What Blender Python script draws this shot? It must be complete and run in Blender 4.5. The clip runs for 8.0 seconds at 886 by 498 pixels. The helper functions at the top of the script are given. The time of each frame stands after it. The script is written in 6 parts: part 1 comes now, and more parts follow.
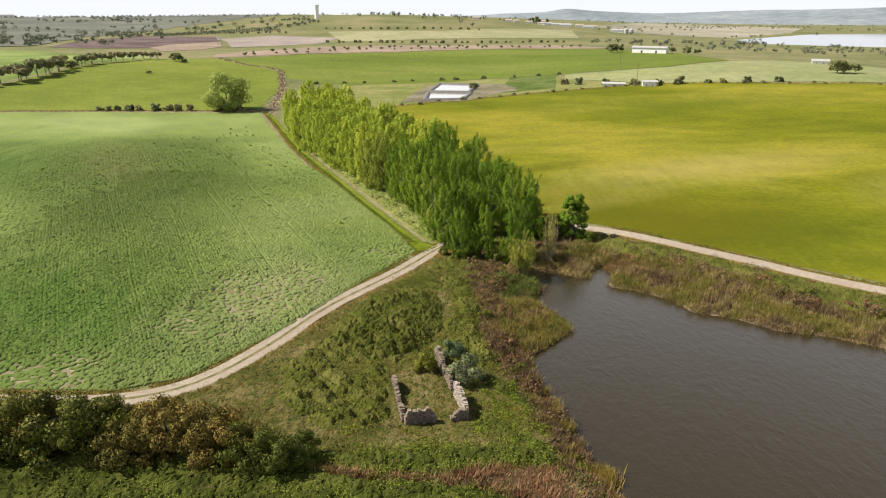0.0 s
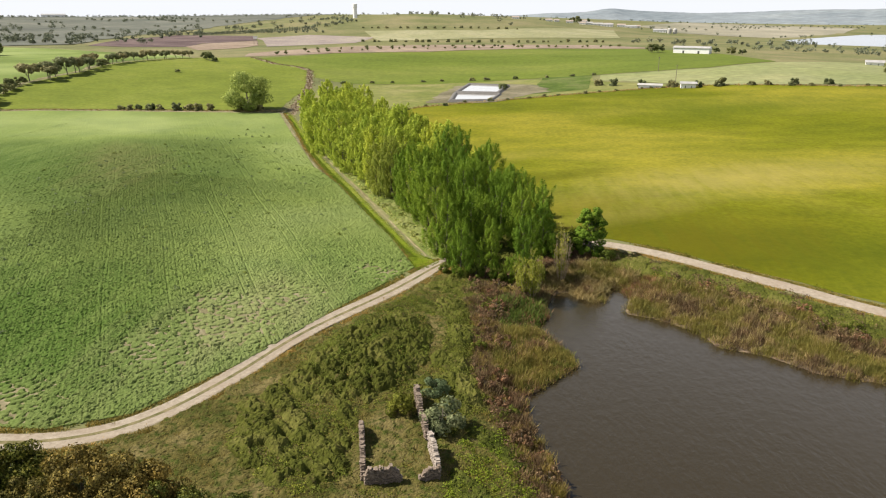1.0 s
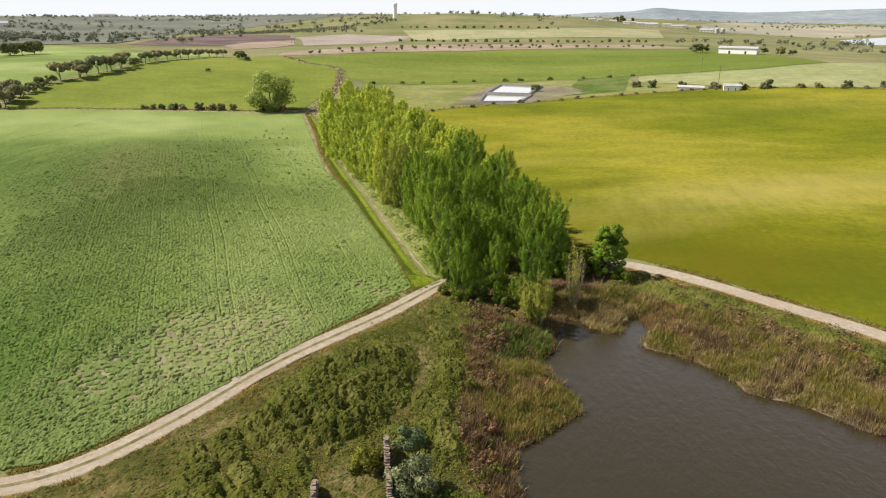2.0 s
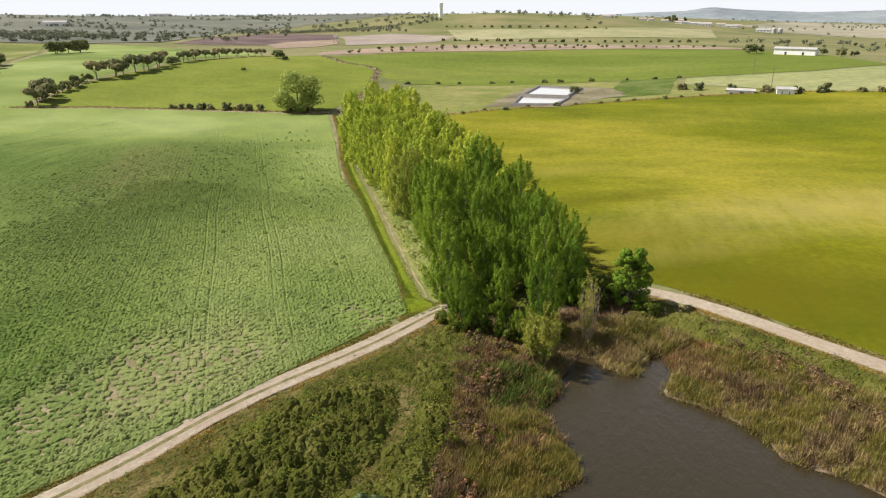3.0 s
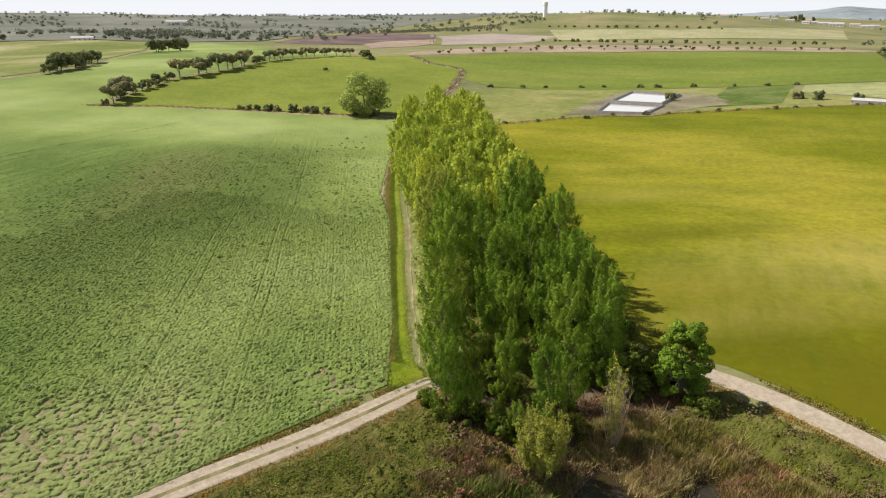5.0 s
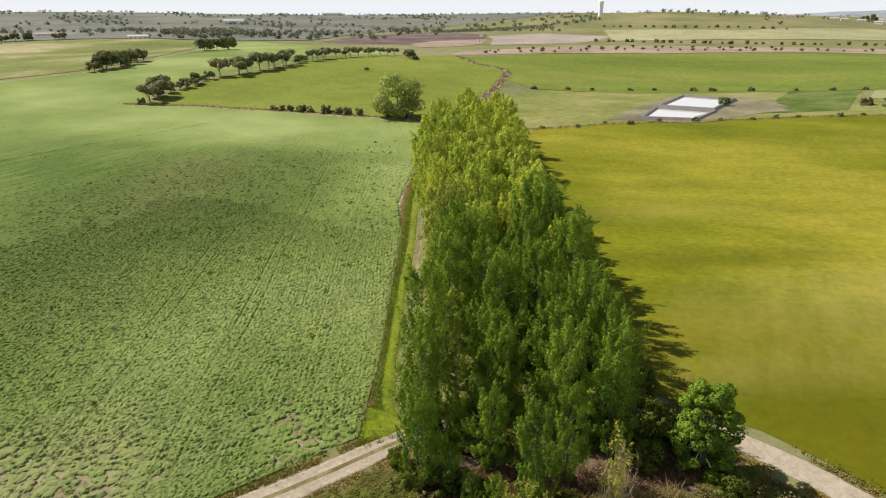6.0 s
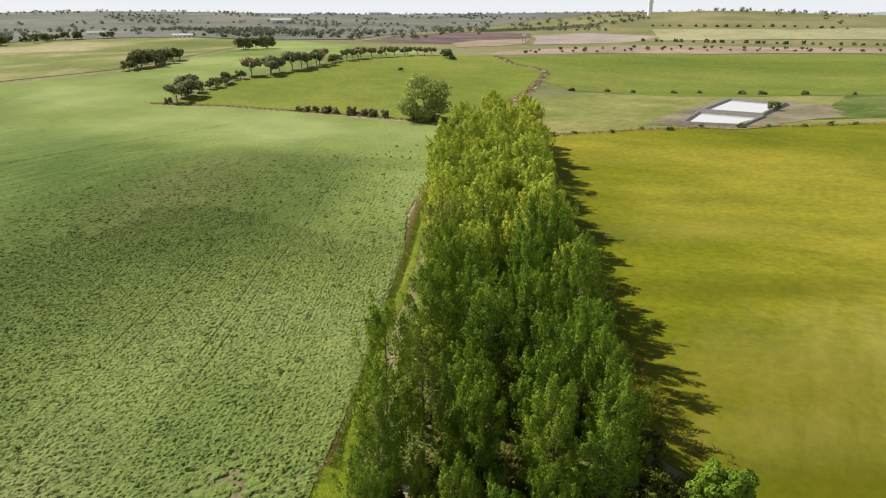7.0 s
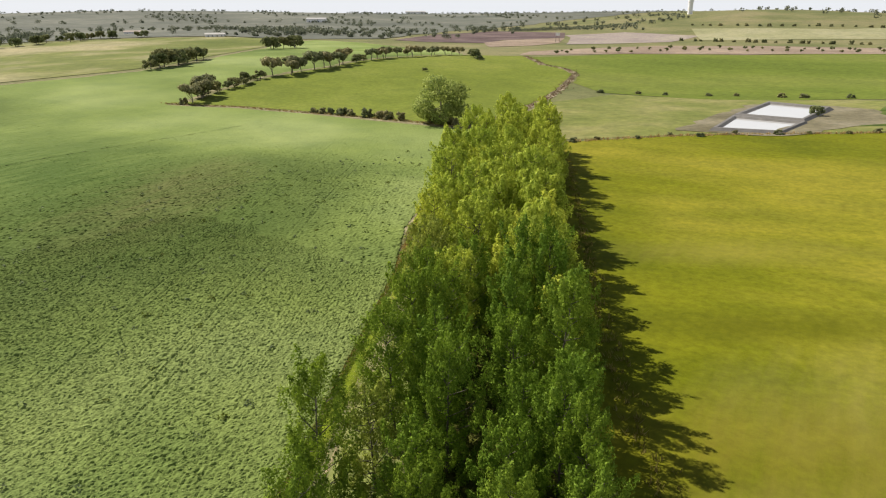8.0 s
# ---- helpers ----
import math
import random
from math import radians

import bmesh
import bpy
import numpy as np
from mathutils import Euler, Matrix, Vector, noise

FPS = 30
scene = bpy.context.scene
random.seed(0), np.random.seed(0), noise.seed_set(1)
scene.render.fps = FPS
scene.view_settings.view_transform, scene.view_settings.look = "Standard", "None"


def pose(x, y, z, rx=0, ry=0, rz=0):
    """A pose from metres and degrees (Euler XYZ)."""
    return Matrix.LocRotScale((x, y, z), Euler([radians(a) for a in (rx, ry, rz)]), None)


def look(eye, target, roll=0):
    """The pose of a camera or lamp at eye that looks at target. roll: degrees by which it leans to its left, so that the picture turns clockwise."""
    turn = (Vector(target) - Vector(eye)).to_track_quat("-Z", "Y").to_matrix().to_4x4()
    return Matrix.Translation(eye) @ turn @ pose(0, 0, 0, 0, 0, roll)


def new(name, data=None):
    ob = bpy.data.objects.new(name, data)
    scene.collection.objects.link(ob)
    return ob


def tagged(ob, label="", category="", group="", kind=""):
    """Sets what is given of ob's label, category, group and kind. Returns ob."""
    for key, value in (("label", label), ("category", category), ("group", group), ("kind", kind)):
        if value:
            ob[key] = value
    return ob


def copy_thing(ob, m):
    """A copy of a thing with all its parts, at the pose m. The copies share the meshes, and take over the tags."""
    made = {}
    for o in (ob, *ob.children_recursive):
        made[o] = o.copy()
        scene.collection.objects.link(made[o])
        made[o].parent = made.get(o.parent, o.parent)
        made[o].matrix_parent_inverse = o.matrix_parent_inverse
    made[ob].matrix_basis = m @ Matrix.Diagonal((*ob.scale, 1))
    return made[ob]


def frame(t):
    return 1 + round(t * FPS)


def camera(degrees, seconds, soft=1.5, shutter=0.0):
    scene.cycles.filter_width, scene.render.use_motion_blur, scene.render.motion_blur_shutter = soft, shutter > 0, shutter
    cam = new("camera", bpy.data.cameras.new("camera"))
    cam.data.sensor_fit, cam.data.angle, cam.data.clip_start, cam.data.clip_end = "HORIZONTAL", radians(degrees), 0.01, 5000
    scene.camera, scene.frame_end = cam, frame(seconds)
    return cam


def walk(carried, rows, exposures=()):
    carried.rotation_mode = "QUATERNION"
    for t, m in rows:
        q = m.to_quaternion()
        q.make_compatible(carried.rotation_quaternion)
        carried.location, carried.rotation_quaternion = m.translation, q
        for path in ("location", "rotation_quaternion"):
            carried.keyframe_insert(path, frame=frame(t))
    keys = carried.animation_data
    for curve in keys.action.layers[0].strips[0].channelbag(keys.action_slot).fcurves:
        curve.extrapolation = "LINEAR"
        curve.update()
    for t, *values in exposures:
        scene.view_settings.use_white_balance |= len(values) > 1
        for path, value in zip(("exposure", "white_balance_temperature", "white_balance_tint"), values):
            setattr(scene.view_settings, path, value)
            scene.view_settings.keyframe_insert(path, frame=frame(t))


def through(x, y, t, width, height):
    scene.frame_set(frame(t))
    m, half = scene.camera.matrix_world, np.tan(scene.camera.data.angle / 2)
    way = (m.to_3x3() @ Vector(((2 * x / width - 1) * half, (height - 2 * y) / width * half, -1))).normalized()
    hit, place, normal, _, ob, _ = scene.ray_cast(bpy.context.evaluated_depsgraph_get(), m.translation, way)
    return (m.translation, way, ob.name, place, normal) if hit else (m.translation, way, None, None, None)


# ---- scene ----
cam = camera(66.0, 8.0, 1.1)
METRES, EYE, TILT, LEAN, TURN = 114.8, 45.0, 0.35, 1.46, 0.0
ROWS = [
    (0.0, 0.0, 0.0, 0.0, 0.52, -19.55, -1.46),
    (0.5, 0.03, 0.0533, -0.004, 2.11, -19.59, -1.44),
    (1.0, 0.0596, 0.1123, -0.0077, 3.87, -19.64, -1.43),
    (1.5, 0.0855, 0.1668, -0.0107, 5.54, -19.69, -1.39),
    (3.0, 0.1568, 0.3436, -0.0188, 11.3, -19.85, -1.29),
    (3.5, 0.1758, 0.4006, -0.0209, 13.37, -19.9, -1.24),
    (4.0, 0.1942, 0.4629, -0.0228, 15.68, -19.96, -1.2),
    (4.5, 0.2094, 0.5206, -0.0242, 17.83, -20.0, -1.15),
    (6.0, 0.2437, 0.706, -0.0289, 24.56, -20.16, -1.08),
    (6.5, 0.2505, 0.7649, -0.0307, 26.53, -20.23, -1.04),
    (7.0, 0.255, 0.8293, -0.0329, 28.41, -20.28, -0.98),
    (7.5, 0.2576, 0.8886, -0.035, 29.9, -20.33, -0.92),
    (8.0, 0.2584, 0.9531, -0.037, 31.45, -20.38, -0.87),
]
walk(cam, [(t, pose(0, 0, EYE, TILT, LEAN, TURN) @ pose(METRES * x, METRES * y, METRES * z, 90 + pitch, roll, yaw)) for t, x, y, z, yaw, pitch, roll in ROWS],
     [(0.0, 0.74), (3.0, 0.71), (5.0, 0.66), (6.5, 0.59), (8.0, 0.56)])

# ---- world, sun, exposure ----
SUN_ELEVATION, SUN_AZIMUTH = 46.5, 176.0   # azimuth: where the sun stands, counted from +x towards +y
sun_way = Vector((math.cos(radians(SUN_ELEVATION)) * math.cos(radians(SUN_AZIMUTH)),
                  math.cos(radians(SUN_ELEVATION)) * math.sin(radians(SUN_AZIMUTH)),
                  math.sin(radians(SUN_ELEVATION))))
sun = new("sun", bpy.data.lights.new("sun", "SUN"))
sun.data.energy, sun.data.angle, sun.data.color = 5.6, radians(0.6), (1.0, 0.925, 0.82)
sun.matrix_world = look(sun_way * 300, (0, 0, 0))
sky = bpy.data.worlds.new("sky")
scene.world = sky
sky.use_nodes = True
sky_tex = sky.node_tree.nodes.new("ShaderNodeTexSky")
sky_tex.sky_type, sky_tex.sun_disc = "NISHITA", False
sky_tex.sun_elevation, sky_tex.sun_rotation = radians(SUN_ELEVATION), radians(90 - SUN_AZIMUTH)
sky_tex.air_density, sky_tex.dust_density, sky_tex.altitude = 1.0, 0.6, 200
haze = sky.node_tree.nodes.new("ShaderNodeMix")
haze.data_type = "RGBA"
haze.inputs["B"].default_value = (11.4, 11.7, 12.3, 1)
way = sky.node_tree.nodes.new("ShaderNodeTexCoord")
rise = sky.node_tree.nodes.new("ShaderNodeSeparateXYZ")
veil = sky.node_tree.nodes.new("ShaderNodeValToRGB")   # thick haze at the horizon, thinning upwards
for k, (at, much) in enumerate(((0.0, 0.95), (0.3, 0.92), (0.43, 0.5), (0.58, 0.08), (1.0, 0.06))):
    el = veil.color_ramp.elements[k] if k < 2 else veil.color_ramp.elements.new(at)
    el.position, el.color = at, (much, much, much, 1)
sky.node_tree.links.new(way.outputs["Generated"], rise.inputs["Vector"])
sky.node_tree.links.new(rise.outputs["Z"], veil.inputs["Fac"])
sky.node_tree.links.new(veil.outputs["Color"], haze.inputs["Factor"])
sky.node_tree.links.new(sky_tex.outputs["Color"], haze.inputs["A"])
sky.node_tree.links.new(haze.outputs["Result"], sky.node_tree.nodes["Background"].inputs["Color"])
sky.node_tree.nodes["Background"].inputs["Strength"].default_value = 0.051

# ---- materials ----


def shader(name):
    m = bpy.data.materials.new(name)
    m.use_nodes = True
    t = m.node_tree
    return m, t, t.nodes["Principled BSDF"]


def node(t, kind, **inputs):
    n = t.nodes.new(kind)
    for key, value in inputs.items():
        n.inputs[key.replace("_", " ")].default_value = value
    return n


def world_noise(t, scale, detail=4.0, rough=0.6, stretch=None, turn=0.0, offset=(0, 0, 0)):
    """Noise by place in the world, in lumps of about 1 / scale metres."""
    g = t.nodes.new("ShaderNodeNewGeometry")
    out = g.outputs["Position"]
    if stretch or any(offset):
        mp = t.nodes.new("ShaderNodeMapping")
        mp.inputs["Rotation"].default_value = (0, 0, radians(turn))
        mp.inputs["Scale"].default_value = stretch or (1, 1, 1)
        mp.inputs["Location"].default_value = offset
        t.links.new(out, mp.inputs["Vector"])
        out = mp.outputs["Vector"]
    n = node(t, "ShaderNodeTexNoise", Scale=scale, Detail=detail, Roughness=rough)
    t.links.new(out, n.inputs["Vector"])
    return n.outputs["Fac"]


def ramp(t, fac, stops):
    r = t.nodes.new("ShaderNodeValToRGB")
    e = r.color_ramp.elements
    while len(e) < len(stops):
        e.new(0.5)
    for el, (p, c) in zip(e, stops):
        el.position, el.color = p, (*c, 1)
    t.links.new(fac, r.inputs["Fac"])
    return r.outputs["Color"]


def mixed(t, fac, a, b, kind="MIX"):
    m = t.nodes.new("ShaderNodeMix")
    m.data_type, m.blend_type = "RGBA", kind
    for sock, v in ((m.inputs["Factor"], fac), (m.inputs["A"], a), (m.inputs["B"], b)):
        if isinstance(v, (int, float)):
            sock.default_value = v
        elif isinstance(v, tuple):
            sock.default_value = (*v, 1)
        else:
            t.links.new(v, sock)
    return m.outputs["Result"]


def bumped(t, p, height, strength, distance):
    b = node(t, "ShaderNodeBump", Strength=strength, Distance=distance)
    t.links.new(height, b.inputs["Height"])
    t.links.new(b.outputs["Normal"], p.inputs["Normal"])


def land(name, low, mid, high, patch=0.02, grain=0.8, rough=0.95, bump=0.3, second=None, stretch=None, turn=0.0, patch_detail=5.0, offset=(0, 0, 0), spread=0.18, mottle=0.75, streak=0.6):
    """Soil, grass or a crop seen from above: broad patches, a middling and a finer mottle, and a fine relief."""
    m, t, p = shader(name)
    broad = ramp(t, world_noise(t, patch, patch_detail, 0.55, stretch, turn, offset), [(0.5 - spread, low), (0.5, mid), (0.5 + spread, high)])
    fine = world_noise(t, grain, 5.0, 0.7)
    col = mixed(t, mottle, broad, ramp(t, fine, [(0.3, (0.36, 0.36, 0.36)), (0.7, (0.66, 0.66, 0.66))]), "OVERLAY")
    middling = world_noise(t, patch * 7, 4.0, 0.6, stretch, turn)
    col = mixed(t, streak, col, ramp(t, middling, [(0.3, (0.40, 0.42, 0.42)), (0.7, (0.62, 0.60, 0.56))]), "OVERLAY")
    if second:
        spot = ramp(t, world_noise(t, patch * 5, 6.0, 0.65), [(second[1] - 0.05, (0, 0, 0)), (second[1] + 0.08, (1, 1, 1))])
        col = mixed(t, spot, col, second[0])
    t.links.new(col, p.inputs["Base Color"])
    p.inputs["Roughness"].default_value = rough
    p.inputs["Specular IOR Level"].default_value = 0.06
    bumped(t, p, fine, bump, 0.3)
    return m


def foliage(name, dark, mid, light, patch=0.15, through=0.3, rough=0.7, cloud_shade=None, vary=0.9):
    """Leaves: each its own tint, with broader patches, some light coming through."""
    m, t, p = shader(name)
    g = t.nodes.new("ShaderNodeNewGeometry")
    tint = ramp(t, g.outputs["Random Per Island"], [(0.0, dark), (0.5, mid), (1.0, light)])
    # Noise offset that puts a cloud shadow's broad dark patches into the leaves.
    if cloud_shade:
        broad = ramp(t, world_noise(t, patch, 2.0, 0.5, offset=cloud_shade), [(0.34, (0.33, 0.33, 0.28)), (0.56, (0.6, 0.58, 0.6))])
    else:
        broad = ramp(t, world_noise(t, patch, 3.0, 0.6), [(0.3, (0.34, 0.38, 0.34)), (0.7, (0.68, 0.63, 0.58))])
    col = mixed(t, 0.8, tint, broad, "OVERLAY")
    o = t.nodes.new("ShaderNodeObjectInfo")
    hue = ramp(t, o.outputs["Random"], [(0.0, (0.36, 0.42, 0.38)), (0.5, (0.52, 0.52, 0.5)), (1.0, (0.68, 0.60, 0.56))])
    col = mixed(t, vary, col, hue, "OVERLAY")
    t.links.new(col, p.inputs["Base Color"])
    p.inputs["Roughness"].default_value = rough
    p.inputs["Specular IOR Level"].default_value = 0.12
    tr = t.nodes.new("ShaderNodeBsdfTranslucent")
    t.links.new(col, tr.inputs["Color"])
    mx = t.nodes.new("ShaderNodeMixShader")
    mx.inputs["Fac"].default_value = through
    t.links.new(p.outputs["BSDF"], mx.inputs[1])
    t.links.new(tr.outputs["BSDF"], mx.inputs[2])
    t.links.new(mx.outputs["Shader"], t.nodes["Material Output"].inputs["Surface"])
    return m


def plain(name, a, b, scale=2.0, rough=0.8, metal=0.0, bump=0.2):
    m, t, p = shader(name)
    f = world_noise(t, scale, 6.0, 0.7)
    t.links.new(ramp(t, f, [(0.3, a), (0.7, b)]), p.inputs["Base Color"])
    p.inputs["Roughness"].default_value, p.inputs["Metallic"].default_value = rough, metal
    bumped(t, p, f, bump, 0.1)
    return m


M_ROUGH = land("rough grass", (0.095, 0.105, 0.042), (0.135, 0.135, 0.06), (0.18, 0.16, 0.085), 0.01, 0.4)
M_SCRUBLAND = land("scrubland soil", (0.065, 0.062, 0.02), (0.105, 0.09, 0.033), (0.16, 0.125, 0.06), 0.12, 1.2)
# The grey stands in for haze and cloud shade over the far ground.
M_HAZED_PLAIN = land("hazed scrub plain", (0.077, 0.083, 0.07), (0.103, 0.108, 0.09), (0.14, 0.142, 0.117), 0.004, 0.05)
M_PATH = land("worn earth", (0.13, 0.11, 0.055), (0.185, 0.155, 0.085), (0.25, 0.21, 0.125), 0.4, 1.5)
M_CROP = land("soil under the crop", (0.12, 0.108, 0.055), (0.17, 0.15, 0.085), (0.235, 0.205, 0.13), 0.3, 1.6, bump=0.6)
# Offset sets ripe patches and, in the same colour, cloud-shadow bands.
M_CEREAL = land("ripening cereal", (0.072, 0.085, 0.003), (0.109, 0.116, 0.005), (0.17, 0.157, 0.016), 0.012, 0.7, stretch=(0.65, 1.25, 1), turn=-30, bump=0.3, patch_detail=6.0, offset=(1017.9, -1942.6, 0), spread=0.13, mottle=0.8, streak=0.75)
M_HILL = land("hill pasture", (0.09, 0.113, 0.015), (0.116, 0.142, 0.02), (0.146, 0.163, 0.032), 0.012, 0.5)
M_FAR_GREEN = land("dark green crop", (0.074, 0.10, 0.015), (0.098, 0.126, 0.02), (0.142, 0.156, 0.036), 0.006, 0.3, stretch=(0.5, 1.2, 1))
M_MEADOW = land("dry meadow", (0.10, 0.118, 0.03), (0.138, 0.148, 0.044), (0.18, 0.172, 0.068), 0.03, 0.3)
M_PALE = land("pale meadow", (0.145, 0.168, 0.066), (0.18, 0.195, 0.086), (0.215, 0.215, 0.11), 0.01, 0.2)
M_OLIVE = land("olive pasture", (0.085, 0.105, 0.024), (0.12, 0.133, 0.038), (0.24, 0.215, 0.12), 0.007, 0.2, spread=0.12)
M_PLOUGH = land("ploughed soil", (0.072, 0.05, 0.05), (0.10, 0.072, 0.07), (0.135, 0.10, 0.093), 0.02, 0.3)
# This soil, the fallow and the stubble are lightened for far haze.
M_REDSOIL = land("reddish soil", (0.17, 0.128, 0.097), (0.21, 0.163, 0.125), (0.26, 0.205, 0.155), 0.02, 0.3)
M_MAUVE = land("grey fallow", (0.18, 0.152, 0.142), (0.225, 0.19, 0.172), (0.25, 0.22, 0.18), 0.02, 0.3)
M_TAN = land("stubble", (0.175, 0.18, 0.09), (0.218, 0.213, 0.118), (0.265, 0.25, 0.155), 0.01, 0.2)
M_SAND = land("bare sandy soil", (0.165, 0.16, 0.115), (0.22, 0.205, 0.155), (0.29, 0.265, 0.21), 0.004, 0.3)
M_STRIP = land("mown grass", (0.085, 0.115, 0.008), (0.12, 0.155, 0.010), (0.155, 0.175, 0.022), 0.15, 1.5)
M_BANK = land("dry grass bank", (0.095, 0.122, 0.028), (0.14, 0.162, 0.046), (0.19, 0.195, 0.075), 0.12, 1.0, bump=0.6)
M_REDEARTH = land("bare reddish earth", (0.14, 0.10, 0.055), (0.195, 0.145, 0.085), (0.255, 0.195, 0.12), 0.5, 1.5)
M_CREEK = land("creek bed earth", (0.10, 0.08, 0.05), (0.17, 0.14, 0.09), (0.27, 0.23, 0.16), 0.1, 0.8)
M_PLOT = land("dark weedy crop", (0.045, 0.07, 0.012), (0.07, 0.10, 0.02), (0.11, 0.12, 0.045), 0.06, 0.4)
M_APRON = land("bare graded earth", (0.10, 0.09, 0.055), (0.14, 0.125, 0.08), (0.19, 0.17, 0.12), 0.05, 0.5)
# Paler and greyer than leaves: distance haze put into their colour.
M_HAZED_TREE = foliage("hazed far tree leaves", (0.10, 0.115, 0.08), (0.135, 0.15, 0.105), (0.175, 0.19, 0.135), 0.1, 0.2, vary=0.3)
M_MUD = land("dark mud", (0.05, 0.038, 0.025), (0.09, 0.065, 0.045), (0.16, 0.12, 0.08), 0.25, 1.5)
M_THICKET = land("bramble cover", (0.045, 0.052, 0.009), (0.085, 0.093, 0.017), (0.135, 0.132, 0.034), 0.3, 5.0, bump=1.0, second=((0.115, 0.088, 0.038), 0.62))
M_FRESH_COVER = land("fresh weed cover", (0.034, 0.043, 0.007), (0.058, 0.07, 0.011), (0.095, 0.105, 0.022), 0.3, 5.0, bump=1.0, second=((0.085, 0.064, 0.03), 0.62))
M_TUSSOCK = land("rough tussock grass", (0.066, 0.062, 0.016), (0.108, 0.094, 0.028), (0.165, 0.134, 0.055), 0.2, 4.0, bump=1.0, second=((0.055, 0.068, 0.013), 0.53))
M_MATTED = land("matted brown stalks", (0.05, 0.029, 0.017), (0.105, 0.064, 0.037), (0.19, 0.125, 0.08), 0.4, 4.0, bump=1.0, second=((0.05, 0.062, 0.014), 0.52))


def track_material():
    """Packed earth with two worn wheel lines; patches of grass on the crown, ragged earth and grass at the edges."""
    m, t, p = shader("packed earth")
    uv = t.nodes.new("ShaderNodeUVMap")
    sep = t.nodes.new("ShaderNodeSeparateXYZ")
    t.links.new(uv.outputs["UV"], sep.inputs["Vector"])
    f = world_noise(t, 1.6, 6.0, 0.75)
    earth = ramp(t, f, [(0.25, (0.175, 0.145, 0.103)), (0.5, (0.28, 0.238, 0.182)), (0.75, (0.375, 0.328, 0.262))])
    earth = mixed(t, ramp(t, world_noise(t, 0.22, 4.0, 0.6), [(0.42, (0, 0, 0)), (0.68, (0.7, 0.7, 0.7))]), earth, (0.24, 0.19, 0.14))
    crown = ramp(t, sep.outputs["X"], [(0.0, (0.8, 0.8, 0.8)), (0.09, (0.42, 0.42, 0.42)), (0.2, (0, 0, 0)), (0.4, (0.1, 0.1, 0.1)), (0.44, (0.66, 0.66, 0.66)), (0.56, (0.66, 0.66, 0.66)), (0.6, (0.1, 0.1, 0.1)), (0.8, (0, 0, 0)), (0.91, (0.42, 0.42, 0.42)), (1.0, (0.8, 0.8, 0.8))])
    past = t.nodes.new("ShaderNodeMapRange")
    past.inputs["From Min"].default_value, past.inputs["From Max"].default_value = 17.0, 19.5
    t.links.new(sep.outputs["Y"], past.inputs["Value"])
    rim = ramp(t, sep.outputs["X"], [(0.0, (0.8, 0.8, 0.8)), (0.1, (0.4, 0.4, 0.4)), (0.2, (0, 0, 0)), (0.8, (0, 0, 0)), (0.9, (0.4, 0.4, 0.4)), (1.0, (0.8, 0.8, 0.8))])
    add = t.nodes.new("ShaderNodeMath")
    add.operation = "ADD"
    t.links.new(mixed(t, past.outputs["Result"], crown, rim), add.inputs[0])
    t.links.new(world_noise(t, 0.3, 7.0, 0.75), add.inputs[1])
    grass = ramp(t, add.outputs[0], [(0.9, (0, 0, 0)), (1.15, (1, 1, 1))])
    weeds = ramp(t, world_noise(t, 0.7, 5.0, 0.7), [(0.35, (0.075, 0.075, 0.025)), (0.65, (0.20, 0.165, 0.09))])
    t.links.new(mixed(t, grass, earth, weeds), p.inputs["Base Color"])
    p.inputs["Roughness"].default_value = 0.95
    p.inputs["Specular IOR Level"].default_value = 0.1
    bumped(t, p, f, 0.5, 0.15)
    return m


def water_material(name, colour, scale, strength):
    m, t, p = shader(name)
    p.inputs["Base Color"].default_value = (*colour, 1)
    p.inputs["Roughness"].default_value, p.inputs["IOR"].default_value = 0.05, 1.5
    f = world_noise(t, scale, 5.0, 0.65, (1.0, 0.45, 1.0), 35)
    bumped(t, p, f, strength, 0.28)
    return m


M_TRACK = track_material()
M_WATER = water_material("pond water", (0.028, 0.0212, 0.010), 1.3, 0.34)
M_BASIN_WATER = water_material("basin water", (0.40, 0.40, 0.39), 0.2, 0.05)
M_LAKE = water_material("lake water", (0.10, 0.12, 0.135), 0.05, 0.05)
M_POPLAR = foliage("poplar leaves", (0.25, 0.315, 0.035), (0.33, 0.395, 0.05), (0.41, 0.465, 0.072), 0.3, 0.36, vary=0.5)
M_DARK_POPLAR = foliage("deep green poplar leaves", (0.102, 0.172, 0.015), (0.138, 0.218, 0.021), (0.18, 0.262, 0.03), 0.3, 0.3, vary=0.5)
M_BRONZE_POPLAR = foliage("olive poplar leaves", (0.19, 0.232, 0.036), (0.245, 0.288, 0.048), (0.31, 0.345, 0.068), 0.3, 0.4, vary=0.3)
M_OAK = foliage("oak leaves", (0.028, 0.04, 0.007), (0.072, 0.088, 0.014), (0.16, 0.168, 0.036), 0.5, 0.2)
M_RUSSET = foliage("russet oak leaves", (0.05, 0.042, 0.010), (0.12, 0.098, 0.024), (0.22, 0.178, 0.05), 0.5, 0.2)
# Olive leaves, lightened partly for the haze of distance.
M_FAR_TREE = foliage("dark tree leaves", (0.11, 0.125, 0.052), (0.155, 0.172, 0.075), (0.21, 0.225, 0.10), 0.3, 0.35)
M_BRAMBLE = foliage("bramble leaves", (0.078, 0.094, 0.013), (0.117, 0.138, 0.021), (0.162, 0.182, 0.033), 0.45, 0.3)
M_FRESH_BRAMBLE = foliage("fresh bramble leaves", (0.11, 0.148, 0.018), (0.155, 0.195, 0.027), (0.205, 0.242, 0.042), 0.4, 0.35)
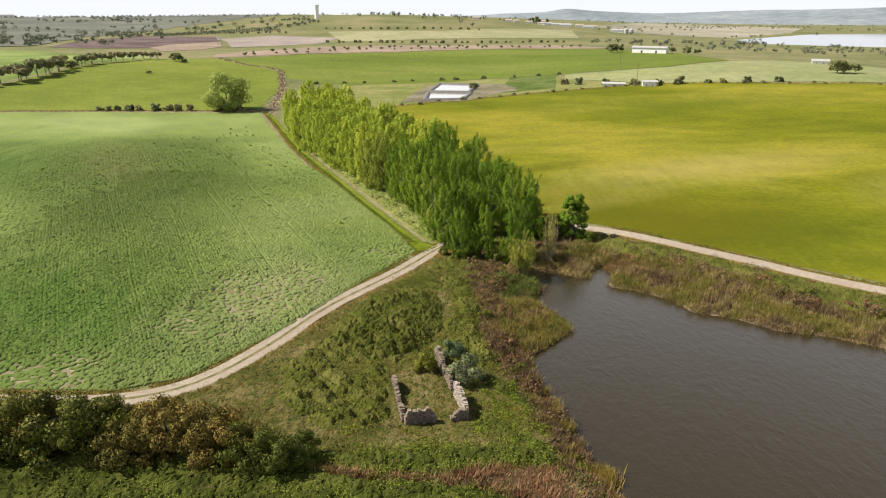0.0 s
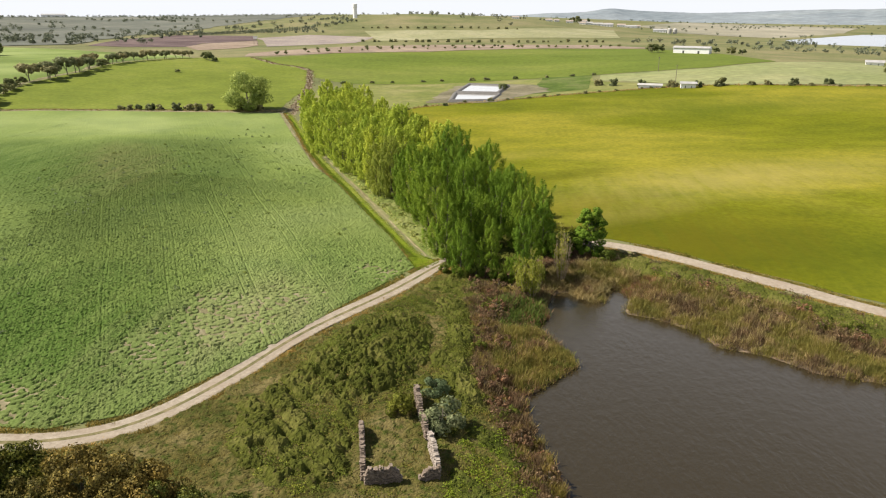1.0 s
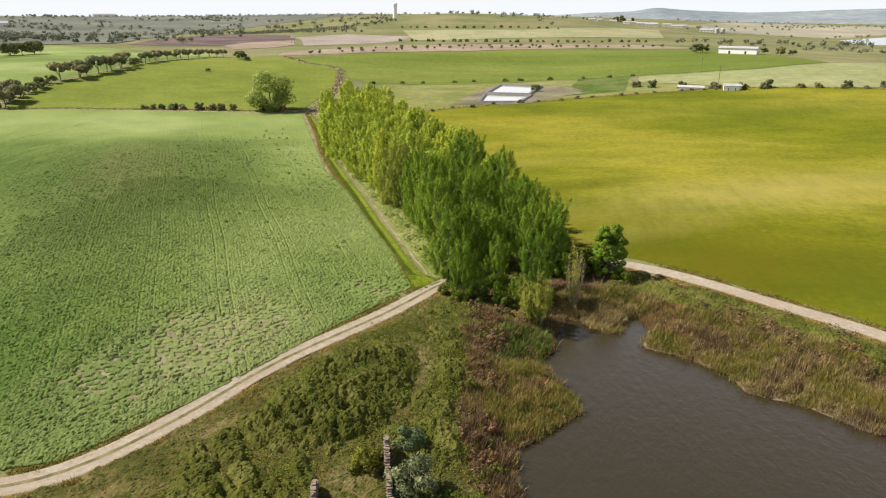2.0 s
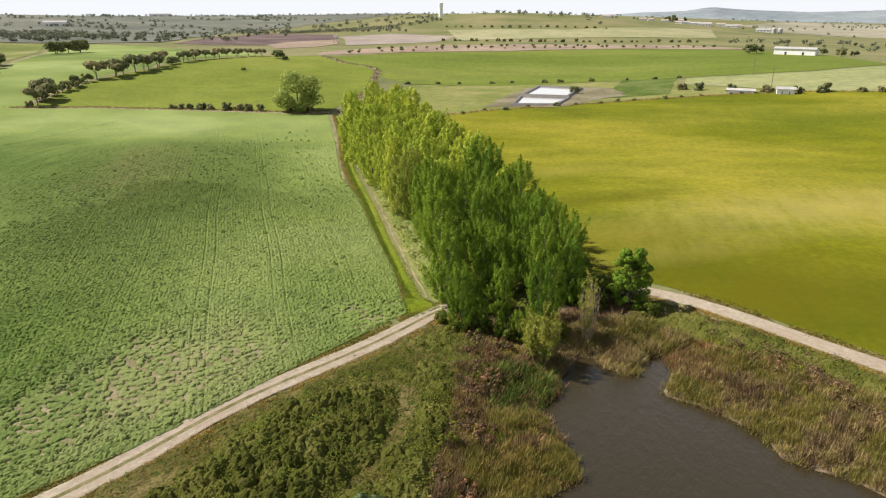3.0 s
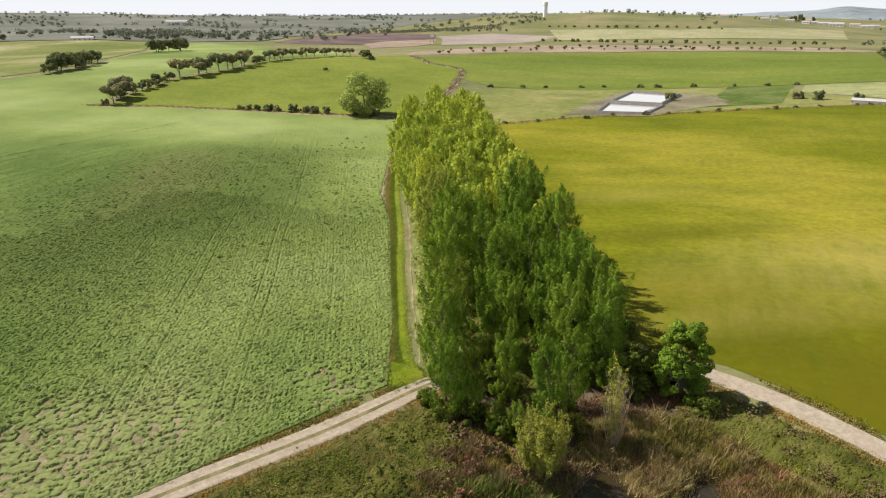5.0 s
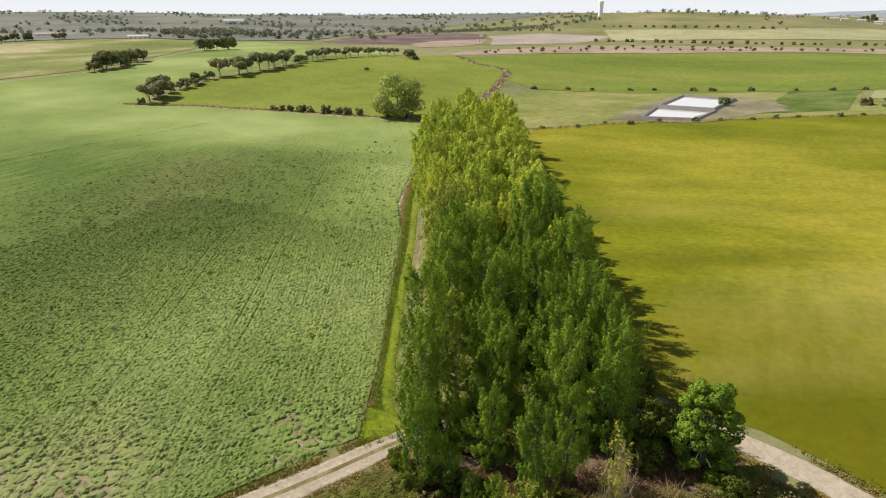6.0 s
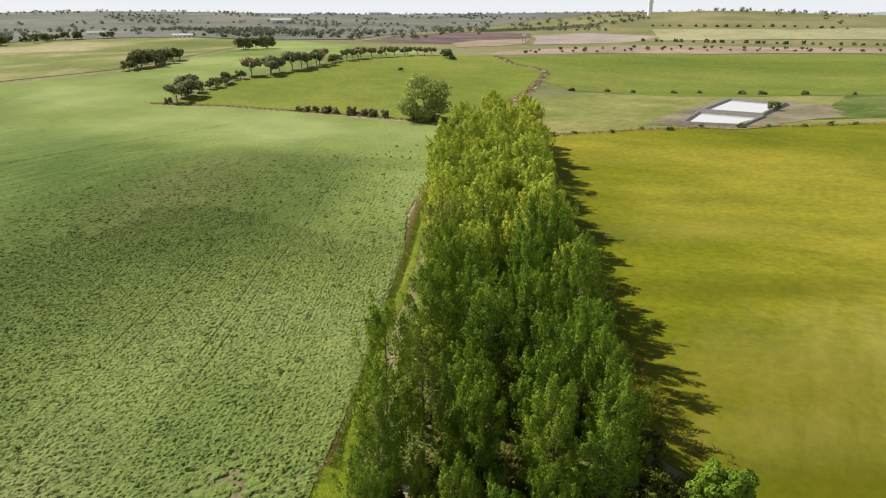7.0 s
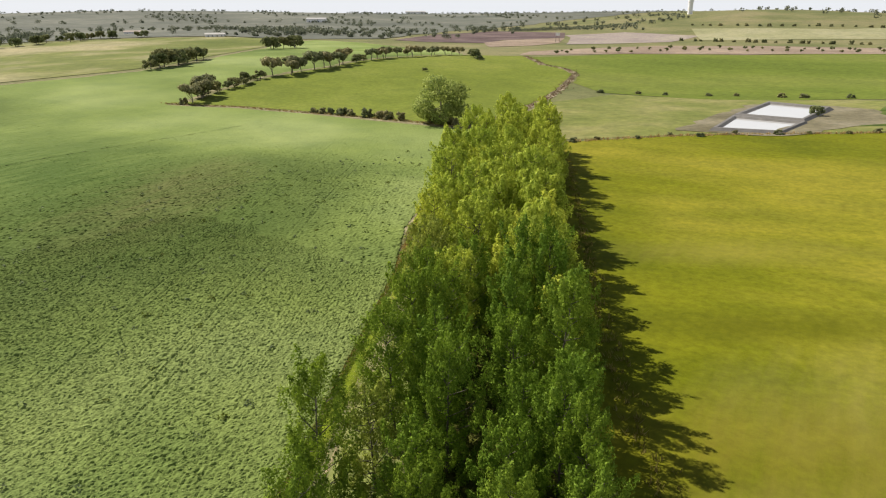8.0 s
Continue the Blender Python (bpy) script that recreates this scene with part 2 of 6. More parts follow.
M_ASH = foliage("ash leaves", (0.15, 0.20, 0.045), (0.25, 0.30, 0.08), (0.36, 0.41, 0.13), 0.2, 0.42)
M_OLIVE_LEAF = foliage("grey green leaves", (0.085, 0.11, 0.055), (0.128, 0.158, 0.082), (0.185, 0.212, 0.12), 0.6, 0.3)
M_WILLOW = foliage("yellow green leaves", (0.20, 0.22, 0.03), (0.28, 0.29, 0.045), (0.36, 0.355, 0.07), 0.5, 0.4, vary=0.2)
M_HEDGE = foliage("pale olive hedge leaves", (0.12, 0.128, 0.065), (0.17, 0.178, 0.09), (0.225, 0.23, 0.12), 0.3, 0.35)
M_PALE_OAK = foliage("pale oak leaves", (0.15, 0.15, 0.078), (0.205, 0.205, 0.105), (0.27, 0.265, 0.145), 0.3, 0.35)
# Leaves and canopy share an offset: broad dark patches painted as cloud shadow.
M_CROP_LEAF = foliage("crop leaves", (0.095, 0.135, 0.035), (0.155, 0.21, 0.065), (0.22, 0.28, 0.11), 0.009, 0.3, 0.8, cloud_shade=(-2503.1, -883.5, 0))
M_CANOPY = land("crop canopy", (0.082, 0.115, 0.028), (0.136, 0.178, 0.048), (0.188, 0.228, 0.08), 0.009, 2.2, bump=0.4, patch_detail=2.0, offset=(-2503.1, -883.5, 0), spread=0.13, mottle=0.55)


def growth_or_cloud_patch(m, x, y, turn, long, wide, colour, much=0.6):
    """An oval of other growth, or of cloud shadow put into the colour, streaked along the rows."""
    t = m.node_tree
    p = t.nodes["Principled BSDF"]
    was = p.inputs["Base Color"].links[0].from_socket
    g = t.nodes.new("ShaderNodeNewGeometry")
    mp = t.nodes.new("ShaderNodeMapping")
    mp.vector_type = "TEXTURE"
    mp.inputs["Location"].default_value = (x, y, 0)
    mp.inputs["Rotation"].default_value = (0, 0, radians(turn))
    mp.inputs["Scale"].default_value = (wide, long, 100)
    t.links.new(g.outputs["Position"], mp.inputs["Vector"])
    ball = t.nodes.new("ShaderNodeTexGradient")
    ball.gradient_type = "SPHERICAL"
    t.links.new(mp.outputs["Vector"], ball.inputs["Vector"])
    streaks = world_noise(t, 0.35, 5.0, 0.65, (1.0, 0.16, 1.0), -turn)
    both = t.nodes.new("ShaderNodeMath")
    both.operation = "MULTIPLY"
    t.links.new(ball.outputs["Fac"], both.inputs[0])
    t.links.new(streaks, both.inputs[1])
    t.links.new(mixed(t, ramp(t, both.outputs[0], [(0.08, (0, 0, 0)), (0.46, (much, much, much))]), was, colour), p.inputs["Base Color"])


growth_or_cloud_patch(M_CANOPY, -104, 206, 27.2, 55, 24, (0.165, 0.135, 0.06))
# Dark green oval: a cloud shadow put into the canopy's colour.
growth_or_cloud_patch(M_CANOPY, -148, 205, 75, 120, 56, (0.058, 0.095, 0.018), 0.95)
growth_or_cloud_patch(M_CANOPY, -36, 100, -28, 48, 22, (0.205, 0.18, 0.10), 0.55)
growth_or_cloud_patch(M_CANOPY, -20, 128, 30, 34, 16, (0.078, 0.125, 0.028), 0.5)
growth_or_cloud_patch(M_CANOPY, -62, 100, 70, 62, 42, (0.066, 0.112, 0.02), 0.95)
# Straw-coloured streaks, and dark green bands that stand in for cloud shadow.
for x, y, turn, long, wide, colour, much in ((78, 207, -68, 85, 26, (0.27, 0.225, 0.07), 0.5), (12, 238, -62, 36, 12, (0.26, 0.215, 0.05), 0.28), (76, 140, -127, 75, 30, (0.055, 0.07, 0.004), 0.5),
                                             (105, 330, -85, 120, 46, (0.06, 0.083, 0.005), 0.5), (150, 185, -70, 60, 30, (0.26, 0.215, 0.07), 0.45),
                                             (48, 150, -58, 66, 34, (0.088, 0.076, 0.003), 0.65), (29, 178, -62, 34, 15, (0.18, 0.137, 0.022), 0.35), (24, 207, -62, 34, 9, (0.066, 0.068, 0.003), 0.6), (40, 171, -62, 40, 9, (0.24, 0.19, 0.05), 0.28)):
    growth_or_cloud_patch(M_CEREAL, x, y, turn, long, wide, colour, much)
M_GRASS = foliage("grass blades", (0.15, 0.118, 0.026), (0.24, 0.186, 0.052), (0.35, 0.26, 0.098), 0.14, 0.35)
M_STRAW = foliage("dry stalks", (0.20, 0.147, 0.06), (0.30, 0.225, 0.10), (0.42, 0.325, 0.165), 0.35, 0.3)
M_REED = foliage("reed blades", (0.122, 0.108, 0.024), (0.208, 0.178, 0.046), (0.315, 0.262, 0.085), 0.25, 0.35)
M_STRIP_LEAF = foliage("lush weed leaves", (0.085, 0.13, 0.01), (0.145, 0.20, 0.018), (0.21, 0.27, 0.03), 0.3, 0.35)
M_BANK_GRASS = foliage("bank grass", (0.165, 0.225, 0.05), (0.265, 0.315, 0.10), (0.39, 0.40, 0.175), 0.2, 0.45)
M_GREEN_REED = foliage("green reed blades", (0.035, 0.065, 0.012), (0.085, 0.13, 0.025), (0.15, 0.195, 0.04), 0.3, 0.35)
M_RUSH = foliage("brown rushes", (0.085, 0.046, 0.026), (0.17, 0.10, 0.058), (0.29, 0.19, 0.12), 0.5, 0.2)
M_BARK = plain("bark", (0.10, 0.085, 0.06), (0.24, 0.21, 0.16), 3.0, 0.9)
M_TWIG = plain("dark bark", (0.05, 0.045, 0.03), (0.12, 0.105, 0.07), 3.0, 0.9)
M_PALE_BARK = plain("pale twigs", (0.26, 0.19, 0.12), (0.46, 0.36, 0.25), 3.0, 0.9)
M_STONE = plain("rubble stone", (0.10, 0.076, 0.056), (0.26, 0.20, 0.15), 2.6, 0.95, 0.0, 1.0)
M_LIME = plain("limewashed rubble", (0.19, 0.155, 0.125), (0.40, 0.345, 0.29), 1.6, 0.95, 0.0, 0.8)
M_WHITE = plain("limewashed wall", (0.70, 0.69, 0.66), (0.82, 0.81, 0.79), 0.4, 0.9)
M_ROOF = plain("grey roof sheet", (0.26, 0.255, 0.25), (0.38, 0.37, 0.355), 0.4, 0.7)
M_TILE = plain("clay roof", (0.27, 0.215, 0.18), (0.36, 0.30, 0.26), 0.5, 0.9)
M_DARK = plain("dark opening", (0.02, 0.02, 0.025), (0.05, 0.05, 0.05), 0.5, 0.4)
M_CONCRETE = plain("concrete", (0.30, 0.29, 0.27), (0.42, 0.41, 0.38), 0.3, 0.9)
M_LINER = plain("black liner", (0.075, 0.07, 0.065), (0.14, 0.13, 0.115), 0.3, 0.8)
# Blue-grey is distance haze put into the hills' base colour.
M_HAZED_HILL = land("hazed wooded hills", (0.14, 0.165, 0.185), (0.175, 0.20, 0.22), (0.205, 0.23, 0.245), 0.002, 0.02)

# ---- the lie of the land ----
from mathutils.geometry import delaunay_2d_cdt

NEAR_HILLS = [
    (-75, 60, 1.14), (-30, 60, -0.45), (15, 60, 1.13), (60, 60, -3.66), (-120, 100, 2.69), (-75, 100, -2.96),
    (-30, 100, 1.11), (15, 100, -0.84), (60, 100, -2.55), (105, 100, 0.81), (-120, 140, 1.65), (-75, 140, 3.13),
    (-30, 140, -0.29), (15, 140, -1.23), (60, 140, 1.65), (105, 140, -0.88), (-120, 180, -0.45), (-75, 180, -1.77),
    (-30, 180, -1.76), (15, 180, 0.77), (60, 180, -0.25), (105, 180, -0.86), (-120, 220, 4.08), (-75, 220, -0.3),
    (15, 220, -1.02), (105, 220, 0.42), (-120, 270, -0.66), (-75, 270, -3.79), (15, 270, -2.34), (105, 270, -1.76),
]
MID_HILLS = [
    (-330, 300, 7.17), (-200, 330, -9.54), (-70, 340, 8.31), (60, 350, -1.53), (200, 350, 4.6), (-380, 480, 1.74),
    (-240, 460, 11.03), (-120, 500, -7.14), (20, 480, -3.97), (180, 480, 8.3), (-280, 630, -1.22), (-100, 640, 9.41),
    (100, 640, 2.29),
]
FAR_HILLS = [
    (-600, 750, 14.62), (-200, 900, -5.99), (200, 850, 9.25), (550, 700, 0.13), (900, 500, -5.56), (-1000, 1200, -0.67),
    (-450, 1350, -9.9), (-150, 1450, 36.38), (300, 1400, -11.02), (800, 1400, -4.83),
]
BROAD_HILLS = [
    (-2200, 1700, 42.04), (-1900, 2700, -1.9), (-900, 2900, 22.79), (100, 2400, 28.7), (1000, 2600, -14.0),
]
WATER = -5.0
POND = [(18.4, 127.2), (19.8, 130.6), (22.4, 131), (24.6, 128.4), (27.2, 126.6), (29.3, 130.5), (30, 134), (33.2, 133.6), (33.4, 129), (31.3, 122), (36.3, 120), (42.2, 115), (43, 110.5), (49.5, 108), (55, 103), (62.4, 101),
        (69, 97), (85, 88), (110, 70), (112, 20), (40, 5), (23, 30), (19.5, 50), (18.3, 61.4), (16.9, 67), (15.6, 70.7), (15.2, 77), (13, 82.4),
        (12.1, 88.6), (12.8, 94.2), (19.7, 102.1), (19.5, 105.5), (17.7, 108.8), (15.9, 112.8), (13.3, 114.7), (17.3, 119.3), (16.7, 122.4)]
LAKE_LEVEL = -2.0
LAKE = [(505, 1260), (780, 1560), (1120, 1620), (1900, 1700), (1900, 900), (690, 965), (590, 1000), (450, 1040)]


def poly_distance(x, y, poly):
    """Distance to the outline of a polygon, negative inside."""
    p = np.asarray(poly, float)
    q = np.roll(p, -1, 0)
    best = np.full(x.shape, 1e18)
    inside = np.zeros(x.shape, bool)
    for (ax, ay), (bx, by) in zip(p, q):
        ex, ey = bx - ax, by - ay
        k = np.clip(((x - ax) * ex + (y - ay) * ey) / (ex * ex + ey * ey), 0, 1)
        best = np.minimum(best, (x - ax - k * ex) ** 2 + (y - ay - k * ey) ** 2)
        if ay != by:
            inside ^= ((ay > y) != (by > y)) & (x < ex * (y - ay) / ey + ax)
    d = np.sqrt(best)
    return np.where(inside, -d, d)


def height(x, y):
    """The ground's height at arrays of places."""
    x, y = np.asarray(x, float), np.asarray(y, float)
    z = np.full(x.shape, -2.0)
    for hills, size in ((NEAR_HILLS, 40), (MID_HILLS, 110), (FAR_HILLS, 280), (BROAD_HILLS, 700)):
        for cx, cy, a in hills:
            z += a * np.exp(-((x - cx) ** 2 + (y - cy) ** 2) / (2 * size * size))
    for poly, level, shore, depth in ((POND, WATER, 7.0, 1.5), (LAKE, LAKE_LEVEL, 60.0, 3.0)):
        p = np.asarray(poly)
        near = (x > p[:, 0].min() - shore) & (x < p[:, 0].max() + shore) & (y > p[:, 1].min() - shore) & (y < p[:, 1].max() + shore)
        if near.any():
            d = poly_distance(x[near], y[near], poly)
            k = np.clip(d / shore, 0, 1)
            k = k * k * (3 - 2 * k)
            bank = level + 0.05 + 0.05 * np.clip(d, 0, None)
            z[near] = np.where(d > 0, bank + (z[near] - bank) * k, level + np.clip(d * 0.35, -depth, 0) - 0.05)
    return z


def ground_at(x, y):
    return float(height(np.array([x]), np.array([y]))[0])


class Build:
    """Gathers vertices and faces and links them as one mesh object."""

    def __init__(self):
        self.v, self.f, self.n, self.uv = [], [], 0, None

    def add(self, verts, faces):
        verts = np.asarray(verts, float)
        self.v.append(verts)
        self.f.extend([tuple(i + self.n for i in f) for f in faces])
        self.n += len(verts)

    def quads(self, verts):
        """verts: (count, 4, 3)."""
        k = len(verts)
        idx = np.arange(k * 4).reshape(k, 4) + self.n
        self.v.append(np.asarray(verts, float).reshape(-1, 3))
        self.f.extend(map(tuple, idx.tolist()))
        self.n += k * 4

    def tris(self, verts):
        k = len(verts)
        idx = np.arange(k * 3).reshape(k, 3) + self.n
        self.v.append(np.asarray(verts, float).reshape(-1, 3))
        self.f.extend(map(tuple, idx.tolist()))
        self.n += k * 3

    def tube(self, points, radii, sides=6):
        points = [Vector(p) for p in points]
        rings = []
        for i, (p, r) in enumerate(zip(points, radii)):
            way = (points[min(i + 1, len(points) - 1)] - points[max(i - 1, 0)]).normalized()
            a = way.orthogonal().normalized()
            b = way.cross(a)
            rings.append([p + a * (r * math.cos(2 * math.pi * k / sides)) + b * (r * math.sin(2 * math.pi * k / sides)) for k in range(sides)])
        verts = [tuple(v) for ring in rings for v in ring]
        faces = []
        for i in range(len(rings) - 1):
            for k in range(sides):
                k2 = (k + 1) % sides
                faces.append((i * sides + k, i * sides + k2, (i + 1) * sides + k2, (i + 1) * sides + k))
        faces.append(tuple(range(sides))[::-1])
        faces.append(tuple((len(rings) - 1) * sides + k for k in range(sides)))
        self.add(verts, faces)

    def box(self, x0, y0, z0, x1, y1, z1):
        self.add([(x0, y0, z0), (x1, y0, z0), (x1, y1, z0), (x0, y1, z0), (x0, y0, z1), (x1, y0, z1), (x1, y1, z1), (x0, y1, z1)],
                 [(3, 2, 1, 0), (4, 5, 6, 7), (0, 1, 5, 4), (1, 2, 6, 5), (2, 3, 7, 6), (3, 0, 4, 7)])

    def make(self, name, material, parent=None, label="", smooth=False):
        me = bpy.data.meshes.new(name)
        me.from_pydata(np.concatenate(self.v).tolist() if self.v else [], [], self.f)
        if smooth:
            me.shade_smooth()
        me.materials.append(material)
        ob = new(name, me)
        if parent is not None:
            ob.parent = parent
        if label:
            tagged(ob, label)
        return ob


def thing(name, x, y, z, turn=0.0, label="", category="", group=""):
    e = new(name)
    e.empty_display_size = 0.3
    e.matrix_world = pose(x, y, z, 0, 0, turn)
    return tagged(e, label, category, group)


# ---- ground: one sheet to the horizon ----


def stepped(lo, hi, fine_lo, fine_hi, fine, growth=1.09):
    a = list(np.arange(fine_lo, fine_hi + 0.1, fine))
    s, v = fine, fine_hi
    while v < hi:
        s *= growth
        v = min(v + s, hi)
        a.append(v)
    s, v = fine, fine_lo
    while v > lo:
        s *= growth
        v = max(v - s, lo)
        a.insert(0, v)
    return np.array(a)


gx = stepped(-4600, 4600, -60, 95, 1.6, 1.08)
gy = stepped(-1500, 4800, 40, 200, 1.6, 1.08)
GX, GY = np.meshgrid(gx, gy)
GZ = height(GX.ravel(), GY.ravel()).reshape(GX.shape)
gb = Build()
nx, ny = len(gx), len(gy)
ii = np.arange(nx * ny).reshape(ny, nx)
gb.v, gb.n = [np.stack([GX.ravel(), GY.ravel(), GZ.ravel()], 1)], nx * ny
gb.f = np.stack([ii[:-1, :-1].ravel(), ii[:-1, 1:].ravel(), ii[1:, 1:].ravel(), ii[1:, :-1].ravel()], 1).tolist()
ground = tagged(gb.make("ground", M_ROUGH, smooth=True), "rolling grassland with dry and green patches", "ground", kind="structure")


def ragged(poly, step, amount, seed):
    """The polygon's outline in short steps, a little uneven."""
    rng = np.random.default_rng(seed)
    p = np.asarray(poly, float)
    out = []
    for a, b in zip(p, np.roll(p, -1, 0)):
        n = max(1, int(np.linalg.norm(b - a) / step))
        for k in range(n):
            out.append(a + (b - a) * k / n + rng.normal(0, amount, 2) * (1 if k else 0.3))
    return np.array(out)


def drape(name, poly, lift, step, material, label, category, seed=1, amount=0.4, sink=False):
    """A field or patch that lies on the ground."""
    edge = ragged(poly, step, amount, seed)
    lo, hi = edge.min(0), edge.max(0)
    X, Y = np.meshgrid(np.arange(lo[0], hi[0], step), np.arange(lo[1], hi[1], step))
    X = X + (np.arange(X.shape[0]) % 2)[:, None] * step * 0.5
    X, Y = X.ravel(), Y.ravel()
    keep = poly_distance(X, Y, edge) < -step * 0.45
    pts = np.concatenate([edge, np.stack([X[keep], Y[keep]], 1)])
    co, _, faces, _, _, _ = delaunay_2d_cdt([Vector(p) for p in pts], [], [list(range(len(edge)))], 1, 1e-4)
    c = np.array([tuple(v) for v in co])
    b = Build()
    rim = (poly_distance(c[:, 0], c[:, 1], edge) > -0.02) & (step <= 3 or sink)
    b.add(np.stack([c[:, 0], c[:, 1], height(c[:, 0], c[:, 1]) + np.where(rim, -0.04, lift)], 1), faces)
    return tagged(b.make(name, material, smooth=True), label, category, kind="structure")


def smooth_line(points, step):
    """Points along a soft curve through the given ones."""
    p = np.asarray(points, float)
    d = np.r_[0, np.cumsum(np.linalg.norm(np.diff(p, axis=0), axis=1))]
    s = np.arange(0, d[-1], step)
    q = np.stack([np.interp(s, d, p[:, 0]), np.interp(s, d, p[:, 1])], 1)
    w = max(1, int(9 / step))
    k = np.hanning(2 * w + 3)[1:-1]
    k /= k.sum()
    pad = np.concatenate([q[:1] * 2 - q[w:0:-1], q, q[-1:] * 2 - q[-2:-w - 2:-1]])
    return np.stack([np.convolve(pad[:, 0], k, "valid"), np.convolve(pad[:, 1], k, "valid")], 1)


def ribbon(name, line, width, lift, material, label, category, profile=None, seed=3, wobble=0.15):
    """A track laid along a line, with a worn cross profile."""
    rng = np.random.default_rng(seed)
    p = smooth_line(line, 1.0)
    way = np.gradient(p, axis=0)
    way /= np.linalg.norm(way, axis=1)[:, None]
    side = np.stack([way[:, 1], -way[:, 0]], 1)
    profile = profile or [(0, -0.14), (0.07, -0.03), (0.14, 0.03), (0.22, -0.03), (0.34, -0.02), (0.5, 0.05), (0.66, -0.02), (0.78, -0.03), (0.86, 0.03), (0.93, -0.03), (1, -0.14)]
    n, k = len(p), len(profile)
    verts, uvs = [], []
    soft = np.hanning(9)[1:-1]
    sway = [np.convolve(rng.normal(0, 1, n + 6), soft / soft.sum() * 1.6, "valid") * wobble for _ in range(2)]
    for i in range(n):
        for u, dz in profile:
            off = (u - 0.5) * width + (sway[int(u)][i] + rng.normal(0, wobble * 0.25) if u in (0, 1) else 0)
            verts.append((p[i, 0] + side[i, 0] * off, p[i, 1] + side[i, 1] * off, dz))
            uvs.append((u, i * 0.1))
    v = np.array(verts)
    v[:, 2] += height(v[:, 0], v[:, 1]) + lift
    b = Build()
    b.add(v, [(i * k + j, i * k + j + 1, (i + 1) * k + j + 1, (i + 1) * k + j) for i in range(n - 1) for j in range(k - 1)])
    ob = b.make(name, material, smooth=True)
    layer = ob.data.uv_layers.new(name="UVMap")
    idx = np.empty(len(ob.data.loops), int)
    ob.data.loops.foreach_get("vertex_index", idx)
    layer.data.foreach_set("uv", np.array(uvs)[idx].ravel())
    return tagged(ob, label, category, kind="structure")


TRACK_WEST = [(-130, 82), (-95, 76), (-70, 73.5), (-44, 73.8), (-38.5, 75.3), (-33.2, 78.5), (-29.8, 84), (-25.7, 92), (-21.8, 102.5), (-17, 111), (-10, 122), (-5.5, 130.5), (-2, 138),
              (6, 146), (16, 151.5), (25, 152.5), (33, 150.2), (39.5, 147), (45, 143.2), (54.2, 136.2), (62.7, 130.6), (71.5, 123), (80.7, 117), (110, 95)]
FIELD_EAST_EDGE = [(-8.6, 137.6), (-14.7, 150.8), (-22.8, 168), (-34.5, 194.5), (-47, 221), (-58, 247), (-67.5, 273), (-78, 300), (-88, 323)]
HEDGE = [(-88, 327), (-116, 327.5), (-153, 326.3), (-201, 319.5), (-236, 305)]
BUSHLINE = [(-51, 317), (-37, 325.5), (-16, 340), (16, 357.5), (51, 377), (87, 388), (125, 390), (183, 374), (233, 375)]
CREEK = [(-82, 318), (-87, 345), (-97, 402), (-104, 436), (-115, 480), (-124, 514), (-136, 531), (-157, 541), (-190, 584)]
OAK_LINE = [(-228, 316), (-239, 343), (-244, 362), (-248, 389), (-247, 415), (-245, 432), (-252, 469), (-250, 505), (-242, 551), (-228, 568)]

drape("crop_field", [(-9.5, 131.5), (-18.6, 114), (-23.5, 105), (-27.5, 94.5), (-31.8, 86), (-36, 80.5), (-43, 77), (-70, 76.5), (-95, 79), (-130, 85), (-260, 60), (-420, 120),
                     (-338, 290), (-323, 359), (-328, 403), (-382, 490), (-485, 640), (-486, 692), (-421, 696), (-368, 672), (-290, 640), (-235, 575)]
      + [(x - 3, y) for x, y in OAK_LINE[::-1]] + HEDGE[::-1][1:] + FIELD_EAST_EDGE[::-1],
      0.05, 5.0, M_CROP, "bare brown soil of the large crop field", "field", 2)
drape("crop_field_west", [(-230, 298), (-326, 279), (-374, 158), (-420, 120), (-338, 290), (-323, 359), (-328, 403), (-382, 490), (-485, 640), (-486, 692), (-421, 696), (-368, 672), (-290, 640), (-235, 575)]
      + [(x - 3, y) for x, y in OAK_LINE[::-1]], 0.25, 8.0, M_CANOPY, "far part of the low green crop field", "field", 19, 0.4, True)
drape("cereal_field", [(84, 119.5), (64.5, 133), (56, 138.8), (46.5, 145.7), (40, 150), (33, 153.5), (24, 155.6), (14, 160), (7, 173), (-1, 189), (-10, 208), (-22, 238), (-36, 271), (-48, 298)]
      + BUSHLINE + [(330, 330), (330, 180), (160, 90), (112, 98)],
      0.05, 5.0, M_CEREAL, "wide field of ripening yellow-green cereal", "field", 3)
drape("hill_pasture", [(x, y + 2) for x, y in HEDGE[1:][::-1]] + [(-92, 333)] + [(x - 2, y) for x, y in CREEK[2:]] + OAK_LINE[::-1],
      0.12, 8.0, M_HILL, "bright green pasture on a gentle rise", "field", 4)
drape("green_field_far", [(-84, 452), (-35, 452), (25, 470), (78, 472), (146, 474), (204, 516), (211, 654), (180, 719), (149, 738), (61, 728), (-49, 646), (-131, 626), (-185, 578), (-155, 543), (-134, 532), (-121, 514), (-112, 480)],
      0.15, 10.0, M_FAR_GREEN, "smooth dark green field beyond the creek", "field", 5)
drape("orchard_ground", [(-198, 591), (-131, 629), (-49, 650), (61, 732), (149, 742), (185, 760), (120, 830), (-60, 845), (-150, 800), (-210, 635)],
      0.2, 15.0, M_REDSOIL, "bare pinkish soil of a young orchard", "field", 6)
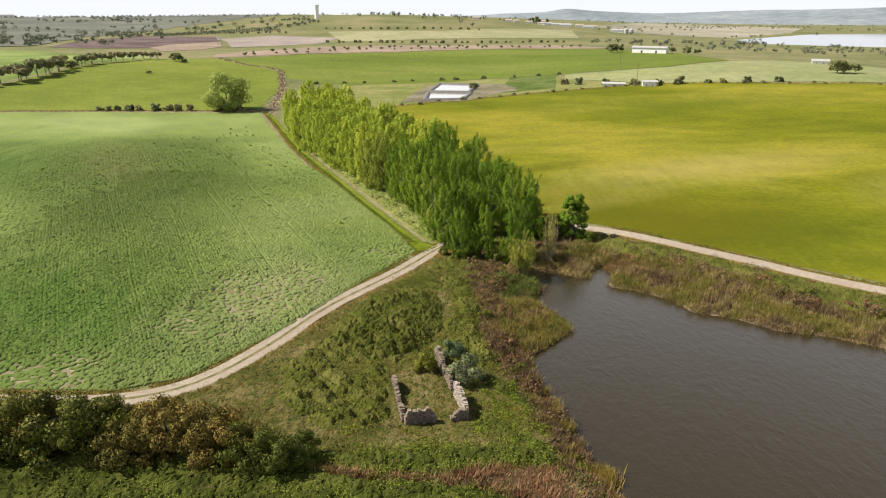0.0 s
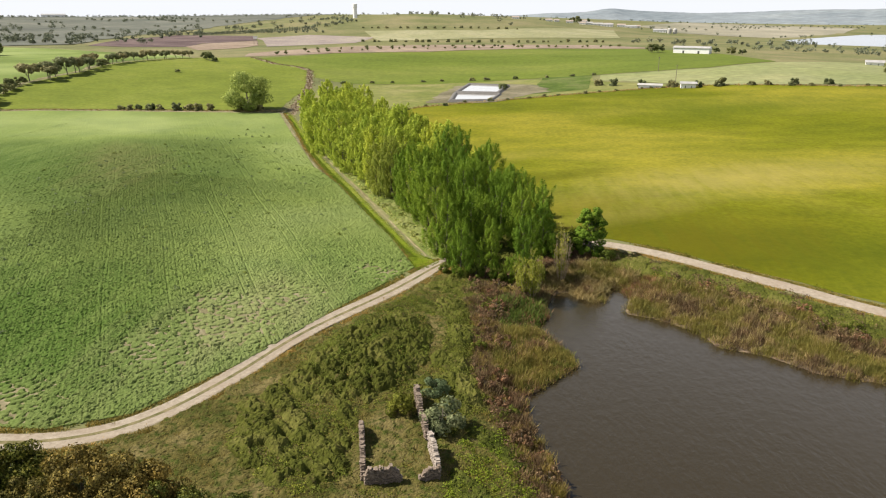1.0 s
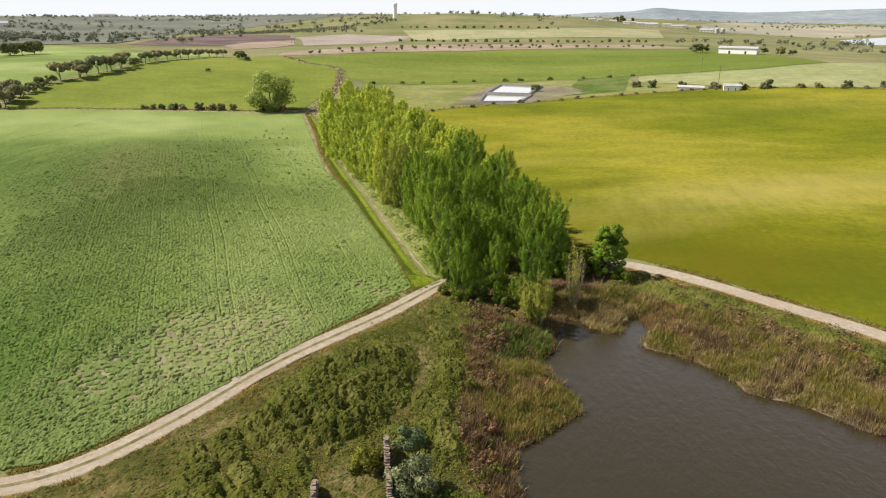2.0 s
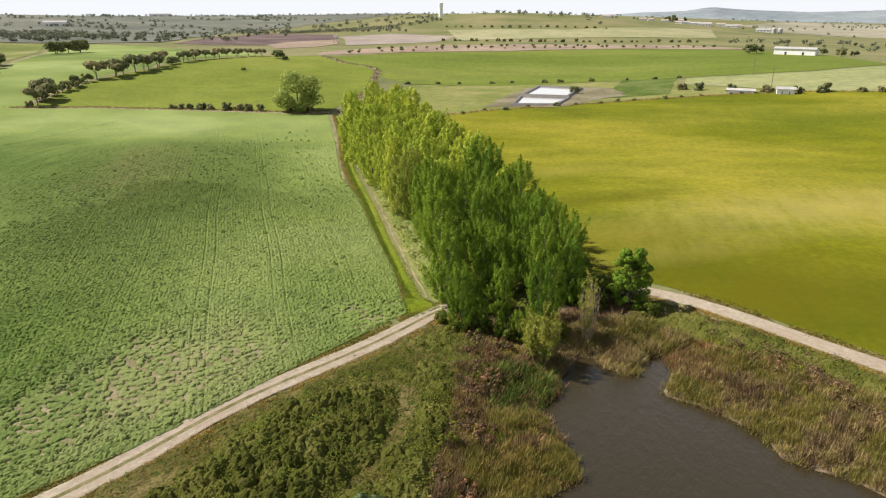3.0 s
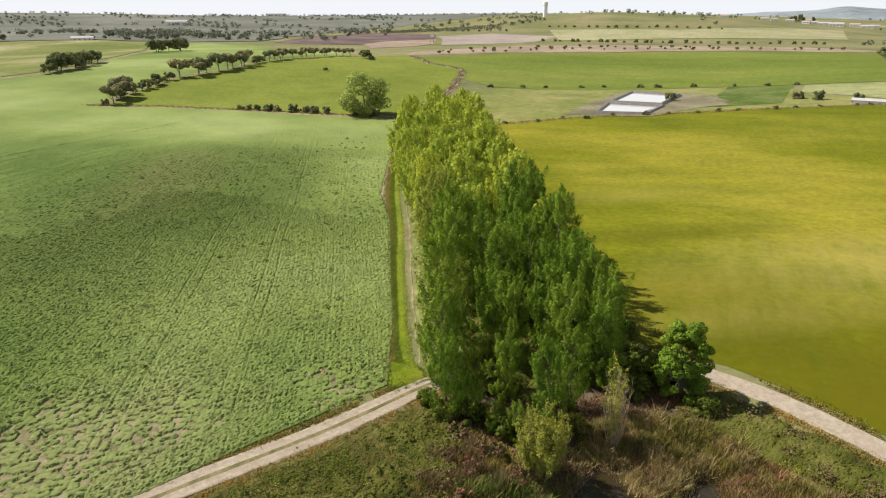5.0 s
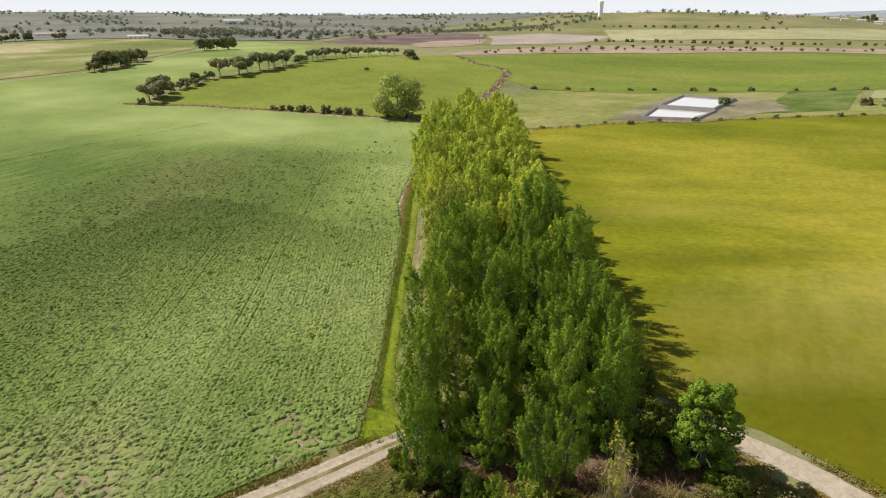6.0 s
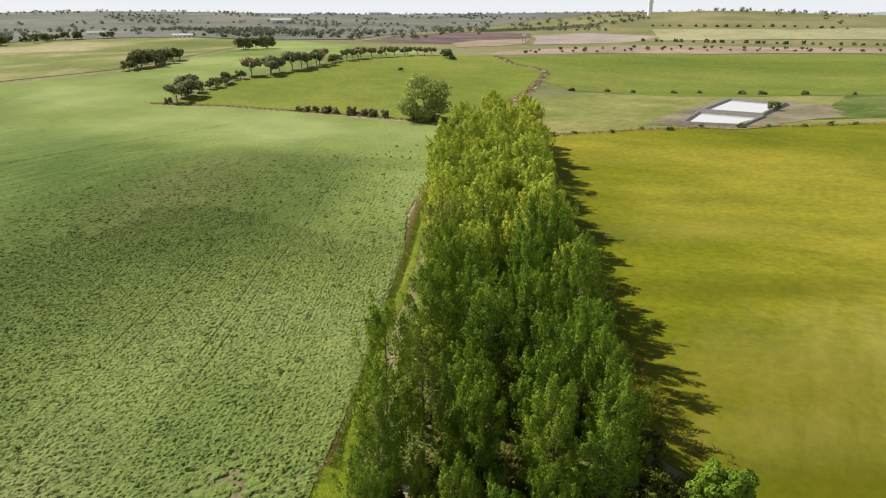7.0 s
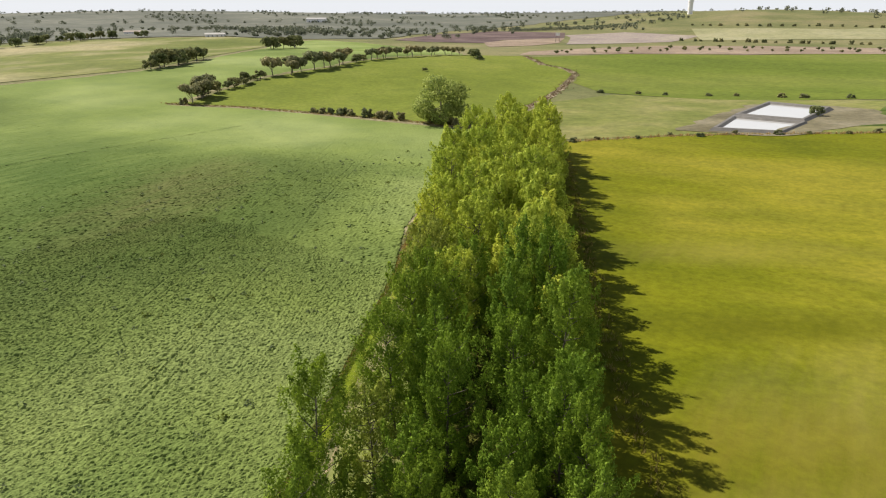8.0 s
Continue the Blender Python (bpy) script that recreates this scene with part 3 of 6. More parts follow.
drape("ploughed_field", [(-428, 754), (-479, 933), (-487, 1103), (-347, 1054), (-306, 949), (-345, 857), (-329, 785), (-389, 754)],
      0.3, 20.0, M_PLOUGH, "dark brown ploughed field", "field", 7)
drape("red_field", [(-291, 720), (-335, 790), (-340, 857), (-304, 945), (-268, 840), (-268, 772)], 0.35, 20.0, M_REDSOIL, "reddish bare field", "field", 8)
drape("fallow_field", [(-326, 1000), (-265, 1062), (-156, 1009), (-165, 904), (-250, 814), (-262, 850), (-298, 950)], 0.3, 20.0, M_MAUVE, "grey-mauve fallow field with rows", "field", 9)
drape("stubble_field", [(-190, 1115), (-10, 1130), (240, 1400), (187, 1025), (-4, 985), (-140, 938)], 0.4, 25.0, M_TAN, "pale straw-coloured field", "field", 10)
drape("pale_meadow", [(77, 467), (148, 470), (206, 510), (300, 560), (330, 420), (233, 380), (170, 381), (118, 391), (72, 438)], 0.15, 10.0, M_PALE, "pale dry meadow", "field", 11)
drape("dry_meadow", [(-78, 448), (25, 466), (72, 466), (68, 437), (110, 393), (87, 390), (51, 379), (16, 359.5), (-16, 342), (-37, 328), (-52, 320), (-80, 330), (-92, 402)], 0.1, 8.0, M_MEADOW, "dry grass meadow round the basins", "field", 12)
drape("olive_pasture", [(-345, 290), (-330, 359), (-335, 403), (-388, 490), (-492, 640), (-523, 671), (-602, 671), (-717, 574), (-760, 420), (-500, 230), (-425, 130)], 0.2, 15.0, M_OLIVE, "olive-green pasture with sandy patches", "field", 13)
drape("sandy_plain", [(350, 1745), (892, 2809), (1100, 2214), (780, 1640), (556, 1400), (394, 1500)], 0.5, 60.0, M_SAND, "pale bare plain by the lake", "field", 14)
drape("green_plot", [(27.6, 380), (60, 396), (72, 470), (41, 474)], 0.2, 8.0, M_PLOT, "small plot of dark green weedy crop", "field", 15)
drape("basin_apron", [(-24, 346), (9, 349), (24, 372), (40, 392), (33, 432), (20, 442), (-12, 440), (-20, 395)], 0.22, 6.0, M_APRON, "bare graded earth round the basins", "ground", 24, 1.2)
drape("scrub_ground", [(-46, 50), (-44, 72), (-37, 74), (-31, 79), (-27, 85.5), (-23.6, 92.5), (-19.5, 102.5), (-15, 110), (-8, 121), (-3, 130), (3, 139), (16, 147.5), (24, 149.5), (32, 147.5), (45, 140), (54, 133.5), (70, 121.5), (80, 114.5), (105, 94), (85, 87), (69, 97), (43, 110), (34, 127), (30, 123), (28, 130), (27, 127), (20, 131), (17, 117), (15, 113.5), (21, 104), (15, 94), (14, 90), (17, 77), (20, 61), (23, 45)],
      0.08, 1.6, M_SCRUBLAND, "weedy ground between track and pond", "ground", 16, 0.3)
drape("grass_bank", [(-4.5, 139.5), (-10.8, 152.5), (-18.8, 170), (-30.3, 196.5), (-42.8, 223), (-54, 249), (-64, 275), (-74, 302), (-80, 318), (-60, 312), (-40, 270), (-20, 225), (2, 185), (10, 160), (3, 145), (-1, 140)],
      0.06, 3.0, M_BANK, "tall pale grass under the poplars", "ground", 17, 0.12)
ribbon("dirt_track", TRACK_WEST, 3.9, 0.10, M_TRACK, "pale two-rut dirt track curving past the trees", "track", None, 3, 0.28)
ribbon("grass_strip", [(-3.8, 137.8), (-7.0, 140.8), (-12.3, 152.4), (-20.3, 170), (-31.8, 196.5), (-44.3, 223), (-55.5, 249), (-65.2, 274.5), (-75.8, 301.4), (-85.6, 323)], 1.65, 0.13, M_STRIP, "bright green grass path along the field", "path",
       [(0, -0.16), (0.15, -0.02), (0.5, 0.02), (0.85, -0.02), (1, -0.16)], 5, 0.18)
drape("grass_corner", [(-9.6, 140.2), (-8.6, 137.4), (-6.4, 134.2), (-5.2, 134.4), (-2.2, 138.5), (-3.6, 139.6), (-5.2, 140.6), (-7, 141.6)], 0.14, 1.0, M_STRIP, "mown green corner where the grass path meets the track", "path", 21, 0.15)
drape("litter_ground", [(2, 132), (8, 127.5), (13, 121.5), (18.5, 126.5), (21, 130.5), (30, 137.5), (33, 145), (25, 148.5), (15, 145), (5, 139)], 0.13, 1.5, M_MUD, "bare brown earth and litter under the trees", "ground", 22, 0.3)
ribbon("worn_path", [(-5.2, 141.5), (-10.6, 153), (-18.5, 170.6), (-29.9, 197), (-42.4, 223.6), (-53.6, 249.5)], 0.4, 0.12, M_PATH, "narrow worn earth line beside the grass path", "path",
       [(0, -0.14), (0.5, 0.0), (1, -0.14)], 6, 0.15)
ribbon("worn_path", [(x + 0.45, y + 0.25) for x, y in FIELD_EAST_EDGE[:4]], 0.38, 0.11, M_REDEARTH, "bare reddish earth line between crop and grass path", "path",
       [(0, -0.14), (0.3, 0.0), (0.7, 0.0), (1, -0.14)], 8, 0.22)
ribbon("creek_bed", CREEK, 4.0, 0.15, M_CREEK, "dry winding creek bed with brown weeds", "creek", [(0, 0.0), (0.3, -0.05), (0.5, -0.1), (0.7, -0.05), (1, 0)], 7, 0.8)


def spread_out(poly, by):
    """The polygon grown outwards by so many metres."""
    p = np.asarray(poly, float)
    way = np.roll(p, -1, 0) - np.roll(p, 1, 0)
    out = np.stack([way[:, 1], -way[:, 0]], 1)
    out /= np.linalg.norm(out, axis=1)[:, None]
    turn = np.sum(p[:, 0] * np.roll(p[:, 1], -1) - np.roll(p[:, 0], -1) * p[:, 1])
    return p + out * by * (1 if turn > 0 else -1)


drape("pond_bank", spread_out(POND, 3.5).tolist(), 0.2, 1.2, M_MUD, "muddy brown bank and bed of the pond", "ground", 23, 0.3)


def flat_sheet(name, poly, z, material, label, category):
    b = Build()
    b.add([(x, y, z) for x, y in poly], [tuple(range(len(poly)))])
    return tagged(b.make(name, material), label, category, kind="structure")


flat_sheet("pond_water", POND, WATER, M_WATER, "grey-brown rippled pond water", "water")
flat_sheet("lake_water", LAKE, LAKE_LEVEL, M_LAKE, "pale far reservoir", "water")


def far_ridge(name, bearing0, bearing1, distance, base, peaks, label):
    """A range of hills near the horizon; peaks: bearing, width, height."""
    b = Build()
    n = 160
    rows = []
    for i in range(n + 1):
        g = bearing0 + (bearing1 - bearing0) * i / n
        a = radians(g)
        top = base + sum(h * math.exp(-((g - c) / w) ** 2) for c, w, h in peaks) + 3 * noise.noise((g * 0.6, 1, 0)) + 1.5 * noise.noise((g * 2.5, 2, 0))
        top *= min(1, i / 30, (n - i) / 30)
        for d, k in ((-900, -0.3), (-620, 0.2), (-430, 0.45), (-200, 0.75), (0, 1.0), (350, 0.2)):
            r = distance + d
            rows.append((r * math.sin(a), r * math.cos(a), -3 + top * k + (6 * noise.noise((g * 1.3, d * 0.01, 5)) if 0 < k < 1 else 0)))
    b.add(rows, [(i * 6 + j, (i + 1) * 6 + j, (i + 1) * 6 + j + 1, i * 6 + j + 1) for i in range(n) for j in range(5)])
    return tagged(b.make(name, M_HAZED_HILL, smooth=True), label, "hills", kind="structure")


far_ridge("far_hills", -6, 52, 4200, 38, [(9.2, 1.3, 13), (10.5, 3.5, 14), (24, 5, 18), (31, 4, 22), (40, 7, 22)], "wooded hills on the horizon, tinted with distance haze")
drape("scrub_plain", [(-500, 690), (-620, 680), (-730, 590), (-800, 440), (-1500, 500), (-2700, 1300), (-2000, 2900), (-600, 3300), (-560, 1100), (-500, 950), (-450, 760)], 0.6, 60.0, M_HAZED_PLAIN, "scrubby plain reaching to the horizon, haze and cloud shade in its colour", "ground", 18, 8.0)

# ---- plants ----


def leaf_quads(pos, size, rng, flat=0.0, slim=0.65):
    """Small leaf sprays, turned at random; flat: how far they lie level."""
    n = len(pos)
    a = rng.normal(size=(n, 3))
    a[:, 2] *= 1 - flat
    a /= np.linalg.norm(a, axis=1)[:, None]
    up = rng.normal(size=(n, 3))
    up[:, 2] += 4 * flat
    b = np.cross(a, up)
    b /= np.linalg.norm(b, axis=1)[:, None] + 1e-9
    s = np.asarray(size).reshape(-1, 1) * np.ones((n, 1))
    a, b = a * s, b * s * slim
    return np.stack([pos - a, pos - 0.15 * a + b * 0.9, pos + a, pos - 0.15 * a - b * 0.9], 1)


def leaf_faces(pos, out, size, rng, loose=0.6, slim=0.8, rise=0.0):
    """Small leaf sprays that face outwards, each a little off."""
    n = len(pos)
    out = out / (np.linalg.norm(out, axis=1)[:, None] + 1e-9) + rng.normal(0, loose, (n, 3))
    a = np.cross(out, rng.normal(size=(n, 3)))
    a[:, 2] += rise
    a /= np.linalg.norm(a, axis=1)[:, None] + 1e-9
    b = np.cross(out, a)
    b /= np.linalg.norm(b, axis=1)[:, None] + 1e-9
    s = np.asarray(size).reshape(-1, 1) * np.ones((n, 1))
    return np.stack([pos - a * s * 0.7 + b * s * slim, pos - a * s * 0.7 - b * s * slim, pos + a * s], 1)


def rounded(ob, out, share=0.7):
    """Leaves shaded as the rounded spray that they belong to; out: which way each one's spray faces."""
    me = ob.data
    own = np.empty(len(me.polygons) * 3)
    me.polygons.foreach_get("normal", own)
    own = own.reshape(-1, 3)
    out = out / (np.linalg.norm(out, axis=1)[:, None] + 1e-9)
    both = share * out + (1 - share) * own
    both /= np.linalg.norm(both, axis=1)[:, None] + 1e-9
    me.shade_smooth()
    me.normals_split_custom_set(np.repeat(both, 3, 0).tolist())


def limb_tree(b, h, r0, limbs, rng, spread, start=0.12, sides=6, lean=0.02, top=0.92):
    """A tapered trunk that carries limbs. Returns the limbs' tips."""
    bend = rng.normal(0, lean, 2) * h
    trunk = [(bend[0] * u * u, bend[1] * u * u, h * top * u - 0.3 * (u == 0)) for u in (0, 0.1, 0.3, 0.55, 0.8, 1.0)]
    b.tube(trunk, [r0 * 1.35, r0, r0 * 0.8, r0 * 0.55, r0 * 0.3, r0 * 0.06], sides)
    tips = []
    for i in range(limbs):
        u = start + (0.9 - start) * (i + rng.random()) / limbs
        z0 = h * top * u
        a = rng.random() * 2 * math.pi
        tip = spread(u, a)
        base = np.array([bend[0] * u * u, bend[1] * u * u, z0])
        mid = base + (tip - base) * 0.5 + np.array([0, 0, -0.08 * np.linalg.norm(tip - base)])
        rr = r0 * 0.42 * (1 - u * 0.75)
        b.tube([base, mid, tip], [rr, rr * 0.65, rr * 0.12], 5)
        tips.append((base, tip))
    return tips


def poplar(name, h, r, seed, leaves, material, label, leaf=0.11, boughs=46, clear=0.1, plume=1.0, category="tree"):
    """A poplar: an egg-shaped crown of rising boughs, each ending in a few upright leafy shoots, with gaps between them."""
    rng = np.random.default_rng(seed)
    t = thing(name, 0, 0, 0, 0, label, category)
    wood = Build()
    bend = rng.normal(0, 0.02, 2) * h
    stem = lambda u: np.array([bend[0] * u * u, bend[1] * u * u, h * 0.9 * u])
    wood.tube([stem(u) - np.array([0, 0, 0.3 * (u == 0)]) for u in (0, 0.1, 0.3, 0.55, 0.8, 1.0)], [k * (0.09 + 0.006 * h) for k in (1.35, 1, 0.7, 0.4, 0.2, 0.05)], 6)
    lop = rng.random() * 6.28
    shoots = []
    for k in range(boughs):
        u = (k + rng.random()) / boughs
        a = 2.4 * k + rng.normal(0, 0.35)
        prof = (1 - 0.35 * ((0.42 - u) / 0.42) ** 1.5 if u < 0.42 else (1 - ((u - 0.42) / 0.61) ** 2.2) ** 0.62) * (1 + 0.16 * math.cos(a - lop))
        rad = r * prof * (0.72 + 0.36 * rng.random())
        tip = np.array([rad * math.cos(a), rad * math.sin(a), h * (clear + (0.93 - clear) * u)])
        root = stem(max(0.04, min(0.93, (tip[2] - 0.75 * rad) / (0.9 * h))))
        tip[:2] += stem(u)[:2]
        mid = root + (tip - root) * np.array([0.62, 0.62, 0.45])
        wood.tube([root, mid, tip], [0.05, 0.03, 0.008], 4)
        for j in range(3):
            q = 0.52 + 0.48 * (j + rng.random()) / 3
            foot = root + (tip - root) * q + rng.normal(0, 0.42, 3)
            long = (0.85 + 0.9 * rng.random()) * (0.09 * h + 0.35) * plume
            lean = np.array([math.cos(a), math.sin(a), 0]) * (0.12 + 0.4 * rng.random()) * (1 - 0.3 * u) + rng.normal(0, 0.14, 3)
            way = np.array([0, 0, 1.0]) + lean
            shoots.append((foot, way / np.linalg.norm(way) * long, 0.115 * long / plume ** 1.5 + 0.13 + 0.08 * rng.random()))
    wood.make("trunk", M_TWIG, t, "dark fissured trunk with steep limbs", smooth=True)
    weight = np.array([np.linalg.norm(w) * g for _, w, g in shoots])
    pos, out = [], []
    for (foot, way, girth), share in zip(shoots, weight / weight.sum()):
        m = int(leaves * share) + 2
        u = rng.random(m) ** 0.9
        a = rng.random(m) * 2 * math.pi
        q = girth * np.sin(math.pi * (0.12 + 0.88 * u) ** 0.8) ** 0.8 * (0.3 + 0.8 * rng.random(m) ** 0.6)
        side = np.stack([q * np.cos(a), q * np.sin(a), np.zeros(m)], 1)
        pos.append(foot + way * (u - 0.25)[:, None] + side + rng.normal(0, 0.07, (m, 3)))
        out.append(1.3 * side / girth + np.array([0, 0, 0.22]) + np.array([foot[0], foot[1], 0]) * 0.6 / r)
    pos, out = np.concatenate(pos), np.concatenate(out)
    pos[:, 2] = np.maximum(pos[:, 2], 0.15 + 0.3 * rng.random(len(pos)))
    crown = Build()
    crown.tris(leaf_faces(pos, out, leaf * (0.6 + 0.8 * rng.random(len(pos))), rng, 0.33, 0.7, 0.8))
    rounded(crown.make("crown", material, t), out, 0.56)
    return t


def stemmed_bush(name, h, seed, label, stems, spread, bare, bark, leaf_material, words, size, per, category):
    """Many thin stems that fan out from one root, leafy towards the top; bare: the share of stems without leaves."""
    rng = np.random.default_rng(seed)
    t = thing(name, 0, 0, 0, 0, label, category)
    tips = []
    for i in range(stems):
        b = Build()
        a, r = rng.random() * 6.28, spread * (0.15 + 0.85 * rng.random() ** 0.8)
        top = np.array([r * math.cos(a), r * math.sin(a), h * (0.62 + 0.38 * rng.random()) * (1 - 0.25 * (r / spread) ** 2)])
        way = [np.array([0.35 * r * math.cos(a), 0.35 * r * math.sin(a), -0.1]), top * np.array([0.7, 0.7, 0.35]) + rng.normal(0, 0.1, 3), top * np.array([0.98, 0.98, 0.7]) + rng.normal(0, 0.1, 3), top]
        b.tube(way, [0.05, 0.04, 0.024, 0.006], 4)
        dead = rng.random() < bare
        for k in range(11):
            u = 0.12 + 0.86 * rng.random()
            s = way[0] + (way[1] - way[0]) * u / 0.3 if u < 0.3 else way[1] + (way[2] - way[1]) * (u - 0.3) / 0.4 if u < 0.7 else way[2] + (way[3] - way[2]) * (u - 0.7) / 0.3
            e = s + np.array([rng.normal(0, 0.26), rng.normal(0, 0.26), 0.4 + 0.8 * rng.random()])
            b.tube([s, e], [0.018, 0.005], 3)
            if not dead:
                tips.append((s, e))
        b.make("stem", bark, t, "bleached bare stem" if dead else "")
    n = len(tips) * per
    lo, hi = np.repeat(np.array([p[0] for p in tips]), per, 0), np.repeat(np.array([p[1] for p in tips]), per, 0)
    pos = lo + (hi - lo) * (0.2 + 0.95 * rng.random((n, 1))) + rng.normal(0, 0.13, (n, 3))
    leaves = Build()
    leaves.tris(leaf_faces(pos, pos * np.array([0.4, 0.4, 0]) + np.array([0, 0, 0.7]), size * (0.6 + 0.8 * rng.random(n)), rng, 0.6, 0.6, 0.8))
    leaves.make("leaves", leaf_material, t, words)
    return t


def round_tree(name, h, r, seed, leaves, material, label, leaf=0.22, lumps=26, low=0.25, bark=None, category="tree", limbs=10, clump=1.0):
    """A broad tree or bush: lumps of leaves on a spreading frame of limbs."""
    rng = np.random.default_rng(seed)
    t = thing(name, 0, 0, 0, 0, label, category)
    wood = Build()
    centres = []
    for i in range(lumps):
        u = rng.random()
        a = rng.random() * 2 * math.pi
        zz = h * (low + (0.9 - low) * u)
        rad = r * math.sqrt(max(0.05, 1 - ((u - 0.35) / 0.75) ** 2)) * (0.45 + 0.5 * rng.random())
        centres.append((rad * math.cos(a), rad * math.sin(a), zz))
    spots = iter(centres * 3)
    limb_tree(wood, h, 0.05 + 0.025 * h, limbs, rng, lambda u, a: np.array(next(spots)), 0.12, 6, 0.03, 0.8)
    wood.make("trunk", bark or M_BARK, t, smooth=True)
    share = leaves // lumps
    pos, out = [], []
    for c in centres:
        s = r * (0.22 + 0.2 * rng.random()) * clump
        d = rng.normal(size=(share, 3))
        d /= np.linalg.norm(d, axis=1)[:, None]
        d *= (0.55 + 0.5 * rng.random(share) ** 0.5)[:, None]
        d[:, 2] *= 0.75
        pos.append(np.array(c) + d * s)
        out.append(d + np.array([c[0], c[1], 0.3 * h]) * 0.35 / r)
    pos, out = np.concatenate(pos), np.concatenate(out)
    pos[:, 2] = np.maximum(pos[:, 2], 0.1)
    crown = Build()
    crown.tris(leaf_faces(pos, out, leaf * (0.65 + 0.8 * rng.random(len(pos))), rng, 0.55))
    rounded(crown.make("crown", material, t), out, 0.6)
    return t


def plant(ob, x, y, turn, scale=1.0, tall=1.0, group="", label=""):
    """A copy of a tree or bush, standing on the ground."""
    m = pose(x, y, ground_at(x, y) - 0.05, 0, 0, turn) @ Matrix.Diagonal((scale, scale, scale * tall, 1))
    c = copy_thing(ob, m)
    return tagged(c, label, group=group)


def inside(poly, count, rng):
    """Places scattered evenly in a polygon."""
    p = np.asarray(poly, float)
    lo, hi = p.min(0), p.max(0)
    out = np.zeros((0, 2))
    while len(out) < count:
        q = lo + rng.random((count * 2, 2)) * (hi - lo)
        out = np.concatenate([out, q[poly_distance(q[:, 0], q[:, 1], p) < 0]])
    return out[:count]


def lumpy(x, y, scale, seed=0.0):
    """A soft random field between about -1 and 1, by place."""
    return (np.sin(x * scale + 1.7 * np.sin(y * scale * 0.7 + seed) + seed) + np.sin(y * scale * 1.13 + 1.9 * np.sin(x * scale * 0.6 - seed) + 2.1 * seed)
            + 0.6 * np.sin((x + y) * scale * 2.3 + seed * 3.3)) / 2.2


def blades(name, xy, tall, wide, count, lean, material, label, category, seed, base=None, parent=None, tier=0.0):
    """Upright blades in tufts: grass, reeds, rushes; tier: how far up the stems the blades begin."""
    rng = np.random.default_rng(seed)
    n = len(xy)
    z = height(xy[:, 0], xy[:, 1]) if base is None else np.full(n, base)
    root = np.repeat(np.stack([xy[:, 0], xy[:, 1], z], 1), count, 0)
    k = len(root)
    hgt = np.repeat(np.asarray(tall) * np.ones(n), count) * (0.6 + 0.6 * rng.random(k))
    a = rng.random(k) * 2 * math.pi
    root[:, 2] += tier * rng.random(k) * hgt
    root[:, :2] += rng.normal(0, 1, (k, 2)) * (0.12 + 0.18 * np.minimum(hgt, 1.5))[:, None]
    hgt = hgt * (1 - tier * (0.75 + 0.4 * rng.random(k)))
    out = np.stack([np.cos(a), np.sin(a), np.zeros(k)], 1) * (hgt * lean * rng.random(k))[:, None]
    side = np.stack([-np.sin(a + rng.normal(0, 0.6, k)), np.cos(a), np.zeros(k)], 1) * wide
    up = np.stack([np.zeros(k), np.zeros(k), hgt], 1)
    b = Build()
    b.tris(np.stack([root - side * 1.3, root + side * 1.3, root + out + up], 1))
    ob = b.make(name, material, parent)
    return tagged(ob, label, category, kind="stuff")


def leafy_mounds(name, xy, radius, tall, per, leaf, material, label, category, seed):
    """A thicket: low mounds covered with leaves."""
    rng = np.random.default_rng(seed)
    n = len(xy)
    z = height(xy[:, 0], xy[:, 1])
    d = rng.normal(size=(n, per, 3))
    d[:, :, 2] = np.abs(d[:, :, 2])
    d /= np.linalg.norm(d, axis=2)[:, :, None]
    d *= (0.75 + 0.3 * rng.random((n, per)))[:, :, None]
    s = np.stack([np.asarray(radius) * np.ones(n), np.asarray(radius) * np.ones(n), np.asarray(tall) * np.ones(n)], 1) * (0.65 + 0.7 * rng.random(n))[:, None]
    pos = (np.stack([xy[:, 0], xy[:, 1], z], 1)[:, None, :] + d * s[:, None, :]).reshape(-1, 3)
    b = Build()
    b.tris(leaf_faces(pos, d.reshape(-1, 3) + np.array([0, 0, 0.15]), leaf * (0.6 + 0.8 * rng.random(len(pos))), rng, 0.5))
    return tagged(b.make(name, material), label, category, kind="stuff")


def clumps(x, y, cell, seed):
    """Rounded clumps on a jittered grid, 0 between them and 1 at their tops."""
    r = np.random.default_rng(seed)
    n = 64
    jx, jy, size, rise = r.random((n, n)), r.random((n, n)), 0.62 + 0.3 * r.random((n, n)), 0.55 + 0.45 * r.random((n, n))
    gx, gy = x / cell, y / cell
    ix, iy = np.floor(gx).astype(int), np.floor(gy).astype(int)
    h = np.zeros(len(x))
    for dx in (-1, 0, 1):
        for dy in (-1, 0, 1):
            a, b = (ix + dx) % n, (iy + dy) % n
            d = (gx - ix - dx - jx[a, b]) ** 2 + (gy - iy - dy - jy[a, b]) ** 2
            h = np.maximum(h, rise[a, b] * np.sqrt(np.clip(1 - d / size[a, b] ** 2, 0, 1)))
    return h


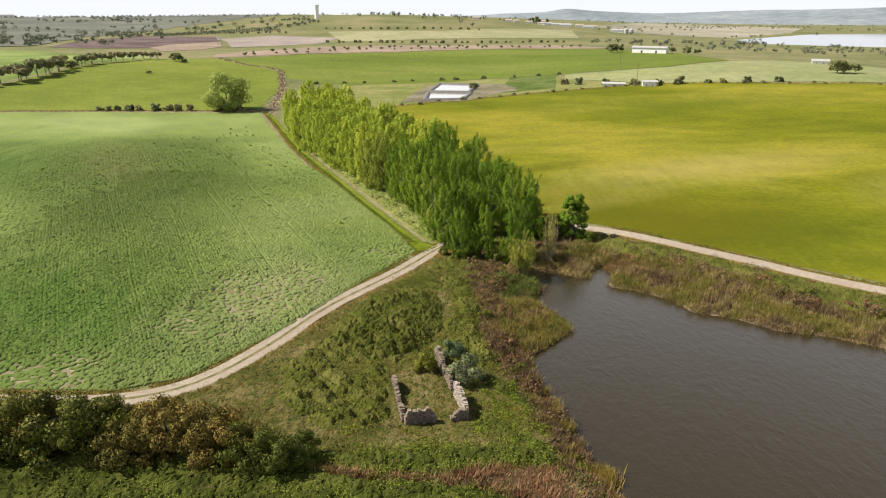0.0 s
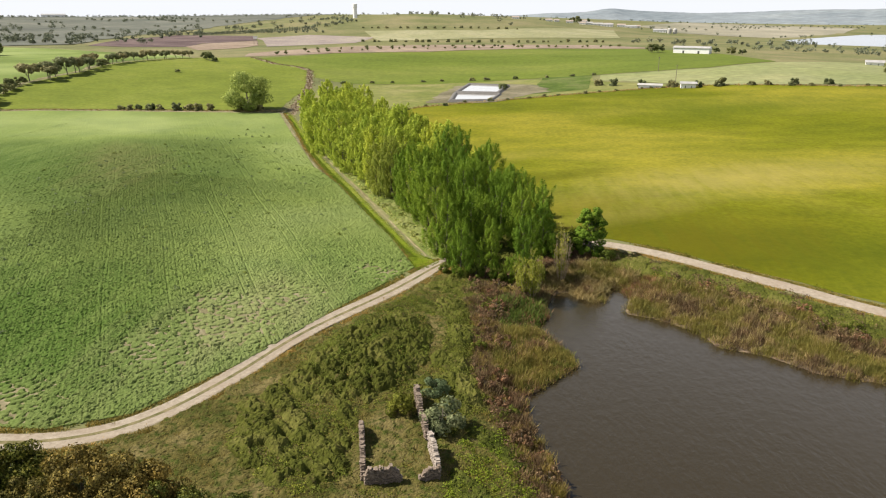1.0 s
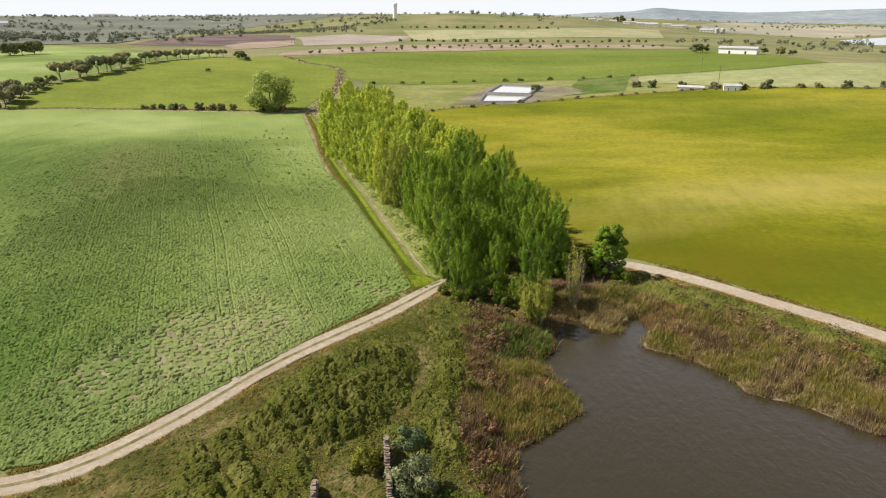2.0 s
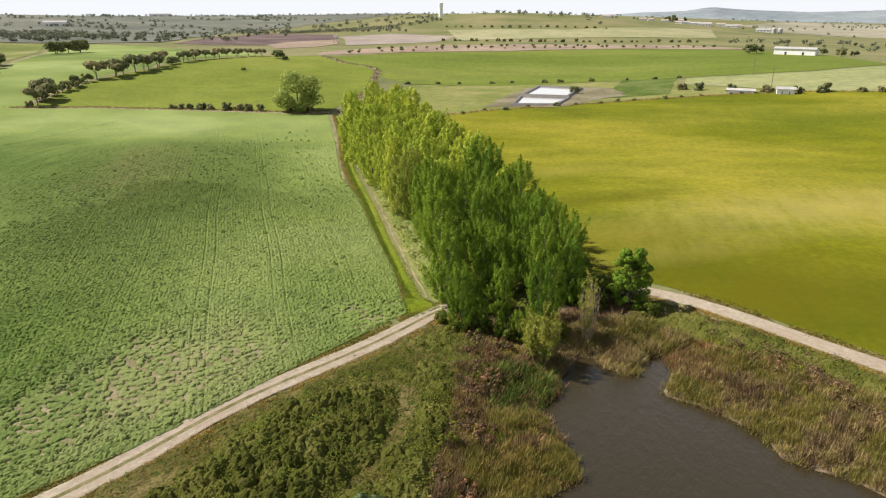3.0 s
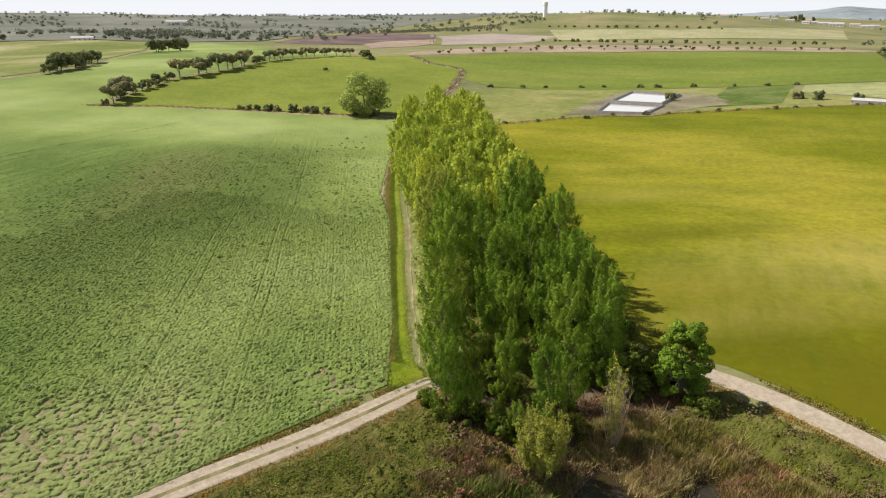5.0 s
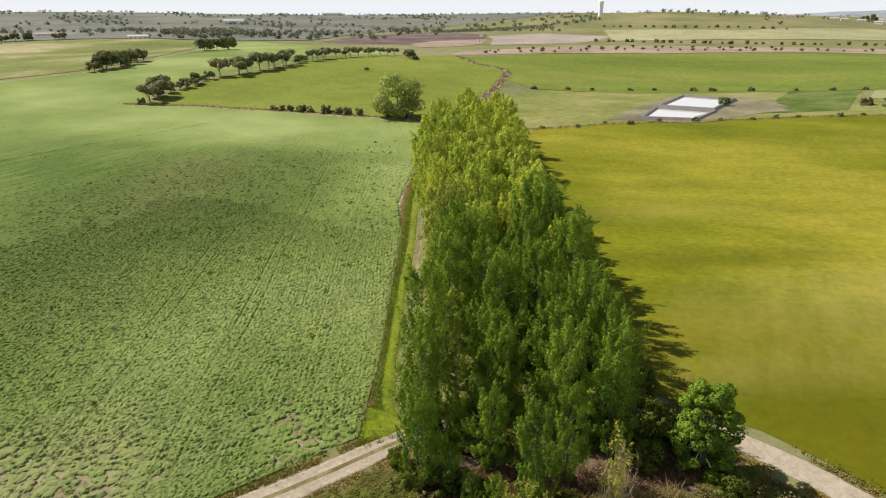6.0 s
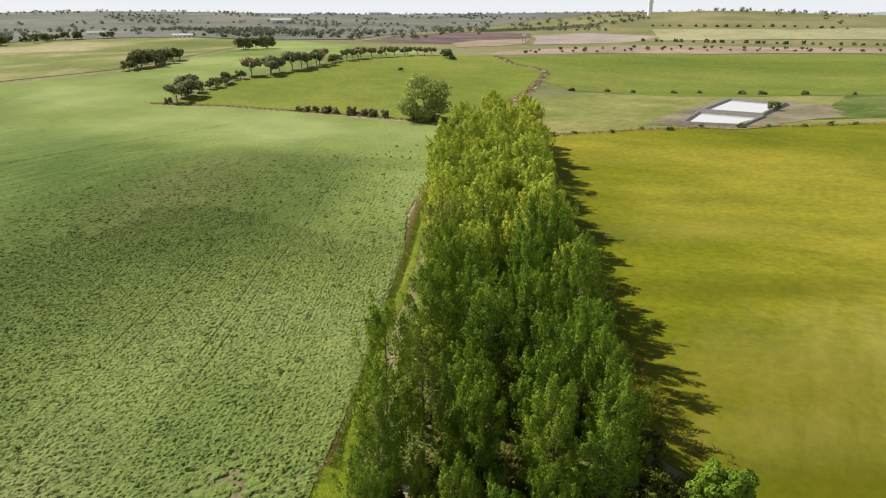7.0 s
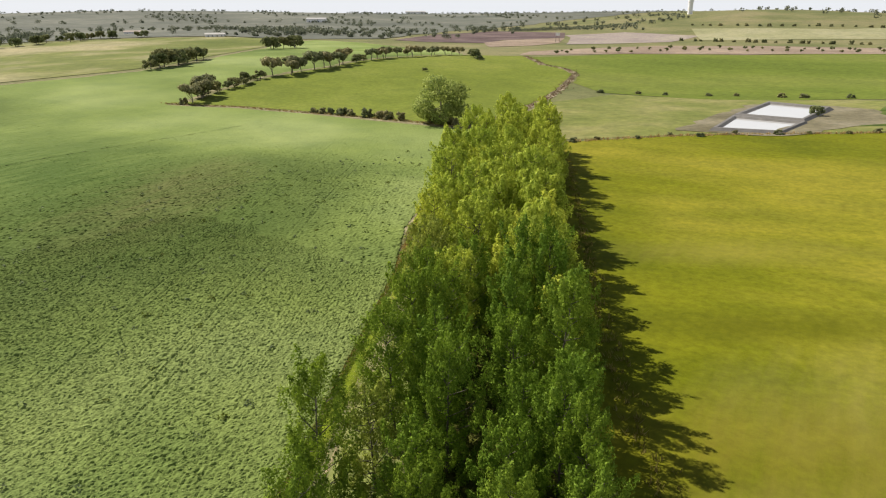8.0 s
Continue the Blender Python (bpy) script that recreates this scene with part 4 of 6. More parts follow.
def thicket(name, poly, tall, step, material, label, category, seed, edge=2.0, gaps=-9.0, skip=None):
    """The closed top of a thicket or of rough grass: clumps upon clumps, sinking into the soil at the edges and in the gaps."""
    rng = np.random.default_rng(seed)
    p = np.asarray(poly, float)
    lo, hi = p.min(0), p.max(0)
    X, Y = np.meshgrid(np.arange(lo[0], hi[0], step), np.arange(lo[1], hi[1], step))
    rows, cols = X.shape
    x, y = X.ravel() + rng.normal(0, step * 0.2, X.size), Y.ravel() + rng.normal(0, step * 0.2, X.size)
    inner = -poly_distance(x, y, p) + 0.7 * lumpy(x, y, 1.1, seed)
    if skip:
        inner = np.minimum(inner, poly_distance(x, y, skip) - 0.2)
    body = np.clip(inner / edge, 0, 1) ** 0.6 * np.clip((lumpy(x, y, 0.42, seed + 1.0) + 0.4 * lumpy(x, y, 1.5, seed + 2.0) - gaps) / 0.5, 0, 1)
    h = tall * body * (0.24 + 0.2 * lumpy(x, y, 0.55, seed + 3.0) + 0.62 * clumps(x, y, 1.6, seed) + 0.36 * clumps(x, y, 0.6, seed + 1))
    z = height(x, y) + np.where(body > 0.02, h + 0.06 + rng.normal(0, 0.05 * min(1, tall + 0.3), len(x)), -0.4)
    ok = (body > 0).reshape(rows, cols)
    ok = ok[:-1, :-1] | ok[1:, 1:]
    ii = np.arange(rows * cols).reshape(rows, cols)
    f = np.stack([ii[:-1, :-1][ok], ii[:-1, 1:][ok], ii[1:, 1:][ok], ii[1:, :-1][ok]], 1)
    used, inv = np.unique(f, return_inverse=True)
    b = Build()
    b.v, b.n, b.f = [np.stack([x, y, z], 1)[used]], len(used), inv.reshape(-1, 4).tolist()
    return tagged(b.make(name, material), label, category, kind="stuff")


# the poplar belt: two banks of trees with a dark gap along the stream between them
NEAR_SIZES = [(16.0, 2.7, 0.04), (14.8, 3.1, 0.02), (17.2, 2.7, 0.08), (13.4, 2.8, 0.03)]
kinds = [poplar("poplar_tree", h, r, 11 + i, 15500, M_DARK_POPLAR, "tall deep green poplar, leafy to the ground, in a dense belt", 0.106, 39, c, 0.95) for i, (h, r, c) in enumerate(NEAR_SIZES)]
FAR_SIZES = [(15.6, 3.7, 0.05), (14.6, 4.1, 0.02), (16.6, 3.8, 0.08), (13.6, 3.7, 0.03)]
kinds += [poplar("poplar_tree", h, r, 21 + i, 8400, M_POPLAR, "tall fresh yellow-green poplar in a dense belt", 0.162, 52, c, 0.62) for i, (h, r, c) in enumerate(FAR_SIZES)]
rng = np.random.default_rng(5)
BELT = [(8.6, 133, 5.8), (9.9, 141, 10.8), (6.1, 151, 11.2), (0.6, 163, 11.0), (-7.2, 178, 10.4), (-17.4, 200, 10.2), (-29.3, 222, 11.2), (-39.3, 243, 12.8), (-50, 268, 13), (-57, 290, 11), (-61, 299, 8)]
kinds += [poplar("poplar_tree", h, r, 25 + i, 11000, M_BRONZE_POPLAR, "tall poplar with olive young leaves in a dense belt", 0.13, 48, 0.03, 0.7) for i, (h, r) in enumerate([(15.0, 3.4), (13.8, 3.6)])]
by = np.array([p[1] for p in BELT], float)
spots = []
y = 133.0
while y < 300:
    cx, half = np.interp(y, by, [p[0] for p in BELT]), np.interp(y, by, [p[2] for p in BELT])
    for k, q in enumerate(((-0.88 if y < 147 else -0.82, -0.42, 0.55, 0.92) if y < 190 else (-0.84, -0.3, 0.28, 0.8 if y < 240 else 0.92)) if half > 8.6 else (-0.75, -0.1, 0.62)):
        west = -1.7 if q < -0.5 and y < 147 else 0.0
        spots.append((cx + half * q + west + rng.normal(0, 0.5 if abs(q) > 0.7 else 1.3), y + rng.normal(0, 1.3) + 2.8 * (k % 2)))
    if y > 150:
        spots.append((cx + half * (0.72 if y > 195 else 0.66) + rng.normal(0, 0.5), y + 4.4))
    y += 6.3
used = set()
for i, (x, y) in enumerate(spots):
    k = int(rng.integers(4)) + (4 if rng.random() < np.clip((y - 166) / 30, 0, 1) else 0)
    west_bank = x < np.interp(y, by, [p[0] for p in BELT]) - 3
    if west_bank and 150 < y < 200 and rng.random() < 0.55:
        k = 8 + i % 2
    sc = (0.78 + (0.3 if y < 185 else 0.38) * rng.random()) * (0.96 + 0.17 * min(1, (y - 133) / 100)) * (1.0 if y < 225 else 0.95)
    if y < 138.5:
        sc *= 0.92 if x < 5.5 else 0.76
    if west_bank and 158 < y < 198:
        sc = max(sc, 1.06)
    m = pose(x, y, ground_at(x, y) - 0.05, 0, 0, rng.random() * 360) @ Matrix.Diagonal((sc * 1.06, sc * 1.06, sc * (0.9 + 0.22 * rng.random()), 1))
    if k not in used:
        kinds[k].matrix_world = m
        tagged(kinds[k], group="poplar belt")
        used.add(k)
    else:
        c = copy_thing(kinds[k], Matrix.Identity(4))
        c.matrix_basis = m

# Added cover that darkens the gap between the banks in place of tree shade.
thicket("undergrowth", [(2, 137), (14, 137), (19, 146), (15, 158), (8, 172), (-1, 186), (-10, 206), (-24, 236), (-36, 240), (-24, 206), (-15, 186), (-7, 168), (-2, 154)], 1.3, 0.26, M_THICKET, "unseen brambles and weeds added to darken the gap under the poplars", "undergrowth", 221, 1.5)
for i, (x, y, s) in enumerate(((3.0, 134.5, 0.42), (5.6, 131.8, 0.45), (8.2, 129.8, 0.4), (11.0, 129.4, 0.46), (13.6, 130.6, 0.4), (0.2, 137.4, 0.4), (20.0, 142.0, 0.5), (3.6, 138.4, 0.55), (1.2, 141.5, 0.55))):
    plant(kinds[i % 4], x, y, 47 * i, s * 1.15, 0.9, "young poplars", "young poplar shoot at the foot of the belt")

# single trees and bushes near the pond
t = round_tree("poplar_tree", 10.8, 3.1, 31, 21000, M_DARK_POPLAR, "young bushy poplar beside the dirt track", 0.12, 110, 0.05, M_TWIG, limbs=30, clump=0.62)
t.matrix_world = pose(27.6, 145, ground_at(27.6, 145))
t = stemmed_bush("willow_bush", 8.2, 32, "yellow-green upright willow bush at the pond's edge", 46, 3.2, 0.06, M_PALE_BARK, M_WILLOW, "small yellow-green leaves", 0.12, 26, "bush")
t.matrix_world = pose(14.6, 126, ground_at(14.6, 126))
t = stemmed_bush("bare_tree", 11.5, 107, "half-bare pale-stemmed tree at the pond's head", 34, 1.7, 0.62, M_PALE_BARK, M_WILLOW, "yellow-green leaves on part of the stems", 0.11, 15, "tree")
t.matrix_world = pose(21.0, 133.8, ground_at(21.0, 133.8))

# field hedge, oaks and far trees
oaks = [round_tree("holm_oak", h, r, 40 + i, 1150, M_FAR_TREE, "dark rounded holm oak at the field's edge", 0.56, 18, 0.3) for i, (h, r) in enumerate([(8, 4.6), (7, 4.2), (9, 5.2)])]
shady = [round_tree("holm_oak", h, r, 45 + i, 1150, M_PALE_OAK, "pale umbrella-shaped oak with a bare trunk", 0.5, 18, 0.55) for i, (h, r) in enumerate([(8.5, 4.4), (7.5, 4.2)])]
bushes = [round_tree("hedge_bush", h, r, 50 + i, 500, M_HEDGE, "pale olive low bush along the field boundary", 0.35, 10, 0.1, category="bush", limbs=5) for i, (h, r) in enumerate([(2.4, 2.0), (2.0, 2.2), (2.7, 1.9)])]
first_use = {}


def put(kind_list, k, x, y, turn, sc=1.0, tall=1.0, group="", label=""):
    ob = kind_list[k % len(kind_list)]
    m = pose(x, y, ground_at(x, y) - 0.1, 0, 0, turn) @ Matrix.Diagonal((sc, sc, sc * tall, 1))
    if ob.name not in first_use:
        first_use[ob.name] = True
        ob.matrix_world = m
        c = ob
    else:
        c = copy_thing(ob, Matrix.Identity(4))
        c.matrix_basis = m
    return tagged(c, label, group=group)


i = 0
p = smooth_line(OAK_LINE, 7.5)
for x, y in p:
    tall = y > 475 or lumpy(x, y, 0.06, 2.0) > 0.1
    put(shady if tall else oaks, i, x + rng.normal(0, 1.5), y + rng.normal(0, 1.5), rng.random() * 360, (0.7 if y > 475 else 1.0) + 0.3 * rng.random() if tall else 0.35 + 0.5 * rng.random(), 1, "oaks along the pasture")
    i += 1
for a in (0.09, 0.115, 0.14, 0.25, 0.28, 0.31, 0.35, 0.41, 0.43, 0.47, 0.5, 0.53, 0.95):
    q = smooth_line(HEDGE, 2.0)
    x, y = q[int(a * (len(q) - 1))]
    put(bushes, i, x, y + 1.5, rng.random() * 360, 0.9 + 0.5 * rng.random(), 1, "hedge bushes")
    i += 1
for x, y in smooth_line(BUSHLINE, 11.0):
    put(bushes, i, x + rng.normal(0, 2), y + rng.normal(0, 1), rng.random() * 360, 0.45 + 0.4 * rng.random(), 0.8, "bushes along the cereal field")
    i += 1
for x, y in smooth_line([(-84, 452), (-20, 471), (28, 474), (74, 470)], 16.0):
    put(bushes, i, x + rng.normal(0, 3), y + rng.normal(0, 1), rng.random() * 360, 0.7 + 0.4 * rng.random(), 0.8, "bushes along the far green field")
    i += 1
t = round_tree("ash_tree", 17.5, 9.6, 71, 9000, M_ASH, "broad pale green tree at the field corner", 0.36, 46, 0.15, limbs=16)
t.matrix_world = pose(-106, 330, ground_at(-106, 330))

# ---- the crop's plants, in drilled rows ----


def bareness(x, y):
    """How far the crop has failed: bare spots and streaks near the track, none further in."""
    gap = np.full(len(x), 1e9)
    for lx, ly in smooth_line(TRACK_WEST, 4.0):
        gap = np.minimum(gap, (x - lx) ** 2 + (y - ly) ** 2)
    off = np.sqrt(gap)
    broad = np.clip(0.31 + 0.36 * np.exp(-((off - 11) / 15) ** 2) * np.clip((-x - 8) / 20, 0.2, 1) + 0.42 * lumpy(x, y, 0.13, 1.3) - off / 90, 0, 0.72)
    fine = 0.55 * lumpy(x * 0.5 + y * 0.4, y * 0.9 - x * 0.6, 4.6, 4.1) + 0.45 * lumpy(x, y, 2.1, 6.6)
    return np.clip(1.1 * (0.16 * fine + 1.3 * (broad - 0.36)), 0, 0.62) * (broad > 0.02)


def crop_rows(name, poly, row_gap, plant_gap, per, leaf, spread, tall, seed):
    rng = np.random.default_rng(seed)
    way = np.array([-0.457, 0.889])
    side = np.array([way[1], -way[0]])
    p = np.asarray(poly, float)
    u, v = p @ way, p @ side
    U, V = np.meshgrid(np.arange(u.min(), u.max(), plant_gap), np.arange(v.min(), v.max(), row_gap))
    line = np.round(V / row_gap).astype(int)
    U, V = U.ravel(), V.ravel()
    keep = ~np.isin(line.ravel() % 17, (3, 6)) | (rng.random(len(U)) < 0.25)
    U, V = U[keep] + rng.normal(0, plant_gap * 0.3, keep.sum()), V[keep] + rng.normal(0, row_gap * 0.2, keep.sum())
    V += 0.25 * np.sin(U * 0.11)
    xy = U[:, None] * way + V[:, None] * side
    xy = xy[poly_distance(xy[:, 0], xy[:, 1], p) < 0]
    xy = xy[bareness(xy[:, 0], xy[:, 1]) < 0.15 + 0.5 * rng.random(len(xy))]
    n = len(xy)
    z = height(xy[:, 0], xy[:, 1]) + 0.05
    d = rng.normal(0, 1, (n, per, 3)) * np.array([spread, spread, 0])
    d[:, :, 2] = tall * (0.35 + 0.65 * rng.random((n, per)))
    size = (0.7 + 0.6 * rng.random(n))[:, None, None]
    pos = (np.stack([xy[:, 0], xy[:, 1], z], 1)[:, None, :] + d * size).reshape(-1, 3)
    b = Build()
    b.tris(leaf_quads(pos, leaf * (0.6 + 0.8 * rng.random(len(pos))), rng, 0.5, 1.0)[:, (1, 2, 3)])
    return tagged(b.make(name, M_CROP_LEAF), "low leafy crop plants in drilled rows", "crop", kind="stuff")


def canopy(name, poly, step, cell, tall, label, seed, field, part, smooth=False):
    """The crop's leafy surface: a clump at every plant, sinking to the soil between them and in the wheel lines."""
    rng = np.random.default_rng(seed)
    way = np.array([-0.457, 0.889])
    side = np.array([way[1], -way[0]])
    p = np.asarray(poly, float)
    u, v = p @ way, p @ side
    us, vs = np.arange(u.min() - 14, u.max() + 14, step), np.arange(v.min() - 14, v.max() + 14, step)
    U, V = np.meshgrid(us, vs)
    rows, cols = U.shape
    U, V = U.ravel() + rng.normal(0, step * 0.12, U.size), V.ravel() + rng.normal(0, step * 0.12, V.size)
    x, y = U * way[0] + V * side[0], U * way[1] + V * side[1]
    V = V + 0.25 * np.sin(U * 0.11)
    lattice = np.random.default_rng(77)
    nu, nv = int(560 / cell) + 6, int(600 / cell) + 6
    rng = lattice
    ju, jv = rng.random((nu, nv)), rng.random((nu, nv))
    size, rise = 0.60 + 0.24 * rng.random((nu, nv)), 0.65 + 0.4 * rng.random((nu, nv))
    thin = rng.random((nu, nv))
    bare = bareness(x, y)
    gu, gv = (U + 20) / cell + 2, (V + 440) / cell + 2
    iu, iv = gu.astype(int), gv.astype(int)
    h = np.zeros(len(U))
    for du in (-1, 0, 1):
        for dv in (-1, 0, 1):
            a, b = np.clip(iu + du, 0, nu - 1), np.clip(iv + dv, 0, nv - 1)
            dd = ((gu - a - ju[a, b]) / 1.05) ** 2 + ((gv - b - 0.4 - 0.2 * jv[a, b]) / 1.1) ** 2
            h = np.maximum(h, rise[a, b] * (thin[a, b] > 0.9 * bare) * np.clip(1 - dd / size[a, b] ** 2, 0, 1) ** 0.5)
    run = V + 398.5
    line = np.abs(run % 12.0 - np.where(run % 12.0 > 3.2, 4.2, 2.2))
    h *= 1 - np.where(np.isin(np.floor(run / 12.0), (35, 36)), 0.62, 0.3) * np.clip(1 - line / 0.24, 0, 1)
    h *= 1 - 0.8 * bare
    h *= np.clip(1.0 - 0.5 * np.clip(lumpy(x, y, 0.07, 1.3) + 0.7 * lumpy(x, y, 0.5, 4.1), 0, 1), 0.3, 1)
    fade = np.clip(1 - np.clip(-x - 95, 0, None) / 85, 0.5, 1) * np.clip(1 - np.clip(y - 220, 0, None) / 140, 0.4, 1)   # lower and more even towards the far side
    h *= fade
    rim = np.clip(-poly_distance(x, y, np.asarray(field, float)) / 0.8, -1, 1)
    seam = np.maximum(-90 - x, y - 200) + 6 * lumpy(x, y, 0.28, 9.0) + 3 * lumpy(x, y, 1.1, 2.0)   # a ragged border between the near and the middle part
    here = (poly_distance(x, y, p) < 14) & (seam < 1.2) if part == "near" else (poly_distance(x, y, p) < (14 if part == "middle" else step)) & (x > -170 - step if part == "middle" else x < 999) & (seam > -1.2)
    z = height(x, y) + 0.05 + np.where(rim > 0, tall * h * np.clip(rim + 0.2, 0, 1) + np.where((bare > 0.1) & (h < 0.12), -0.06, 0.03), -0.3)
    z += rng.normal(0, 0.045 if step < 0.3 else 0.035, len(z)) * fade * (rim > 0.3) * (bare < 0.3)
    keep = ((rim > -0.2) & here).reshape(rows, cols)
    ii = np.arange(rows * cols).reshape(rows, cols)
    ok = keep[:-1, :-1] & keep[:-1, 1:] & keep[1:, 1:] & keep[1:, :-1]
    f = np.stack([ii[:-1, :-1][ok], ii[1:, :-1][ok], ii[1:, 1:][ok], ii[:-1, 1:][ok]], 1)
    used, inv = np.unique(f, return_inverse=True)
    b = Build()
    b.v, b.n, b.f = [np.stack([x, y, z], 1)[used]], len(used), inv.reshape(-1, 4).tolist()
    return tagged(b.make(name, M_CANOPY, smooth=smooth), label, "crop", kind="stuff")


CROP_NEAR = [(-6.9, 134.9), (-16.8, 115.2), (-26.4, 94.3), (-34.9, 80.7), (-43.2, 76.7), (-72, 76.4), (-90, 79), (-90, 200), (-35.7, 199.8), (-21.5, 168.55), (-13.4, 151.25)]
CROP_MID = [(-90, 79), (-130, 88), (-170, 160), (-170, 322), (-87.3, 324), (-66.1, 273), (-45.6, 221), (-35.7, 199.8), (-90, 200)]
CROP_FAR = [(-130, 90), (-170, 160), (-170, 322), (-200, 317), (-234, 303), (-330, 285), (-380, 160), (-260, 70)]
CROP_ALL = CROP_NEAR[:7] + [(-130, 88), (-260, 70), (-380, 160), (-330, 285), (-234, 303), (-200, 317), (-170, 322), (-89.5, 324), (-68.3, 273), (-47.8, 221), (-35.7, 199.8), (-21.5, 168.55), (-13.4, 151.25)]
canopy("crop_canopy", CROP_NEAR, 0.2, 0.6, 0.38, "low leafy crop in clumps along drilled rows", 201, CROP_ALL, "near")
canopy("crop_canopy", CROP_MID, 0.37, 0.6, 0.38, "low leafy crop in the middle of the field", 202, CROP_ALL, "middle")
canopy("crop_canopy", CROP_FAR, 0.9, 1.9, 0.6, "low leafy crop far across the field", 203, CROP_ALL, "far")
crop_rows("crop_plants", CROP_NEAR, 0.6, 0.6, 5, 0.08, 0.2, 0.45, 61)

rng = np.random.default_rng(63)
w = inside([(-40, 95), (-85, 95), (-120, 200), (-90, 300), (-50, 215), (-20, 150)], 130, rng)
leafy_mounds("tall_weeds", w, 0.5, 0.75, 26, 0.16, M_OLIVE_LEAF, "pale taller weeds dotted through the crop", "weeds", 64)
w = inside([(-40, 95), (-85, 95), (-120, 200), (-90, 300), (-50, 215), (-20, 150)], 60, rng)
leafy_mounds("tall_weeds", w, 0.6, 0.6, 26, 0.2, M_BRAMBLE, "dark green weeds dotted through the crop", "weeds", 65)

# ---- rough ground between track and pond ----
MOUND = [(-15, 106), (-9, 111), (-3, 113), (-0.8, 106), (-1.5, 97), (-3.5, 90.5), (-9, 87.5), (-15, 86), (-19, 90), (-18, 98)]
MOUND_EAST = [(0.6, 112), (3, 117), (6, 110), (5, 99), (7.5, 89), (4.5, 84), (2, 90), (0.8, 100)]
FRONT = [(-50, 46), (-50, 64), (-30, 64), (-15, 64.8), (0, 67.2), (11.5, 68.2), (13, 61), (15, 52), (8, 47.8), (0, 44.5), (-9, 46.8), (-20, 43), (-32, 46.5), (-41, 43.5)]
LUSH = [(3.2, 74), (5, 83), (9, 84), (12, 80), (14, 71), (12.5, 67.5), (3, 69.5)]
WEEDY = [(-44, 72), (-37, 73.5), (-31, 78.5), (-27, 85), (-23.6, 92), (-19.5, 102), (-15, 109.5), (-8, 120.5), (-3, 129.5), (2, 136), (6, 124), (4, 112), (6, 100), (9, 90), (13, 78), (15, 66), (0, 66), (-18, 64), (-44, 62)]
thicket("rough_grass", WEEDY, 0.4, 0.2, M_TUSSOCK, "tan and olive tussocky grass between track and ruin", "grass", 210, 1.0)
thicket("bramble_thicket", MOUND, 2.1, 0.17, M_THICKET, "dense olive-green brambles over a high mound", "brambles", 211, 3.0)
thicket("bramble_thicket", MOUND_EAST, 1.3, 0.17, M_THICKET, "strip of brambles along the path from the ruin", "brambles", 212, 1.6)
DITCH = [(-19, 62.4), (-14, 62.0), (-8, 61.3), (-3, 61.2), (2, 62.2), (6, 63.6), (11, 64), (13, 62.5), (15, 57), (9, 58), (3, 60.0), (-6, 60.4), (-14, 61.2)]
thicket("bramble_thicket", FRONT, 1.1, 0.22, M_FRESH_COVER, "green brambles and weeds covering the bank", "brambles", 213, 1.5, -9.0, DITCH)
thicket("brown_scrub", DITCH, 0.45, 0.18, M_MATTED, "matted dead stalks in the dry ditch", "scrub", 219, 0.6)
thicket("bramble_thicket", [(-9, 93), (-3, 94), (-1, 99), (1, 104), (4, 100), (4, 91), (1.6, 86), (-1, 90.5), (-5, 91), (-8, 84)], 1.2, 0.18, M_THICKET, "brambles closing in on the back of the ruin", "brambles", 220, 1.4, -0.7)
thicket("green_weeds", [(-15, 107), (-3, 127), (3, 134), (8, 129), (7, 114), (0.5, 112), (-4, 114), (-10, 110)], 0.75, 0.18, M_THICKET, "olive weeds on the slope above the pond", "weeds", 214, 1.2, -0.5)
thicket("green_weeds", LUSH, 0.7, 0.18, M_FRESH_COVER, "lush green weeds between ruin and bank", "weeds", 215, 1.0, -0.6)
rng = np.random.default_rng(70)
q = inside(MOUND, 520, rng)
edge = np.clip(-poly_distance(q[:, 0], q[:, 1], MOUND) / 3.5, 0.15, 1)
tops = (0.6 + 1.7 * edge) * (1 + 0.45 * lumpy(q[:, 0], q[:, 1], 0.9, 1.0))
fresh = lumpy(q[:, 0], q[:, 1], 0.55, 3.0) + rng.normal(0, 0.3, len(q)) > 0.5
leafy_mounds("bramble_thicket", q[~fresh], 1.0, tops[~fresh] * 0.95, 90, 0.08, M_BRAMBLE, "dense dark green bramble thicket over a low mound", "brambles", 71)
leafy_mounds("bramble_thicket", q[fresh], 0.95, tops[fresh] * 0.95, 90, 0.08, M_FRESH_BRAMBLE, "fresh green bramble shoots over a low mound", "brambles", 171)
MOUND_SOUTH = [(-19.5, 92), (-9, 88), (-7.8, 80), (-7.2, 73), (-9, 68.5), (-15, 69), (-21, 74), (-23.5, 84)]
thicket("bramble_thicket", MOUND_SOUTH, 1.2, 0.18, M_THICKET, "patchy brambles beside the ruined walls", "brambles", 216, 1.5, -0.6)
q = inside(MOUND_SOUTH, 560, rng)
q = q[lumpy(q[:, 0], q[:, 1], 0.5, 8.0) + 0.5 * lumpy(q[:, 0], q[:, 1], 1.7, 2.0) + 0.1 * (q[:, 0] + 15) > -0.1]
fresh = rng.random(len(q)) < 0.4
leafy_mounds("bramble_thicket", q[~fresh], 0.9, 0.8, 70, 0.085, M_BRAMBLE, "patchy dark brambles beside the ruin", "brambles", 176)
leafy_mounds("bramble_thicket", q[fresh], 0.8, 0.7, 70, 0.085, M_FRESH_BRAMBLE, "patchy fresh brambles beside the ruin", "brambles", 177)
q = inside([(0, 84), (4, 92), (8, 88), (11, 80), (13, 70), (8, 66), (-8, 66), (-6, 70), (3, 71)], 190, rng)
